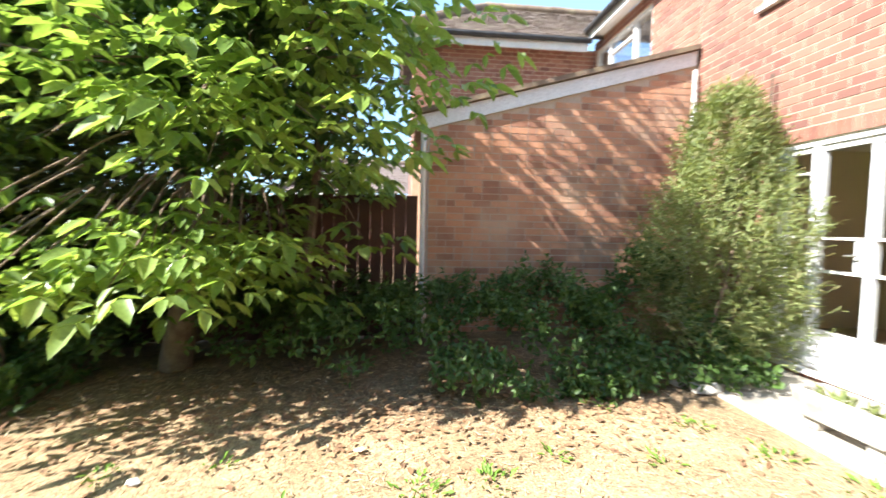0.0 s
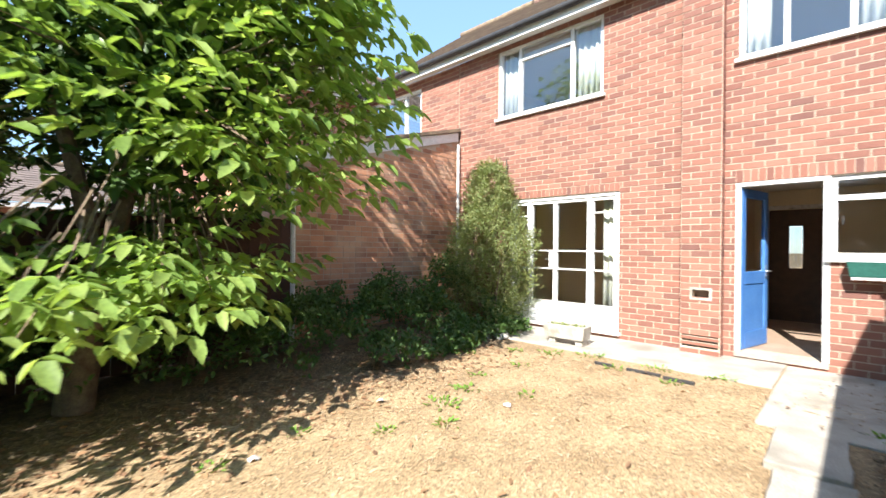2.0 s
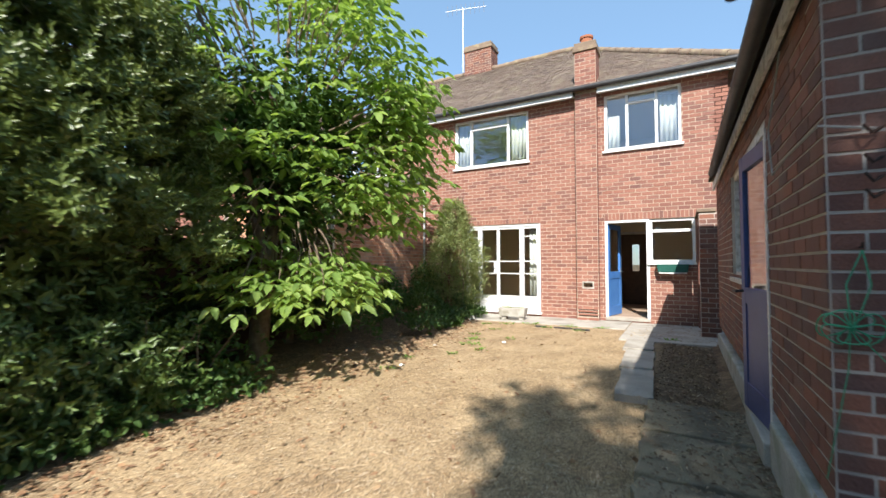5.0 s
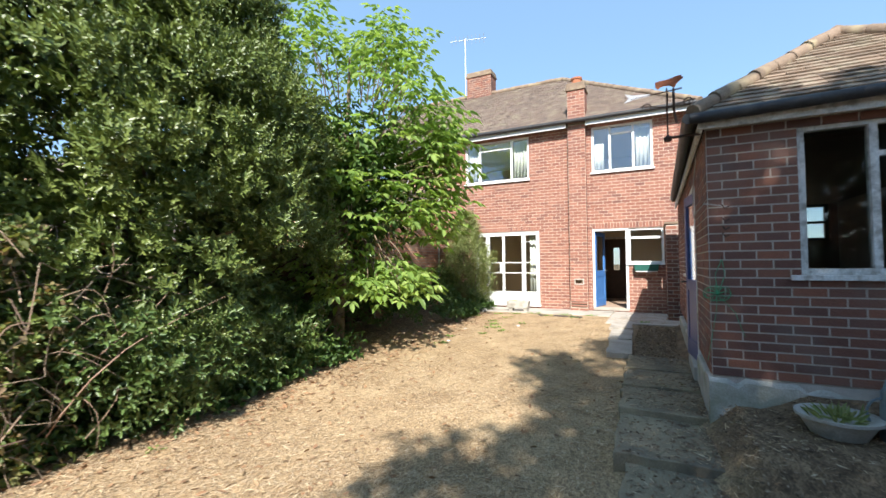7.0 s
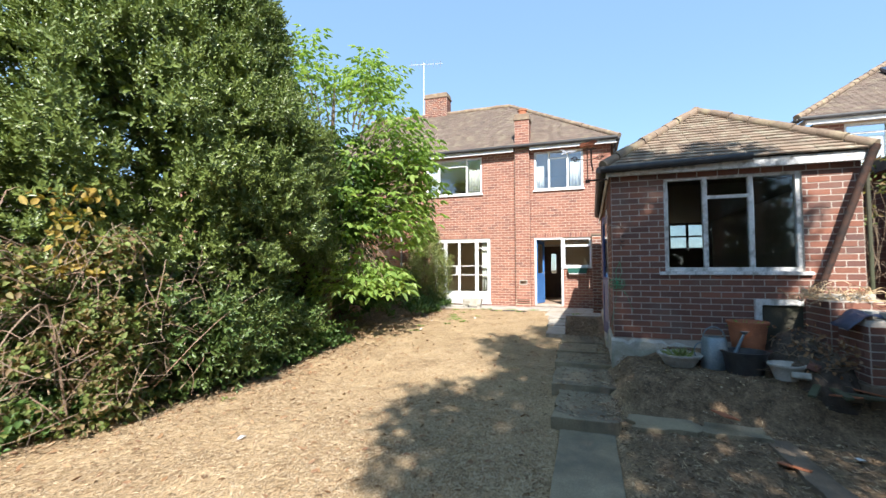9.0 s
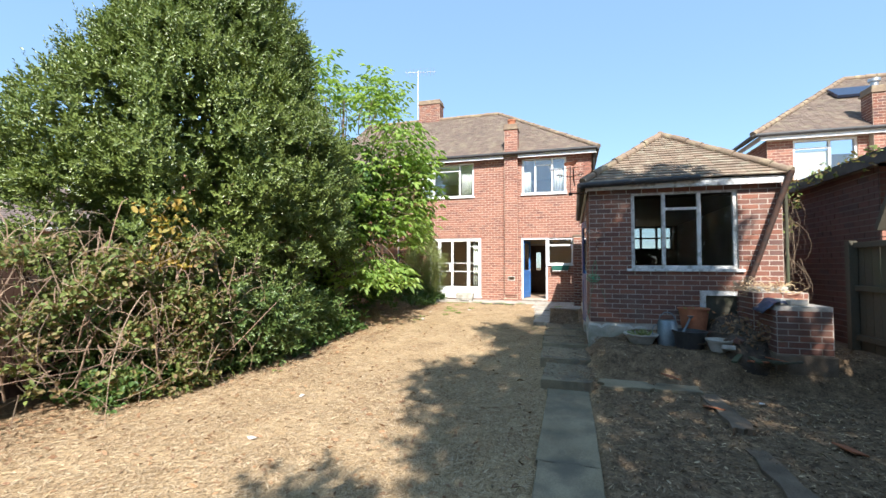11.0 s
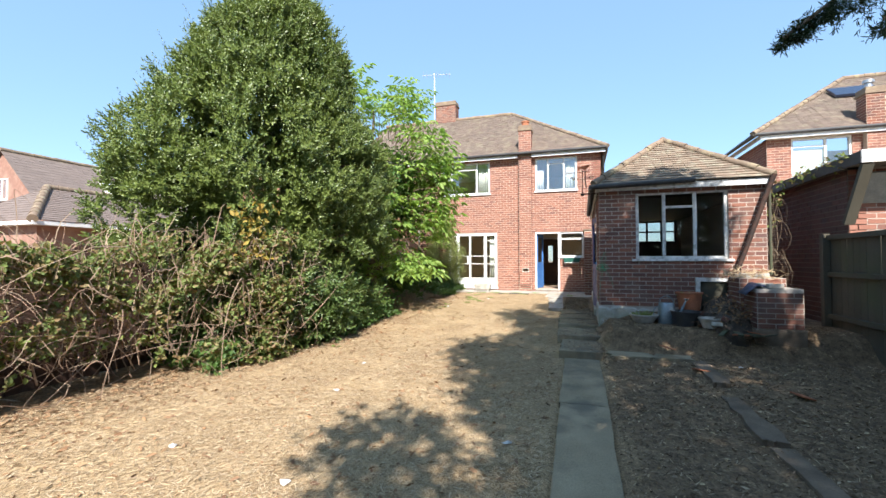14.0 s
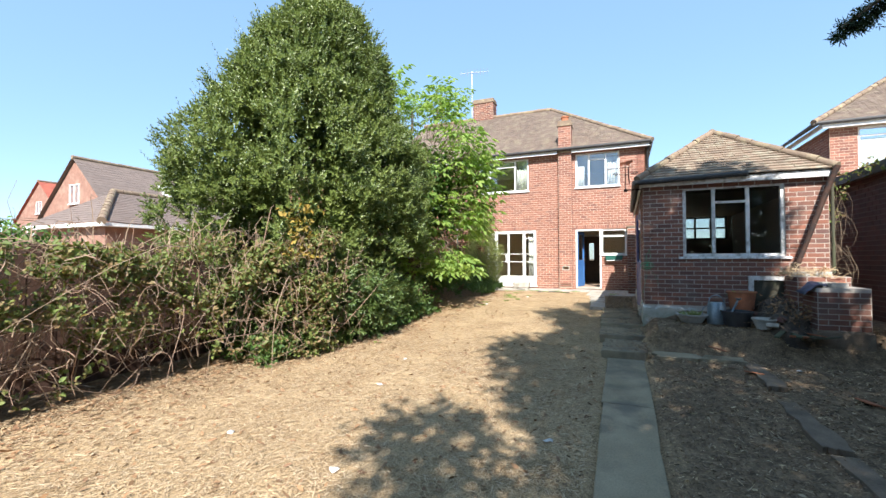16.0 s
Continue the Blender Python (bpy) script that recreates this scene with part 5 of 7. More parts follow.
gh = gable_house(2.3, 15.0, 28.2, 3.3, 3.9, 7.1, TILE_GREY, "brick gabled house with brown-grey roof and skylight", 73)
sv = Shell()
for s_, t_ in ((0, 0), (1, 0), (1, 1), (0, 1)):
    p_ = Vector((6.2 + 1.3 * s_, 28.2 - 2.05 + 0.85 * t_, 7.1 - 0.957 * (2.05 - 0.85 * t_)))
    sv.v += [tuple(p_ + Vector((0, -0.09, 0.1))), tuple(p_)]
sv.f += [(0, 2, 4, 6), (1, 3, 2, 0), (3, 5, 4, 2), (5, 7, 6, 4), (7, 1, 0, 6)]
part("skylight", sv, WHITE, gh)
gable_house(9.9, 24.0, 49.5, 4.0, 5.0, 8.6, TILE_RED, "distant white-gabled house with red tiled roof", 74)

# ---- trees ----
def sprays(base, out, k, length, leaf, width, name, mat, parent, open_angle=0.85, droop=0.1):
    """Leafy shoots whose k leaves spiral round each stem and stand out from it, shorter towards the tip."""
    n = len(base)
    out = unit(out)
    a = unit(np.cross(out, np.array([0.31, 0.22, 0.92]) + scatter_dirs(n) * 0.2))
    b = np.cross(out, a)
    t = np.tile(np.arange(k) / (k - 1), n)[:, None]
    ang = (np.tile(np.arange(k) * 2.4, n) + np.repeat(RNG.uniform(0, 6.283, n), k))[:, None]
    o, A, B = (np.repeat(q, k, axis=0) for q in (out, a, b))
    radial = A * np.cos(ang) + B * np.sin(ang)
    size = np.repeat(RNG.uniform(0.8, 1.2, n), k) * RNG.uniform(0.8, 1.2, n * k) * (1.08 - 0.4 * t[:, 0])
    reach = np.repeat(length * RNG.uniform(0.7, 1.25, n), k)[:, None]
    p = np.repeat(base, k, axis=0) + o * t * reach
    d = o * (0.55 + 0.5 * t) + radial * open_angle * (1 - 0.45 * t) + scatter_dirs(n * k) * 0.18
    nrm = o * 0.9 - radial * 0.45 + scatter_dirs(n * k) * 0.25
    return leaf_mesh(name, p, d, nrm, leaf * size, width * size, mat, parent, droop=droop)


HC = np.array([-4.8, 5.05, 0.0])


def holly_radius(z):
    return float(np.interp(z, [-0.3, 0.2, 0.9, 1.8, 2.7, 3.4, 3.9, 4.4, 5.0, 5.5, 6.0, 6.5, 6.9], [2.05, 2.2, 2.35, 2.5, 2.5, 2.33, 2.05, 1.83, 1.55, 1.3, 0.93, 0.48, 0.1]))


def holly_axis(z):
    """The crown leans a little towards the house near its top."""
    lean = float(np.interp(z, [2.0, 3.3, 4.5, 5.5, 6.9], [0.0, 0.12, 0.0, -0.2, -0.42]))
    return HC[0] - 0.64 * lean, HC[1] + 0.76 * lean


holly = thing("evergreen_tree", (HC[0], HC[1], -0.2), "large dense conical evergreen tree with dark glossy leaves", "tree")
tr = Shell()
rngt = random.Random(5)
limb(tr, (HC[0], HC[1], -0.4), (HC[0] + 0.2, HC[1] - 0.2, 6.3), 0.2, 0.03, 0.02)
for i in range(34):
    a, z = rngt.uniform(0, 6.28), rngt.uniform(0.4, 5.2)
    r = holly_radius(z + 0.4) * 0.85
    limb(tr, (HC[0], HC[1], z), (HC[0] + r * math.cos(a), HC[1] + 0.86 * r * math.sin(a), z + 0.5), 0.045, 0.012, 0.1, 5)
part("trunk", tr, BARK, holly, smooth=True)
HOLLOWS = [((-6.15, 3.9, 2.5), 0.72), ((-5.0, 3.2, 1.1), 0.48), ((-5.6, 3.3, 1.15), 0.4), ((-4.3, 3.2, 1.1), 0.5), ((-3.7, 3.4, 1.0), 0.5), ((-2.7, 4.0, 0.7), 0.8), ((-5.1, 3.2, 2.35), 0.28), ((-5.9, 3.35, 3.3), 0.25), ((-3.5, 3.4, 2.2), 0.3), ((-6.0, 3.1, 1.7), 0.25)]


def crown_spots(n, zmin, zmax, depth0, depth1, lump, hollow=1.0):
    """Places and outward directions over the crown, thinned at its far side and left out of the hollows."""
    pts, out = [], []
    while len(pts) < n:
        z, a = RNG.uniform(zmin, zmax), RNG.uniform(0, 2 * math.pi)
        r = holly_radius(z)
        dx, dy = math.cos(a), 0.86 * math.sin(a)
        if RNG.uniform() > r / 2.5 + 0.1 or (math.sin(a) > 0.45 and RNG.uniform() < 0.65):
            continue
        q = noise.noise(Vector((dx * r, dy * r, z)) * 0.9) + 0.6 * noise.noise(Vector((dx * r, dy * r, z)) * 2.3)
        rr = r * (1 + lump * q) * RNG.uniform(depth0, depth1)
        ax, ay = holly_axis(z)
        p = (ax + dx * rr, ay + dy * rr, z)
        if any((Vector(p) - Vector(c)).length < h * hollow for c, h in HOLLOWS):
            continue
        pts.append(p)
        out.append((dx, dy, 0.0))
    return np.array(pts), np.array(out)


# tufts: fans of upward shoots, some standing well out, with dark gaps between them
p_, o_ = crown_spots(3300, 0.55, 6.95, 0.85, 1.09, 0.17)
gap_ = np.array([noise.noise(Vector(p) * 1.45) + 0.45 * noise.noise(Vector(p) * 3.6 + Vector((9, 0, 0))) for p in p_])
p_, o_ = p_[gap_ > -0.03], o_[gap_ > -0.03]
k_ = 7
pb, ob_ = np.repeat(p_, k_, axis=0), np.repeat(o_, k_, axis=0)
fan_ = scatter_dirs(len(pb))
sprays(pb + fan_ * 0.09, ob_ * 0.75 + fan_ * 0.8 + np.array([0, 0, 0.7]), 12, 0.17, 0.074, 0.031, "crown", HOLLY_LEAF, holly)
p_, o_ = crown_spots(5200, 0.0, 6.6, 0.3, 0.75, 0.1, 0.7)
sprays(p_, o_ + scatter_dirs(len(p_)) * 0.8, 12, 0.36, 0.12, 0.055, "inner_foliage", HOLLY_LEAF, holly)
p_, o_ = crown_spots(420, 2.2, 6.8, 1.0, 1.1, 0.17)
sprays(p_, o_ * 0.6 + scatter_dirs(len(p_)) * 0.3 + np.array([0, 0, 0.9]), 14, 0.38, 0.062, 0.024, "outer_foliage", HOLLY_LEAF, holly)
# broader-leaved shrub growth round the foot, hanging outwards
p_, o_ = crown_spots(400, -0.15, 0.85, 0.84, 1.04, 0.2)
p_, o_ = p_[p_[:, 1] < 5.6], o_[p_[:, 1] < 5.6]
pb, ob_ = np.repeat(p_, 6, axis=0), np.repeat(o_, 6, axis=0)
fan_ = scatter_dirs(len(pb))
foot = thing("broadleaf_shrub", (-5.2, 3.2, -0.3), "low broad-leaved green shrub at the foot of the evergreen", "shrub")
sprays(pb + fan_ * 0.12, ob_ * 0.8 + fan_ * 0.7 + np.array([0, 0, 0.15]), 9, 0.26, 0.088, 0.037, "foliage", LAUREL_LEAF, foot, open_angle=1.0, droop=0.2)
part("stem", stems([(-6.6 + 0.28 * i, 3.75, -0.35) for i in range(14)], [(-6.9 + 0.33 * i, 3.3, 0.75) for i in range(14)], 0.012, [0.05] * 14, 5), BARK, foot)

walnut = thing("broadleaf_tree", (-1.72, 4.23, 0), "spreading tree with light green pinnate leaves and leaning trunk", "tree")
tw = Shell()
WC = np.array([-1.15, 4.4, 3.3])
WR = np.array([2.2, 2.25, 2.75])
fork = Vector((-1.55, 4.3, 1.0))
limb(tw, (-1.74, 4.22, -0.1), fork, 0.15, 0.12, 0.03, 9)
limb(tw, fork, (-0.9, 4.6, 5.6), 0.10, 0.02, 0.05, 7)
limb(tw, fork, (-2.5, 4.5, 4.6), 0.085, 0.02, 0.05, 7)
limb(tw, (-0.75, 4.75, -0.05), (-0.35, 4.5, 3.6), 0.085, 0.02, 0.05, 7)
cl, tips = [], []
while len(cl) < 215:
    v = RNG.normal(size=3)
    v /= np.linalg.norm(v)
    q = noise.noise(Vector(v * 2.1))
    c = WC + WR * v * (RNG.uniform(0.55, 1.0) ** 0.6) * (1 + 0.22 * q)
    top_fade = 1.0 if c[2] < 4.8 else 0.7
    if c[0] > 0.1 and c[2] > 3.3 and RNG.uniform() < 0.45:
        continue
    if c[0] > -1.5 and c[1] > 3.75 and c[2] > 2.3 and RNG.uniform() < 0.84:
        continue
    if c[2] < 0.75 or RNG.uniform() > top_fade or c[1] > 6.3:
        continue
    cl.append(c)
for i in range(44):
    cl.append(np.array([RNG.uniform(-1.1, 0.15), RNG.uniform(2.6, 3.45), RNG.uniform(2.0, 4.3)]))
for i in range(21):
    f_ = RNG.uniform(0, 1)
    cl.append(np.array([-2.9 + 2.4 * f_, 2.3 + 0.75 * f_ + RNG.uniform(0, 0.9), RNG.uniform(0.7, 1.4)]))
for c in cl:
    a = Vector(WC + (c - WC) * RNG.uniform(0.62, 0.78) + np.array([0, 0, -0.12]))
    limb(tw, a, Vector(c), 0.012, 0.004, 0.12, 4, 4)
part("trunk", tw, BARK, walnut, smooth=True)
cb_, cd_ = [], []
for c in cl:  # whorls of drooping leaves round each twig end
    o = (c - WC) / WR
    twist = RNG.uniform(0, 6.283)
    if (c[0] < -1.5 and 1.3 < c[2] < 2.6 and RNG.uniform() < 0.6) or (c[0] < -1.7 and c[2] >= 2.3 and c[1] < 4.4 and RNG.uniform() < 0.8):
        continue
    for i in range(8):
        a = twist + 2.4 * i
        off = np.array([math.cos(a), math.sin(a), 0.0]) * RNG.uniform(0.02, 0.16) + np.array([0, 0, RNG.normal() * 0.09])
        cb_.append(c + off)
        cd_.append(np.array([math.cos(a) + o[0] * 0.5, math.sin(a) + o[1] * 0.5, 0.1 + RNG.normal() * 0.18]))
compound(np.array(cb_), np.array(cd_), "crown", WALNUT_LEAF, walnut, 0.38, 0.175, 2)
# leaves inside the crown, their shade put in as a darker green
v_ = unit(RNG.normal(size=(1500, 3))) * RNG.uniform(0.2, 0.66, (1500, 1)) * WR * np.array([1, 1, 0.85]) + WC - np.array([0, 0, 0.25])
compound(v_, RNG.normal(size=(1500, 3)) * np.array([1, 1, 0.25]), "inner_foliage", IVY_AND_SHADED_LEAF, walnut, 0.30, 0.16)
# light upright shoots at the top
ub, ud = [], []
for i in range(30):
    b0 = WC + np.array([RNG.uniform(-1.3, 1.5), RNG.uniform(-1.2, 1.2), RNG.uniform(1.9, 2.5)])
    for j in range(11):
        ub.append(b0 + np.array([0.02 * j, 0, 0.07 * j]))
        ud.append(np.array([math.cos(j * 2.4), math.sin(j * 2.4), 0.35]))
compound(np.array(ub), np.array(ud), "upper_foliage", WALNUT_LEAF, walnut, 0.30, 0.15)

# conifers behind the camera, whose shade lies over the lawn, path and beds
def conifer(x, y, label, tufts, reach=()):
    """A bare trunk with foliage masses (x, y, z, r) at the ends of its boughs; reach: low boughs that hang into the open."""
    t = thing("conifer_tree", (x, y, -0.4), label, "tree")
    sh = Shell()
    limb(sh, (x, y, -0.5), (x, y, max(m[2] for m in tufts)), 0.2, 0.04, 0.0, 8)
    pts, out = [], []
    for cx, cy, cz, r in tufts:
        c = Vector((cx, cy, cz))
        limb(sh, (x, y, max(1.5, cz - 0.6)), c, 0.06, 0.012, 0.04, 5, 5)
        for i in range(int(520 * r * r)):
            v = Vector(RNG.normal(size=3)).normalized()
            q = noise.noise(v * 2.2 + c) + 0.5 * noise.noise(v * 5.0 + c)
            p = c + v * (r * (RNG.uniform(0.02, 1.0) ** 0.5) * (0.92 + 0.34 * q))
            pts.append(tuple(p))
            out.append(tuple(v + Vector(RNG.normal(size=3)) * 0.6))
    for run in reach:
        sh.tube([(x, y, run[0][2] + 0.6)] + list(run), 0.007, 5)
    part("trunk", sh, BARK, t, smooth=True)
    shoots(np.array(pts), np.array(out), 6, 0.04, 0.16, 0.05, "crown", CONIFER_LEAF, t, splay=0.6)
    nb, no = [], []
    for run in reach:
        pr = [Vector(p) for p in run]
        for i in range(len(pr) - 1):
            step = (pr[i + 1] - pr[i])
            k = max(3, int(step.length / 0.028))
            for j in range(k):
                b0 = pr[i] + step * (j / k)
                w = step.normalized() * 0.55 + Vector((RNG.normal() * 0.5, RNG.normal() * 0.3, -0.75 + RNG.normal() * 0.25))
                w = w.normalized() * RNG.uniform(0.09, 0.2)
                if i == len(pr) - 2:
                    w *= 1.0 - 0.75 * j / k
                for m in range(46):
                    q = b0 + w * RNG.uniform(0, 1)
                    sd = Vector(RNG.normal(size=3)) * 0.006
                    nb.append(tuple(q + sd))
                    no.append(tuple(w.normalized() + sd * 130))
    if nb:
        shoots(np.array(nb), np.array(no), 4, 0.005, 0.021, 0.0035, "branch_needles", CONIFER_LEAF, t, splay=0.6)
    return t


def up_sun(x, y, h, r):
    """The place at height h in the sun's line to a spot of the ground."""
    return x + h * SUN.x / SUN.z, y + h * SUN.y / SUN.z, h - 0.3, r


conifer(-9.6, -5.0, "dark green conifer overhanging the boundary fence",
        [up_sun(*q) for q in ((-1.8, -2.2, 7.2, 0.85), (-2.9, -2.35, 6.6, 0.75), (-3.9, -1.7, 6.3, 0.7), (-4.0, -3.2, 6.0, 0.75), (-0.9, -1.75, 7.7, 0.65), (-4.5, -2.4, 5.6, 0.9), (-5.2, -3.9, 5.2, 0.95))], [
    [(-9.6, -3.4, 3.05), (-9.9, -2.5, 2.46), (-10.04, -2.1, 2.17), (-10.13, -1.82, 1.95)],
    [(-9.75, -3.5, 2.85), (-10.1, -2.7, 2.35), (-10.3, -2.15, 2.0), (-10.38, -1.98, 1.86)]])
conifer(-12.8, -3.2, "tall dark green conifer at the garden end",
        [up_sun(*q) for q in ((-1.75, 0.22, 9.9, 0.62), (-0.3, -0.45, 10.6, 0.5), (-2.8, -0.4, 9.2, 0.68), (-1.3, -1.05, 9.6, 0.65), (-4.0, -0.6, 8.6, 0.72), (-2.7, -1.2, 8.8, 0.85),
                              (-5.3, 0.4, 7.6, 0.62), (-6.5, -0.35, 7.0, 0.78), (-5.3, -1.4, 7.4, 0.85), (-7.2, -1.6, 6.4, 0.85), (-8.3, -0.8, 6.0, 0.58), (-6.8, -1.0, 7.2, 0.55), (-8.9, -1.35, 5.8, 0.6), (-5.8, -0.55, 7.7, 0.62), (-7.5, -0.5, 6.7, 0.55), (-4.6, -0.15, 8.3, 0.5))])
conifer(-14.2, -5.4, "dark green conifer beyond the boundary fence",
        [up_sun(*q) for q in ((-9.2, -2.1, 5.2, 1.15), (-7.0, -2.9, 5.8, 1.15), (-8.7, -4.1, 4.8, 1.2), (-6.3, -4.4, 5.6, 1.1), (-10.8, -3.4, 4.4, 1.2), (-8.0, -3.4, 5.3, 0.9), (-5.1, -4.6, 5.9, 0.8), (-9.8, -2.9, 4.9, 0.9))])
conifer(-15.4, -1.7, "dark green conifer at the garden end",
        [up_sun(*q) for q in ((-8.75, 0.42, 5.8, 0.6), (-10.2, -0.05, 4.9, 0.62), (-9.9, -0.9, 5.0, 0.8), (-11.6, -0.2, 4.2, 0.9))])
# never in view: added so that the window panes mirror something dark
unseen_hedge = thing("added_hedge", (-18.5, 0, -0.45), "unseen tall dark green hedge added to darken window reflections", "hedge")
q_ = np.stack([RNG.uniform(-19.2, -17.8, 3600), RNG.uniform(-9, 9, 3600), RNG.uniform(-0.4, 4.6, 3600)], 1)
shoots(q_, RNG.normal(size=(3600, 3)) + np.array([0.4, 0, 0.5]), 5, 0.08, 0.3, 0.16, "foliage", CONIFER_LEAF, unseen_hedge)
part("stem", stems([(-18.5, -8.5 + 1.1 * i, -0.5) for i in range(16)], [(-18.5, -8.5 + 1.1 * i, 3.5) for i in range(16)], 0.05, [0.02] * 16, 5), BARK, unseen_hedge)

# ---- hedge, shrubs and ground cover ----
hedge = thing("hedge", (-10, 4.6, -0.4), "overgrown bramble hedge with dry brown stems and sparse leaves", "hedge")


def hedge_top(x):
    return 1.15 + 0.25 * noise.noise(Vector((x * 0.8, 2.0, 0))) + 0.12 * noise.noise(Vector((x * 3.1, 7.0, 0))) + 0.45 * smooth(-8.4, -6.9, x)


def hedge_shift(x):
    return 1.0 * np.clip((np.asarray(x) + 8.2) / 1.5, 0.0, 1.0)


N_ = 260
bx_ = RNG.uniform(-13.6, -5.9, N_)
b_ = np.stack([bx_, RNG.uniform(4.4, 5.0, N_) - hedge_shift(bx_), RNG.uniform(-0.42, 0.5, N_)], 1)
t_ = b_ + np.stack([RNG.normal(0, 1.0, N_), RNG.uniform(-0.6, 0.1, N_), RNG.uniform(-0.3, 1.2, N_)], 1)
t_[:, 2] = np.clip(t_[:, 2], -0.35, 1.5)
tagged(part("bramble_stem", stems(b_, t_, 0.0075, RNG.uniform(-0.25, 0.6, N_), 4, 7), TWIG, hedge), kind="stuff")
N_ = 850
bx_ = RNG.uniform(-13.5, -5.9, N_)
b_ = np.stack([bx_, RNG.uniform(4.0, 4.7, N_) - hedge_shift(bx_), 1.35 - 1.5 * RNG.uniform(0, 1, N_) ** 1.7], 1)
t_ = b_ + np.stack([RNG.normal(0, 0.33, N_), RNG.uniform(-0.3, 0.12, N_), RNG.normal(0, 0.3, N_)], 1)
t_[:, 2] = np.maximum(t_[:, 2], -0.4)
tagged(part("dry_twig", stems(b_, t_, 0.006, RNG.uniform(-0.2, 0.25, N_), 3, 6), TWIG, hedge), kind="stuff")
for i in range(11):  # long arching canes that hang down to the lawn edge
    x = -13.0 + 0.62 * i + RNG.normal() * 0.15
    y = 4.5 - float(hedge_shift(x))
    top = 0.75 + RNG.uniform(0, 0.55)
    dx, dy = RNG.choice((-1, 1)) * RNG.uniform(0.6, 1.4), -RNG.uniform(0.2, 0.5)
    pts = [(x + dx * f + 0.05 * math.sin(9 * f + i), y + dy * f, -0.2 + (top + 0.2) * math.sin(math.pi * min(1.0, f * 1.02)) ** 0.75 * (1 - 0.35 * f) - 0.15 * f) for f in [j / 11 for j in range(12)]]
    part("arching_cane", Shell().tube(pts, [0.011 - 0.0007 * j for j in range(12)], 6), TWIG, hedge, smooth=True)
P_, O_ = [], []
while len(P_) < 5000:
    x = RNG.uniform(-13.6, -6.1)
    z = RNG.uniform(-0.35, 1.8)
    if z > hedge_top(x) + 0.08 or RNG.uniform() > 0.05 + 0.95 * max(0.0, (z + 0.15) / 1.4) ** 1.3 + 0.4 * smooth(-8.2, -6.8, x):
        continue
    if noise.noise(Vector((x * 2.2, z * 2.2, 4.0))) < 0.0:
        continue
    y = 4.75 - RNG.uniform(0.0, 0.62) * (1.0 if z > 0.3 else 0.8) - float(hedge_shift(x))
    P_.append((x, y, z))
    O_.append((RNG.normal() * 0.6, -0.8, 0.5 + RNG.normal() * 0.5))
shoots(np.array(P_), np.array(O_), 4, 0.035, 0.066, 0.042, "hedge_foliage", HEDGE_LEAF, hedge)
far_shrub = thing("shrub", (-10.5, 5.9, 0), "green shrub behind the boundary fence", "shrub")
q_ = RNG.uniform(-1, 1, size=(1500, 3)) * np.array([2.3, 0.5, 0.42]) + np.array([-11.0, 6.0, 1.1])
shoots(q_, RNG.normal(size=(1500, 3)) + np.array([0, -0.5, 0.6]), 5, 0.035, 0.07, 0.04, "foliage", IVY_AND_SHADED_LEAF, far_shrub)
part("stem", stems([(-11.5 + 0.4 * i, 5.9, -0.4) for i in range(6)], [(-11.7 + 0.5 * i, 5.9, 1.5) for i in range(6)], 0.02, [0.05] * 6, 5), BARK, far_shrub)

back_shrub = thing("shrub", (-9.0, 7.2, 0), "light green bushes beyond the boundary", "shrub")
q_ = unit(RNG.normal(size=(1500, 3))) * RNG.uniform(0.6, 1.0, (1500, 1)) * np.array([1.0, 0.6, 0.75]) + np.array([-9.3, 7.3, 1.05])
shoots(q_, RNG.normal(size=(1500, 3)) + np.array([-0.3, -0.5, 0.6]), 5, 0.035, 0.07, 0.04, "foliage", WEED, back_shrub)
part("stem", stems([(-9.7 + 0.2 * i, 7.3, -0.4) for i in range(5)], [(-9.9 + 0.3 * i, 7.3, 1.3) for i in range(5)], 0.02, [0.05] * 5, 5), BARK, back_shrub)

sapling = thing("sapling", (-6.85, 3.75, -0.3), "thin sapling with yellowing leaves in the hedge", "sapling")
part("stem", stems([(-6.85, 3.75, -0.35)], [(-6.9, 3.4, 1.95)], 0.012, [0.02], 5), TWIG, sapling)
q_ = np.stack([-6.9 + RNG.normal(0, 0.13, 60), 3.42 + RNG.normal(0, 0.1, 60), RNG.uniform(1.15, 2.0, 60)], 1)
shoots(q_, RNG.normal(size=(60, 3)) + np.array([0, -0.3, 0.2]), 3, 0.04, 0.085, 0.05, "foliage", YELLOW_LEAF, sapling)

undergrowth = thing("ivy_undergrowth", (0.5, 4.3, 0), "low dark green ivy and shrub undergrowth below the tree", "shrub")
P_ = []
while len(P_) < 4300:
    x, y = RNG.uniform(-2.8, 3.6), RNG.uniform(3.1, 5.1)
    if noise.noise(Vector((x * 1.9, y * 1.9, 8.0))) < -0.12:
        continue
    if y < 3.1 + 1.3 * (1 - smooth(-1.2, 1.6, x)) * RNG.uniform(0.4, 1.0):
        continue
    top = (0.1 + 0.68 * smooth(3.0, 4.5, y)) * (0.75 + 0.35 * smooth(-0.5, 2.2, x)) * (1 + 0.75 * noise.noise(Vector((x * 1.7, y * 1.7, 1))))
    P_.append((x, y + 0.25 * noise.noise(Vector((x * 1.3, 0, 0))), top * RNG.uniform(0.35, 1.0) ** 0.5 - 0.03))
shoots(np.array(P_), RNG.normal(size=(len(P_), 3)) * 0.7 + np.array([0, -0.5, 0.8]), 4, 0.035, 0.065, 0.034, "foliage", IVY_AND_SHADED_LEAF, undergrowth)
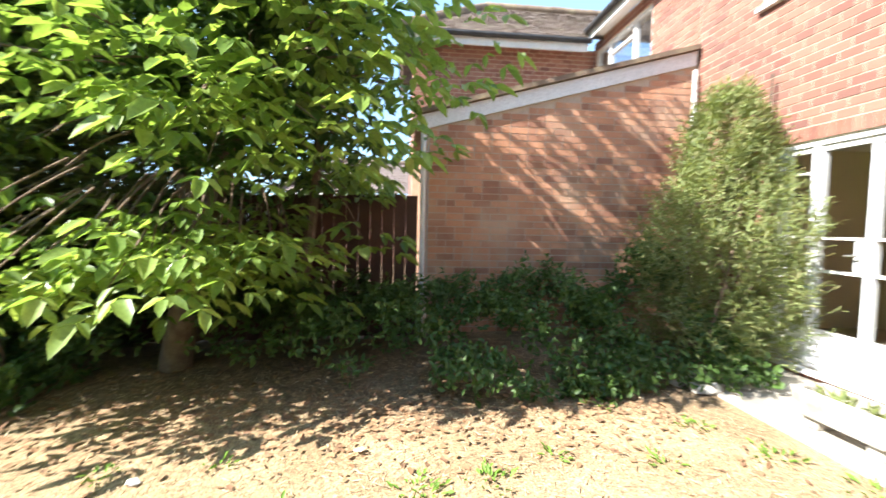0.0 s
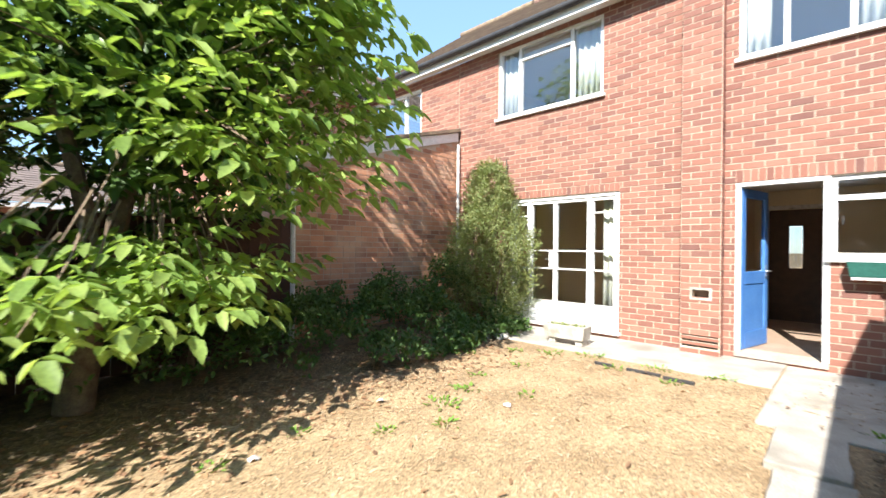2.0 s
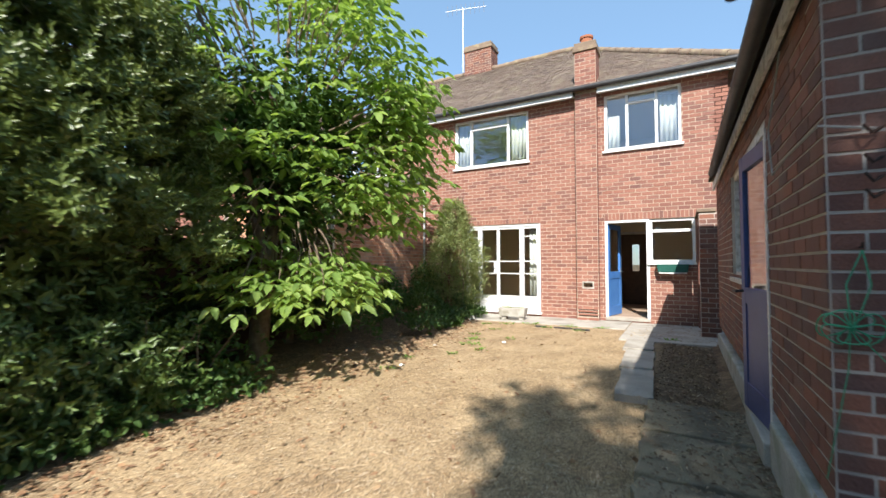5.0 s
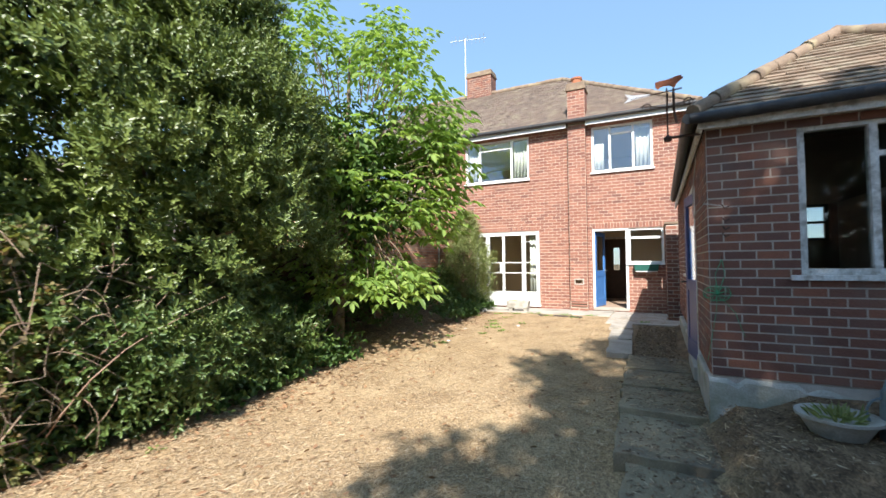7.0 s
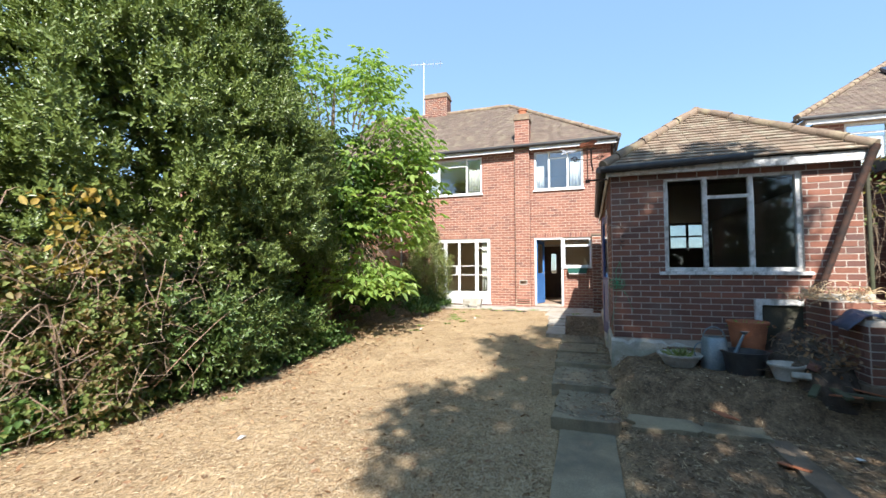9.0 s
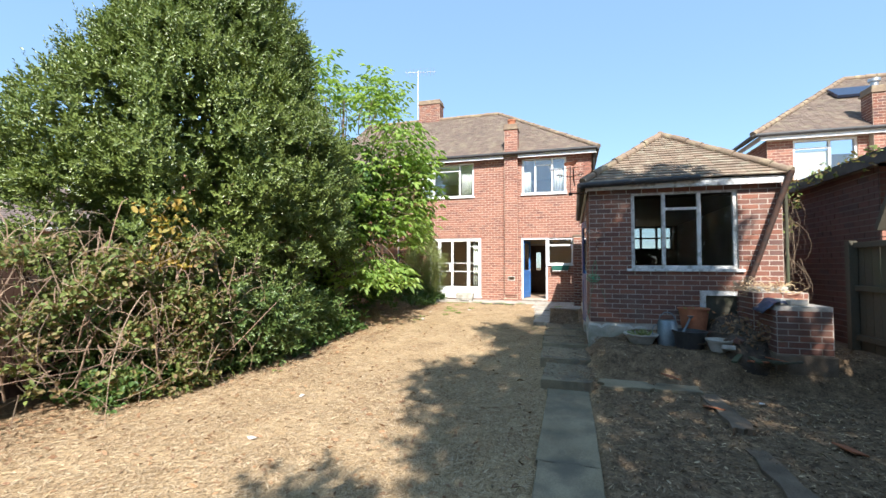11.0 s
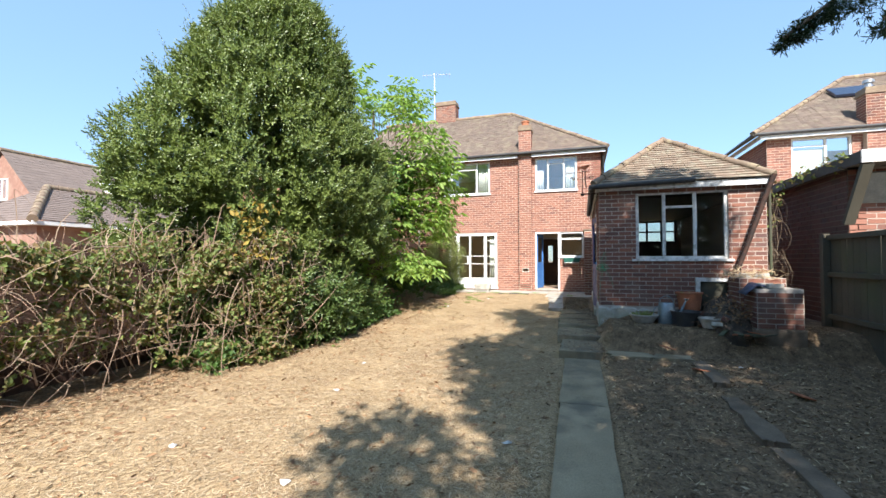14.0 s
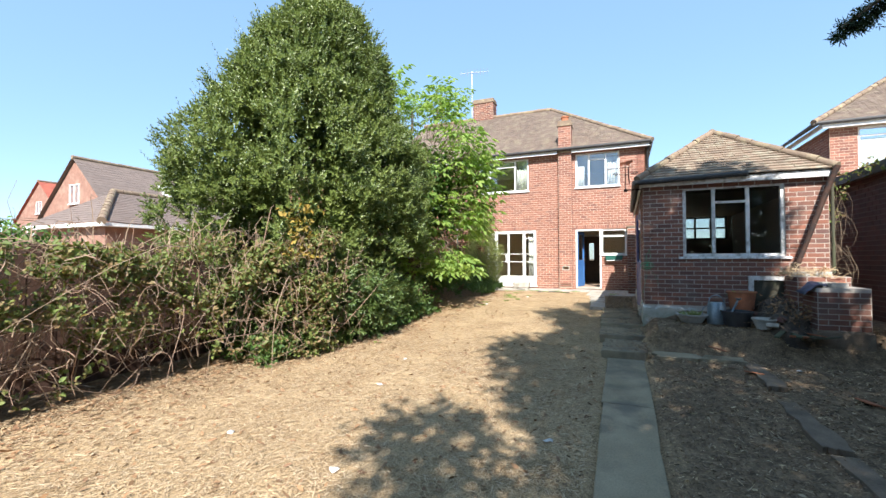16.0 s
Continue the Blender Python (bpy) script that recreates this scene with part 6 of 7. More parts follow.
P_ = np.stack([RNG.uniform(-7.5, -2.4, 1500), RNG.uniform(3.05, 4.2, 1500), np.zeros(1500)], 1)
P_[:, 1] += 0.55 * np.clip((-4.0 - P_[:, 0]) / 3.5, 0, 1.0)
P_[:, 2] = [lie(x, y) + 0.32 * RNG.uniform() ** 1.6 for x, y, z in P_]
skirt = thing("ivy_ground_cover", (-5, 3.5, -0.3), "dark green ivy trailing at the foot of the evergreen", "ivy")
shoots(P_, RNG.normal(size=(1500, 3)) * 0.6 + np.array([0, -0.5, 0.6]), 4, 0.035, 0.075, 0.05, "foliage", IVY_AND_SHADED_LEAF, skirt)

bush = thing("upright_bush", (3.75, 4.0, 0), "upright feathery grey-green bush against the house wall", "bush")
part("stem", stems([(3.75 + 0.03 * i, 4.0, 0.0) for i in range(7)], [(3.6 + 0.1 * i, 3.85 + 0.05 * i, 2.0) for i in range(7)], 0.018, [0.03] * 7, 5), BARK, bush)
P_, O_ = [], []
while len(P_) < 4300:
    z, a = RNG.uniform(0.05, 2.72), RNG.uniform(0, 6.283)
    r = float(np.interp(z, [0, 0.3, 1.0, 1.8, 2.4, 2.75], [0.42, 0.66, 0.68, 0.46, 0.27, 0.05])) * RNG.uniform(0.45, 1.08) * (1.05 + 0.55 * noise.noise(Vector((math.cos(a) * 1.6, math.sin(a) * 1.6, z * 1.9))))
    if noise.noise(Vector((math.cos(a) * 2.4 + 3, math.sin(a) * 2.4, z * 2.6))) < -0.22:
        continue
    P_.append((min(3.72 + r * math.cos(a), 4.12), 4.02 + r * math.sin(a), z))
    O_.append((math.cos(a) * 0.7, math.sin(a) * 0.7, 0.9))
shoots(np.array(P_), np.array(O_) + RNG.normal(size=(len(P_), 3)) * 0.5, 6, 0.036, 0.065, 0.014, "foliage", BUSH_LEAF, bush, splay=0.6)
tagged(part("cane", Shell().tube([(4.1, 3.95, 0.0), (4.12, 3.95, 2.95)], 0.012, 6), FENCE), "thin wooden cane standing behind a bush", "cane")

# ---- loose cover on the ground ----
def litter(name, n, mat, spot, length, width, label, flat=0.25):
    P, D = [], []
    while len(P) < n:
        x, y, keep = spot()
        if not keep:
            continue
        a = RNG.uniform(0, 6.283)
        P.append((x, y, lie(x, y) + 0.011))
        D.append((math.cos(a), math.sin(a), RNG.normal() * flat * 0.5))
    n_ = np.tile(np.array([0, 0, 1.0]), (n, 1)) + RNG.normal(size=(n, 3)) * flat
    s = RNG.uniform(0.5, 1.4, n)
    ob = leaf_mesh(name, np.array(P), np.array(D), n_, length * s, width * np.minimum(s, 1.1), mat, fold=0.1, droop=0.0)
    return tagged(ob, label, "litter", kind="stuff")


def strewn(name, n, mat, rects, length, width, label):
    """Crumbs on flat paving; rects are (x0, x1, y0, y1, top), thickest along the side nearer the outbuilding."""
    P, D = [], []
    for i in range(n):
        x0, x1, y0, y1, z = rects[i % len(rects)]
        a = RNG.uniform(0, 6.283)
        P.append((RNG.uniform(x0, x1), y0 + (y1 - y0) * RNG.uniform(0, 1) ** 2.2, z + 0.006))
        D.append((math.cos(a), math.sin(a), RNG.normal() * 0.05))
    s = RNG.uniform(0.4, 1.4, n)
    ob = leaf_mesh(name, np.array(P), np.array(D), np.tile(np.array([0, 0, 1.0]), (n, 1)) + RNG.normal(size=(n, 3)) * 0.3, length * s, width * s, mat, fold=0.1, droop=0.0)
    return tagged(ob, label, "litter", kind="stuff")


def on_path(x, y):
    return (-14.2 < x < -5.3 and -1.4 < y < -0.84) or (-5.4 < x < -1.14 and -1.5 < y < -0.66) or (-1.15 <= x < 2.4 and y < -0.22) or (x > 2.9 and y > -0.1)


def lawn_spot():
    x, y = RNG.uniform(-13.5, 3.1) if RNG.uniform() < 0.6 else RNG.uniform(-12, -5), RNG.uniform(-1.0, 4.3)
    return x, y, not on_path(x, y) and (x < -2.5 or RNG.uniform() < 0.45)


def bed_spot():
    if RNG.uniform() < 0.12:
        return RNG.uniform(-1.1, 1.9), RNG.uniform(-1.4, -0.66), True
    x, y = RNG.uniform(-11.5, -3.6), RNG.uniform(-4.75, -1.4)
    return x, y, True


def edge_spot():
    x = RNG.uniform(-11, 2.5)
    y = 3.15 + RNG.normal() * 0.45 + 0.9 * smooth(-4.5, -7.5, x)
    return x, y, True


litter("straw_litter", 80000, STRAW, lawn_spot, 0.055, 0.005, "dry cut grass straw strewn over the lawn")
litter("straw_litter", 60000, STRAW, lawn_spot, 0.066, 0.0055, "longer dry grass stalks lying over the lawn", 0.32)
litter("dead_leaf_litter", 2600, DEAD_LEAF, lawn_spot, 0.06, 0.028, "brown leaf scraps among the dry grass", 0.5)
litter("dead_leaf_litter", 5200, DEAD_LEAF, edge_spot, 0.055, 0.032, "brown dead leaves under the hedge")
litter("soil_litter", 34000, SOIL_CHIP, bed_spot, 0.034, 0.011, "crumbs, twigs and chips on bare soil", 0.6)
litter("soil_litter", 4500, STRAW, bed_spot, 0.075, 0.005, "dry stalks and twigs on bare soil", 0.4)
litter("bark_chips", 1500, STRAW, bed_spot, 0.04, 0.018, "pale wood chips scattered on bare soil", 0.5)
litter("straw_litter", 1500, STRAW, bed_spot, 0.07, 0.005, "scattered dry straw on the soil beds")
STEPS = [(-5.3, -4.4, -1.4, -0.82, -0.20), (-4.36, -3.5, -1.42, -0.72, -0.13), (-3.44, -2.74, -1.43, -0.7, -0.07), (-2.7, -1.95, -1.42, -0.68, -0.055), (-1.92, -1.15, -1.42, -0.68, -0.04), (2.0, 4.1, -1.85, -0.3, 0.022)]
strewn("path_litter", 3800, SOIL_CHIP, STEPS, 0.035, 0.014, "soil crumbs and leaf bits strewn on the paving")
strewn("straw_litter", 900, STRAW, STEPS, 0.06, 0.006, "bits of dry straw blown on the paving")
litter("path_litter", 500, SOIL_CHIP, lambda: (RNG.uniform(-9, 0), RNG.uniform(-1.6, -0.55), True), 0.04, 0.015, "leaf crumbs along the path edge", 0.5)


def weed(x, y, r, n):
    w = thing("weed", (x, y, lie(x, y)), "small bright green weed in the dry lawn", "weed", "lawn weeds")
    a = RNG.uniform(0, 6.283, n)
    p = np.stack([x + r * RNG.uniform(0, 1, n) * np.cos(a), y + r * RNG.uniform(0, 1, n) * np.sin(a), np.full(n, lie(x, y) + 0.01)], 1)
    d = np.stack([np.cos(a), np.sin(a), RNG.uniform(0.2, 1.2, n)], 1)
    leaf_mesh("leaves", p, d, np.tile(np.array([0, 0, 1.0]), (n, 1)) + RNG.normal(size=(n, 3)) * 0.3, 0.05 * RNG.uniform(0.5, 1.3, n), 0.022, WEED, w)


for x, y, r, n in ((0.55, 2.05, 0.16, 60), (0.95, 2.15, 0.14, 50), (0.3, 1.75, 0.1, 30), (-0.15, 2.0, 0.08, 22), (1.4, 2.35, 0.08, 20), (2.0, 2.2, 0.1, 26), (2.5, 2.6, 0.12, 34), (2.7, 2.2, 0.13, 44), (2.95, 1.8, 0.15, 50), (2.6, 1.4, 0.1, 30), (2.9, 1.0, 0.14, 40), (2.5, 0.75, 0.1, 26), (1.2, 1.6, 0.08, 20), (-1.2, 2.4, 0.1, 26), (-0.6, 2.45, 0.08, 22), (3.0, 0.45, 0.12, 36), (2.0, 3.0, 0.12, 30), (-5.6, 2.9, 0.06, 16), (2.2, -0.75, 0.12, 34)):
    weed(x, y, r * 1.2, int(n * 0.7))

# ---- small things by the house ----
trough = thing("stone_trough", (3.4, 2.33, 0.02), "white stone trough planter standing on two feet", "planter")
TM = Matrix.Translation((3.36, 2.02, 0.022)) @ Matrix.Rotation(radians(92), 4, "Z")
tsh = Shell()
for i, (zz, s) in enumerate(((0.08, 0.9), (0.27, 1.0), (0.27, 0.86), (0.13, 0.8))):
    for u, n in ((-1, -1), (1, -1), (1, 1), (-1, 1)):
        tsh.v.append(tuple(TM @ Vector((0.31 + 0.31 * s * u, 0.14 * s * n if i < 2 else 0.105 * n, zz))))
for i in range(3):
    for j in range(4):
        tsh.f.append((i * 4 + j, i * 4 + (j + 1) % 4, (i + 1) * 4 + (j + 1) % 4, (i + 1) * 4 + j))
tsh.f += [(3, 2, 1, 0), (12, 13, 14, 15)]
part("basin", tsh, STONE, trough, bevel=0.012)
for u in (0.1, 0.5):
    part("foot", Shell().box(TM, u - 0.05, u + 0.05, -0.09, 0.09, 0.0, 0.078), STONE, trough, bevel=0.01)
q_ = np.array([tuple(TM @ Vector((RNG.uniform(0.08, 0.54), RNG.uniform(-0.07, 0.07), 0.22))) for i in range(50)])
leaf_mesh("dry_plant", q_, RNG.normal(size=(50, 3)) * 0.6 + np.array([0, 0, 0.8]), RNG.normal(size=(50, 3)), 0.09, 0.02, BUSH_LEAF, trough)
wb = thing("window_box", (F - 0.12, -0.78, 1.08), "dark green plastic window box below the kitchen window", "planter")
KB = local(FM, fu(-0.5), 1.08)
wsh = Shell()
for zz, s in ((0.0, 0.9), (0.16, 1.0), (0.16, 0.93), (0.1, 0.9)):
    for u, n in ((-1, -1), (1, -1), (1, 1), (-1, 1)):
        wsh.v.append(tuple(KB @ Vector((0.29 + 0.29 * s * u, 0.1 + 0.075 * s * n, zz))))
for i in range(3):
    for j in range(4):
        wsh.f.append((i * 4 + j, i * 4 + (j + 1) % 4, (i + 1) * 4 + (j + 1) % 4, (i + 1) * 4 + j))
wsh.f += [(3, 2, 1, 0), (12, 13, 14, 15)]
part("box", wsh, GREEN_PLASTIC, wb, bevel=0.006)
part("bracket", Shell().box(KB, 0.04, 0.54, 0.0, 0.17, -0.03, -0.003), WHITE_WORN, wb)
for x, y, s in ((3.0, 3.2, 0.14), (3.45, 3.25, 0.1), (2.85, 3.35, 0.08)):
    r_ = random.Random(int(x * 100))
    sh = Shell().lathe((x, y, 0.02), [(0.01, s * 0.5), (s * 0.6, s * 0.42), (s, s * 0.15), (s * 0.9, 0.0)], 9, 0.7)
    sh.v = [(a + r_.uniform(-0.02, 0.02), b + r_.uniform(-0.02, 0.02), max(0.0, c + r_.uniform(-0.02, 0.02))) for a, b, c in sh.v]
    tagged(part("rubble_lump", sh, STONE), "broken white rubble lump on the ground", "rubble", "white rubble")
for x, y in ((-7.48, 1.68), (-1.0, 2.3), (0.2, 2.5), (0.9, 1.6), (-9.2, 2.2), (-5.3, -3.12), (-5.9, -1.0), (-8.3, -0.5), (-6.4, 1.9), (-9.4, 0.9)):
    r_ = random.Random(int(x * 77 + y))
    sh = Shell()
    for i in range(7):
        a = i * 0.9
        sh.v.append((x + 0.045 * r_.uniform(0.5, 1.2) * math.cos(a), y + 0.045 * r_.uniform(0.5, 1.2) * math.sin(a), lie(x, y) + 0.012 + r_.uniform(0, 0.025)))
    sh.v.append((x, y, lie(x, y) + 0.04))
    sh.f = [(i, (i + 1) % 7, 7) for i in range(7)]
    tagged(part("paper_scrap", sh, WHITE_WORN), "crumpled scrap of white litter on the ground", "litter", "litter scraps")

# ---- small things by the outbuilding ----
def pot(x, y, z, r0, r1, h, mat, name, label, category="pot", plant=None, lip=0.02, squash=1.0):
    t = thing(name, (x, y, z), label, category)
    part("body", Shell().lathe((x, y, z), [(r0 * 0.3, 0.0), (r0, 0.0), (r1 * 0.98, h - lip), (r1 + 0.012, h - lip), (r1 + 0.012, h), (r1 - 0.012, h), (r0, h * 0.75), (0.0, h * 0.75)], 26, squash), mat, t, smooth=True)
    if plant:
        n = plant[1]
        a = RNG.uniform(0, 6.283, n)
        p = np.stack([x + 0.7 * r1 * np.cos(a) * RNG.uniform(0, 1, n), y + 0.7 * r1 * np.sin(a) * RNG.uniform(0, 1, n), np.full(n, z + h * 0.8)], 1)
        leaf_mesh("plant", p, np.stack([np.cos(a), np.sin(a), RNG.uniform(0.3, 1.5, n)], 1), RNG.normal(size=(n, 3)) + np.array([0, 0, 1]), 0.11 * RNG.uniform(0.5, 1.2, n), 0.022, plant[0], t)
    return t


def gz(x, y):
    return lie(x, y) + 0.004


pot(-3.98, -2.12, gz(-3.98, -2.12), 0.15, 0.225, 0.14, STONE, "planter_bowl", "wide white stone bowl with grey-green plants", "planter", (BUSH_LEAF, 70))
pot(-4.33, -3.02, gz(-4.33, -3.02), 0.10, 0.155, 0.16, STONE, "planter_bowl", "white stone bowl standing on the soil", "planter")
pot(-4.12, -2.72, gz(-4.12, -2.72), 0.17, 0.21, 0.24, BLACK, "plant_tub", "black plastic plant tub", "pot")
tp = pot(-3.76, -2.86, gz(-3.76, -2.86), 0.14, 0.2, 0.42, TERRACOTTA, "terracotta_pot", "large orange terracotta pot with a green plant", "pot", (WEED, 60))
can = thing("watering_can", (-3.98, -2.45, gz(-3.98, -2.45)), "old grey-blue zinc watering can", "watering can")
cx, cy, cz = -3.98, -2.47, gz(-3.98, -2.45)
part("body", Shell().lathe((cx, cy, cz), [(0.0, 0.0), (0.13, 0.0), (0.135, 0.02), (0.125, 0.32), (0.11, 0.345), (0.06, 0.35), (0.06, 0.3)], 24), ZINC, can, smooth=True)
part("spout", Shell().tube([(cx + 0.02, cy - 0.12, cz + 0.06), (cx + 0.03, cy - 0.22, cz + 0.2), (cx + 0.04, cy - 0.3, cz + 0.38)], [0.026, 0.02, 0.015], 8), ZINC, can, smooth=True)
part("rose", Shell().lathe((cx + 0.04, cy - 0.31, cz + 0.38), [(0.015, 0), (0.045, 0.035), (0.0, 0.04)], 12), ZINC, can, smooth=True)
part("carrying_handle", Shell().tube([(cx, cy + 0.11 * math.cos(a), cz + 0.33 + 0.13 * math.sin(a)) for a in [math.pi * i / 10 for i in range(11)]], 0.008, 6), ZINC, can, smooth=True)
part("back_handle", Shell().tube([(cx, cy + 0.12 + 0.08 * math.sin(a), cz + 0.08 + 0.2 * (1 - math.cos(a)) / 2) for a in [math.pi * i / 10 for i in range(11)]], 0.008, 6), ZINC, can, smooth=True)
# low brick pier wall
pier = thing("low_brick_wall", (-3.9, -4.3, 0), "low stepped brick garden wall with rubble on top", "wall")
for o, w, h, x1 in (((-4.6, -3.56, 0.14), 0.57, 0.58, -3.95), ((-4.08, -3.5, 0.1), 0.62, 0.76, -3.55)):
    m_ = plane_frame(o, (0, -1, 0), (-1, 0, 0))
    pw_ = part("wall", Shell().box(m_, 0, w, -(x1 - o[0]), 0, 0, h), MORTAR_DARK, pier)
    brickwork(m_, w, h, [], BRICK_DARK, pier, course=0.0757, seed=int(w * 100))
    brickwork(plane_frame((x1, o[1], o[2]), (-1, 0, 0), (0, 1, 0)), x1 - o[0], h, [], BRICK_DARK, pier, course=0.0757, seed=int(w * 100) + 1)
part("footing", Shell().box(I4, -4.63, -3.95, -4.16, -3.53, -0.2, 0.137), KERB, pier, "stained concrete footing", bevel=0.015)
for i, (x, y, z, a) in enumerate(((-4.28, -3.72, 0.724, 10), (-4.2, -3.96, 0.724, -25), (-3.85, -3.62, 0.864, 40), (-3.8, -3.9, 0.864, 70), (-4.42, -3.85, 0.724, 95))):
    tagged(part("loose_brick", Shell().box(Matrix.Translation((x, y, z)) @ Matrix.Rotation(radians(a), 4, "Z"), -0.1, 0.1, -0.05, 0.05, 0, 0.065), BRICK_OLD if i == 1 else STONE, bevel=0.008), "loose old brick lying on the low wall", "brick", "loose bricks")
mound = Shell()
for i in range(17):
    for j in range(17):
        x, y = -4.75 + 0.07 * i, -3.72 + 0.055 * j
        f = max(0.0, 1 - ((x + 3.95) / 0.72) ** 2 - ((y + 3.33) / 0.36) ** 2)
        mound.v.append((x, y, lie(x, y) - 0.03 + 0.36 * f ** 0.8 + f ** 0.5 * (0.09 * noise.noise(Vector((x * 6, y * 6, 4))) + 0.06 * noise.noise(Vector((x * 19, y * 19, 1))))))
for i in range(16):
    for j in range(16):
        mound.f.append((i * 17 + j, (i + 1) * 17 + j, (i + 1) * 17 + j + 1, i * 17 + j + 1))
waste = thing("rubbish_heap", (-4.2, -3.35, 0.0), "dark heap of soil, twigs and garden rubbish against the low wall", "heap")
part("soil", mound, SOIL_DARK, waste)
N_ = 130
b_ = np.stack([RNG.uniform(-4.6, -3.7, N_), RNG.uniform(-3.6, -3.05, N_), RNG.uniform(0.08, 0.42, N_)], 1)
part("twig", stems(b_, b_ + RNG.normal(size=(N_, 3)) * np.array([0.14, 0.16, 0.07]), 0.007, RNG.uniform(-0.03, 0.08, N_)), BARK, waste)
for i in range(9):
    x, y = -4.62 + 0.1 * i, -3.42 + 0.07 * ((i * 5) % 7)
    part("rubble", Shell().box(Matrix.Translation((x, y, lie(x, y) + 0.1 + 0.03 * (i % 4))) @ Matrix.Rotation(i * 1.3, 4, "Z") @ Matrix.Rotation(0.4 * math.sin(i * 2.1), 4, "X"), -0.07, 0.08, -0.045, 0.05, -0.03, 0.03), (KERB, STONE, BRICK_DARK)[i % 3], waste, bevel=0.012)
for x, y, z, a in ((-4.6, -3.55, 0.06, 30), (-4.45, -3.8, 0.1, -40), (-4.75, -3.3, 0.05, 80), (-5.0, -2.3, -0.14, 20), (-5.6, -2.6, -0.3, 60), (-6.3, -3.4, -0.35, 15)):
    tagged(part("broken_tile", Shell().box(Matrix.Translation((x, y, z)) @ Matrix.Rotation(radians(a), 4, "Z") @ Matrix.Rotation(radians(14), 4, "X"), -0.1, 0.1, -0.07, 0.07, 0, 0.014), TERRACOTTA, bevel=0.003), "broken orange roof tile on the soil", "tile", "broken tiles")
for i in range(4):
    x, y = -4.5 - 0.05 * i, -3.2 - 0.09 * i
    tagged(part("timber_offcut", Shell().box(Matrix.Translation((x, y, lie(x, y) + 0.04 + 0.03 * i)) @ Matrix.Rotation(radians(-30 + 28 * i), 4, "Z") @ Matrix.Rotation(radians(8 * i - 9), 4, "Y"), -0.32, 0.3, -0.03, 0.03, -0.012, 0.012), FENCE, bevel=0.003), "grey weathered timber offcut on a heap", "timber", "timber offcuts")
sheet = Shell()
for i in range(9):
    for j in range(7):
        x, y = -4.55 + 0.04 * i, -3.7 + 0.045 * j
        sheet.v.append((x, y, 0.745 + 0.03 * i / 8 + 0.05 * noise.noise(Vector((x * 9, y * 9, 2))) - 0.12 * max(0, j - 3) / 3))
for i in range(8):
    for j in range(6):
        k = i * 7 + j
        sheet.f.append((k, k + 1, k + 8, k + 7))
sh_ = part("plastic_sheet", sheet, PLASTIC_BLUE, smooth=True)
sh_.modifiers.new("thick", "SOLIDIFY").thickness = 0.004
tagged(sh_, "crumpled dark blue plastic sheet over rubble", "sheet")
heap = thing("dry_vine_heap", (-3.85, -3.65, 0.86), "heap of dry pale vine stems by the outbuilding corner", "garden waste")
N_ = 150
b_ = np.stack([RNG.uniform(-4.1, -3.62, N_), RNG.uniform(-3.95, -3.3, N_), RNG.uniform(0.84, 0.97, N_)], 1)
t_ = b_ + np.clip(RNG.normal(size=(N_, 3)), -1.6, 1.6) * np.array([0.1, 0.13, 0.04])
part("stem", stems(b_, t_, 0.006, RNG.uniform(-0.02, 0.06, N_)), STRAW, heap)
q_ = np.stack([RNG.uniform(-4.6, -3.7, 70), RNG.uniform(-3.6, -3.1, 70), RNG.uniform(0.2, 0.55, 70)], 1)
tagged(shoots(q_, RNG.normal(size=(70, 3)), 3, 0.04, 0.05, 0.03, "dead_leaf", DEAD_LEAF, heap), kind="stuff")
vine = thing("ivy_vine", (-3.3, -4.6, 0), "trailing half-dead vine on the neighbouring wall", "vine")
N_ = 60
b_ = np.stack([RNG.uniform(-3.5, -2.9, N_), RNG.uniform(-4.35, -4.14, N_), RNG.uniform(0.9, 2.5, N_)], 1)
t_ = b_ + np.stack([RNG.normal(0, 0.06, N_), RNG.normal(0, 0.05, N_), -RNG.uniform(0.3, 0.8, N_)], 1)
t_[:, 2] = np.maximum(t_[:, 2], 0.1)
part("stem", stems(b_, t_, 0.003, RNG.uniform(-0.03, 0.05, N_)), BARK, vine)
q_ = np.stack([RNG.uniform(-4.4, -2.2, 46), -4.84 + RNG.normal(0, 0.05, 46), 2.62 + RNG.normal(0, 0.06, 46)], 1)
q_ = np.concatenate([q_, np.stack([RNG.uniform(-3.5, -3.2, 24), RNG.uniform(-4.34, -4.15, 24), RNG.uniform(1.7, 2.6, 24)], 1)])
shoots(q_, RNG.normal(size=(len(q_), 3)) + np.array([0, 0.4, 0.1]), 3, 0.04, 0.06, 0.04, "foliage", HEDGE_LEAF, vine)
# cords and hooks on the outbuilding corner
cord = thing("green_cord", (-3.56, -1.6, 1.2), "bundle of bright green cord hung on a hook", "cord")
for i in range(7):
    a = i * 0.9 + 0.3
    ax, az = math.cos(a), math.sin(a)
    loop = [S1 @ Vector((0.05 + 0.10 * math.sin(t) * ax - 0.045 * math.sin(2 * t) * az, 0.035 + 0.012 * math.sin(t * 2 + i), 0.70 + 0.10 * math.sin(t) * az * 0.6 + 0.045 * math.sin(2 * t) * ax)) for t in [math.pi * j / 14 for j in range(15)]]
    part("loop", Shell().tube(loop, 0.0028, 5), ROPE_GREEN, cord)
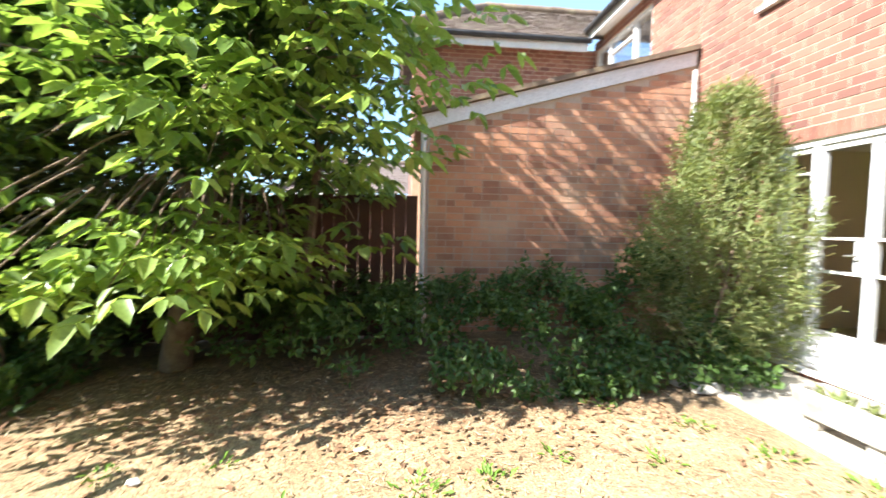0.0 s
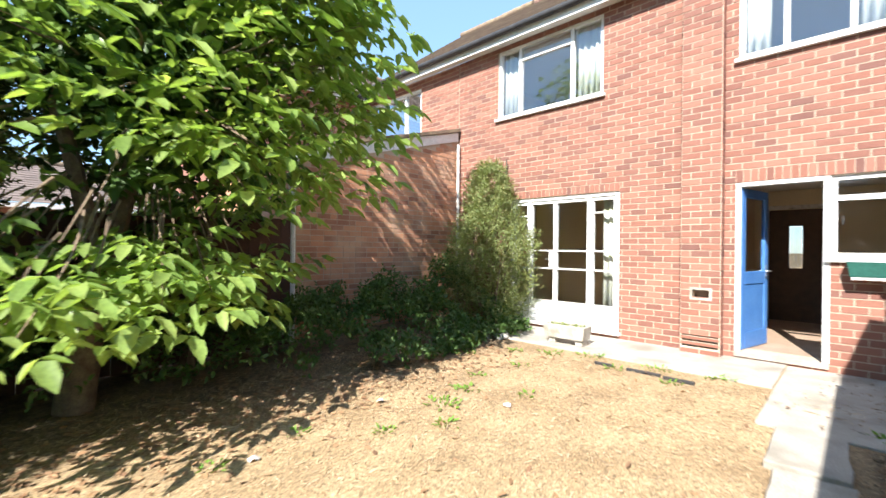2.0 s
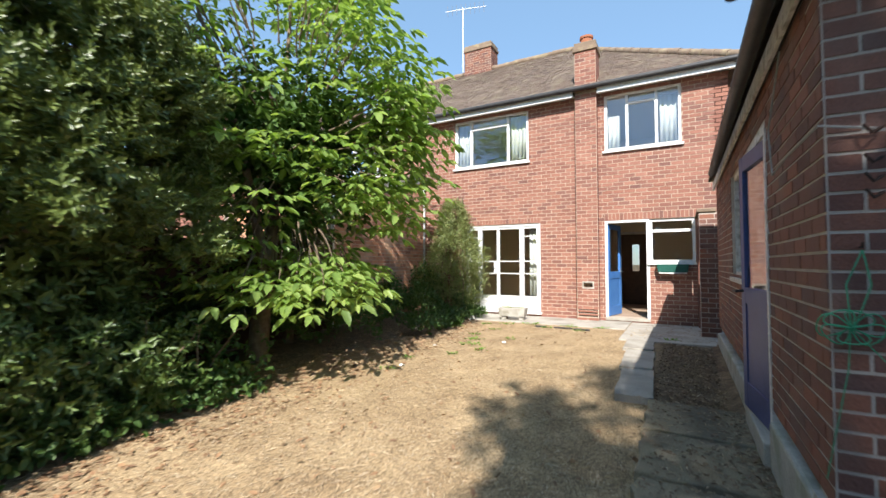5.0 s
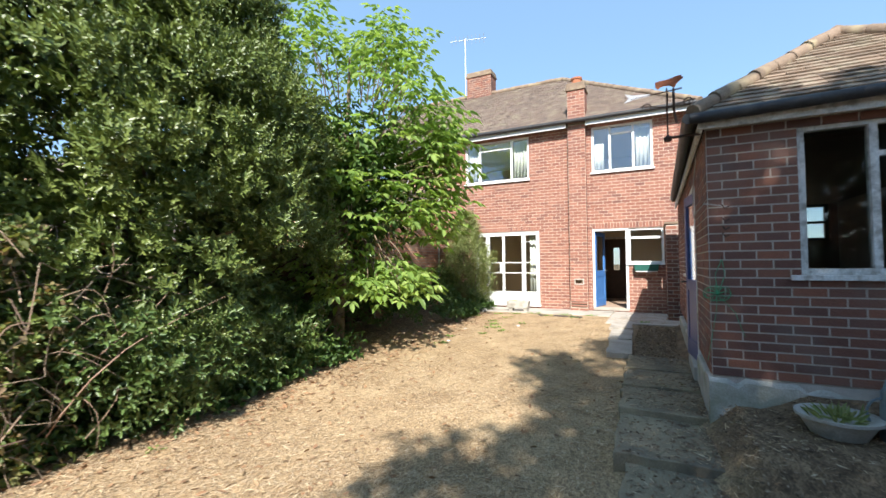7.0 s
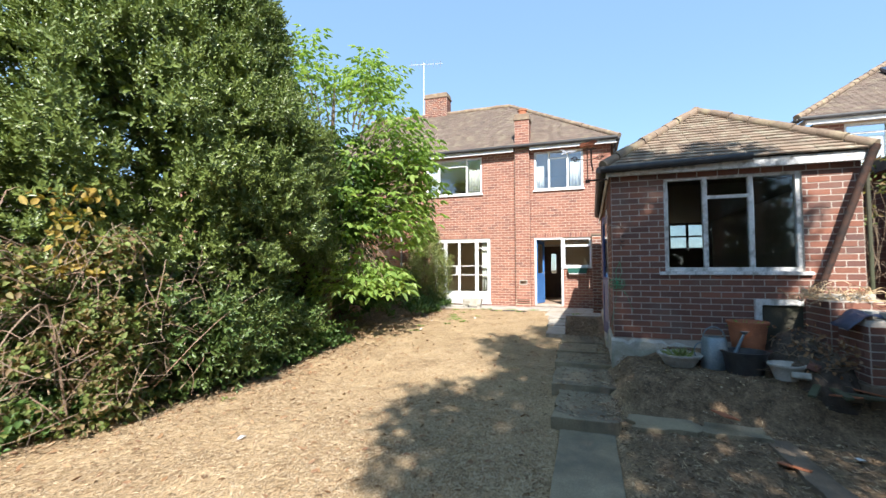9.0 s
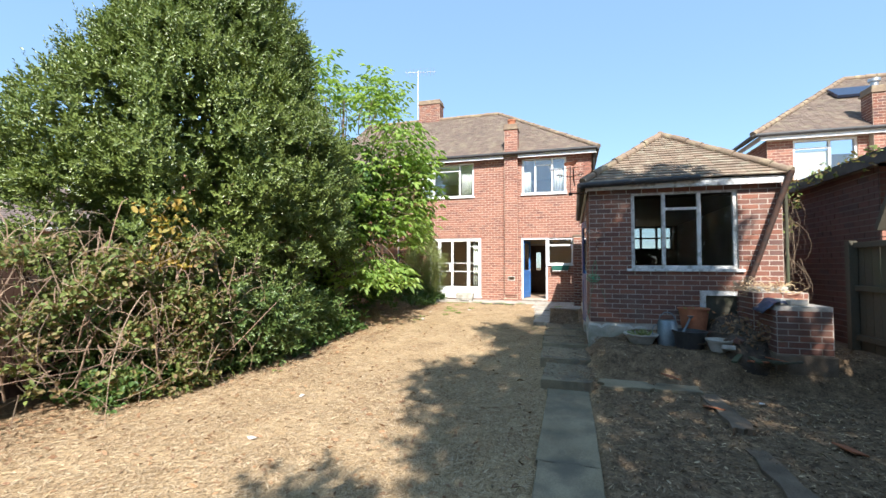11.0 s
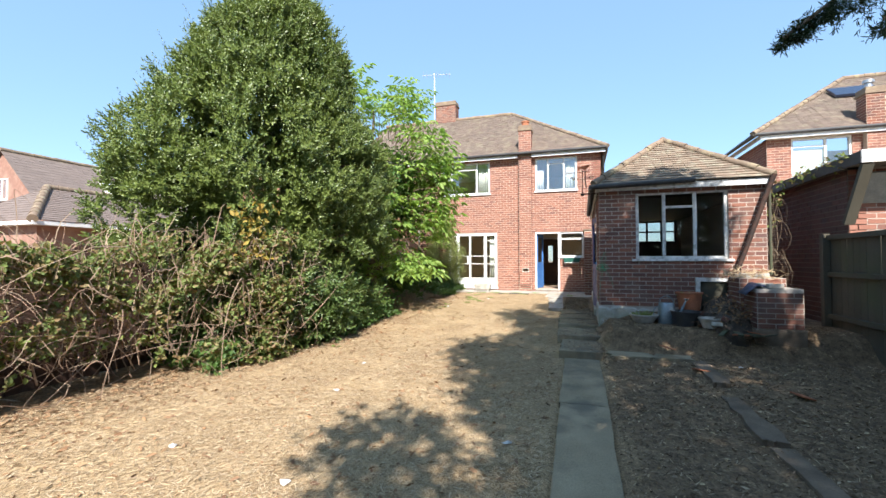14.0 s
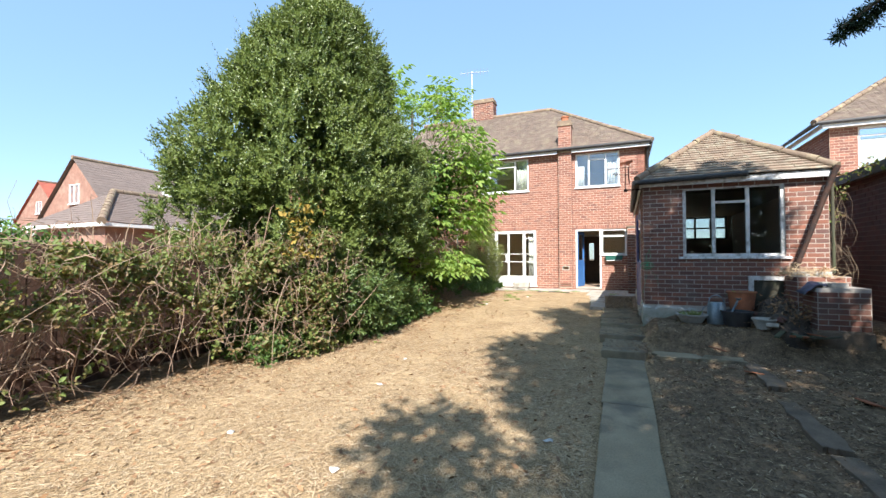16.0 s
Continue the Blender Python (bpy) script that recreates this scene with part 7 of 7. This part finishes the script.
part("hanger", Shell().tube([S1 @ Vector((0.09, 0.03, 0.99)), S1 @ Vector((0.04, 0.035, 0.86)), S1 @ Vector((0.05, 0.035, 0.70))], 0.003, 5).tube([S1 @ Vector((0.09, 0.03, 0.99)), S1 @ Vector((0.11, 0.035, 0.86)), S1 @ Vector((0.06, 0.035, 0.70))], 0.003, 5), ROPE_GREEN, cord)
part("hook", Shell().tube([S1 @ Vector((0.09, -0.01, 1.0)), S1 @ Vector((0.09, 0.03, 1.0)), S1 @ Vector((0.09, 0.035, 1.02))], 0.004, 5), RUST, cord)
for e in ((-0.03, 0.12), (0.24, 0.34)):
    part("tail", Shell().tube([S1 @ Vector((0.05, 0.03, 0.70)), S1 @ Vector(((0.05 + e[0]) / 2 + 0.03, 0.03, 0.54)), S1 @ Vector((e[0], 0.02, e[1]))], 0.0022, 5), ROPE_GREEN, cord)
wire = thing("grey_cord", (-3.4, -1.4, 1.9), "grey cord looped from the eave to a hook", "cord")
part("cord", Shell().tube([S2 @ Vector((SHL - 0.6, 0.03, 2.05)), S2 @ Vector((SHL - 0.85, 0.05, 1.7)), S2 @ Vector((SHL - 0.7, 0.06, 1.42)), S2 @ Vector((SHL - 0.4, 0.05, 1.45)), S1 @ Vector((-0.03, 0.05, 1.47)), S1 @ Vector((0.14, 0.03, 1.44))], 0.005, 6), ROPE_GREY, wire)
for v in (1.44, 1.33, 1.26, 1.2):
    hk = part("wall_hook", Shell().tube([S1 @ Vector((0.15, -0.01, v)), S1 @ Vector((0.15, 0.04, v)), S1 @ Vector((0.12, 0.06, v - 0.02)), S1 @ Vector((0.1, 0.05, v + 0.015))], 0.006, 6), RUST)
    tagged(hk, "rusty iron hook in the brickwork", "hook", "wall hooks")
# weather vane on the outbuilding corner
VX, VY, VZ = -3.56, -1.15, 2.42
vane = thing("weather_vane", (VX, VY, VZ), "rusty wrought iron weather vane with orange animal figure", "weather vane")
part("rod", Shell().tube([(VX, VY, VZ - 0.02), (VX, VY, VZ + 0.42)], 0.007, 6), RUST, vane)
part("foot", Shell().lathe((VX, VY, VZ - 0.06), [(0.0, 0.0), (0.03, 0.0), (0.035, 0.03), (0.015, 0.05), (0.0, 0.06)], 10), RUST, vane)
part("bracket", Shell().tube([(VX, VY, VZ - 0.03), (VX, VY - 0.25, VZ - 0.03)], 0.012, 6), RUST, vane)
for sgn in (-1, 1):
    for ax in (0, 1):
        pts = []
        for j in range(22):
            a = j / 21 * 2.2 * math.pi
            r = 0.042 * (1 - j / 30)
            o = sgn * (0.16 + r * math.cos(a))
            pts.append((VX + (o if ax == 0 else 0), VY + (o if ax else 0), VZ + 0.27 + r * math.sin(a)))
        part("scroll", Shell().tube(pts, 0.006, 5), RUST, vane)
        part("arm", Shell().tube([(VX, VY, VZ + 0.25), (VX + (sgn * 0.22 if ax == 0 else 0), VY + (sgn * 0.22 if ax else 0), VZ + 0.29)], 0.006, 5), RUST, vane)
part("pointer", Shell().tube([(VX, VY - 0.12, VZ + 0.4), (VX, VY + 0.3, VZ + 0.37)], 0.006, 5), RUST, vane)


def plate(name, outline, mat, lift, scale, shift):
    sh = Shell()
    for q in (-0.004, 0.004):
        sh.v += [(VX + q, VY - shift - a * scale, VZ + lift + b * scale) for a, b in outline]
    k = len(outline)
    sh.f += [tuple(range(k)), tuple(reversed(range(k, 2 * k)))] + [(i, (i + 1) % k, k + (i + 1) % k, k + i) for i in range(k)]
    return part(name, sh, mat, vane)


plate("figure", [(-0.26, -0.06), (-0.22, -0.12), (-0.14, -0.06), (0.0, -0.07), (0.1, -0.13), (0.14, -0.05), (0.22, 0.02), (0.27, 0.05), (0.22, 0.12), (0.1, 0.1), (0.0, 0.07), (-0.16, 0.06), (-0.27, 0.04)], RUST_ORANGE, 0.47, 0.42, 0.02)
plate("pointer_tail", [(-0.3, -0.1), (-0.1, -0.06), (0.3, -0.02), (0.3, 0.02), (-0.1, 0.05), (-0.3, 0.12), (-0.2, 0.0)], GALVANISED, 0.385, 0.36, -0.24)
curl = [(-3.62 - 0.05 * (1 - j / 26) * math.sin(j / 4), -1.2, 2.62 + 0.12 * min(1, j / 8) + 0.05 * (1 - j / 26) * (1 - math.cos(j / 4))) for j in range(24)]
tagged(part("iron_curl", Shell().tube([(-3.62, -1.22, 2.5)] + curl, 0.011, 6), RUST), "black iron scroll finial on the roof corner", "finial")
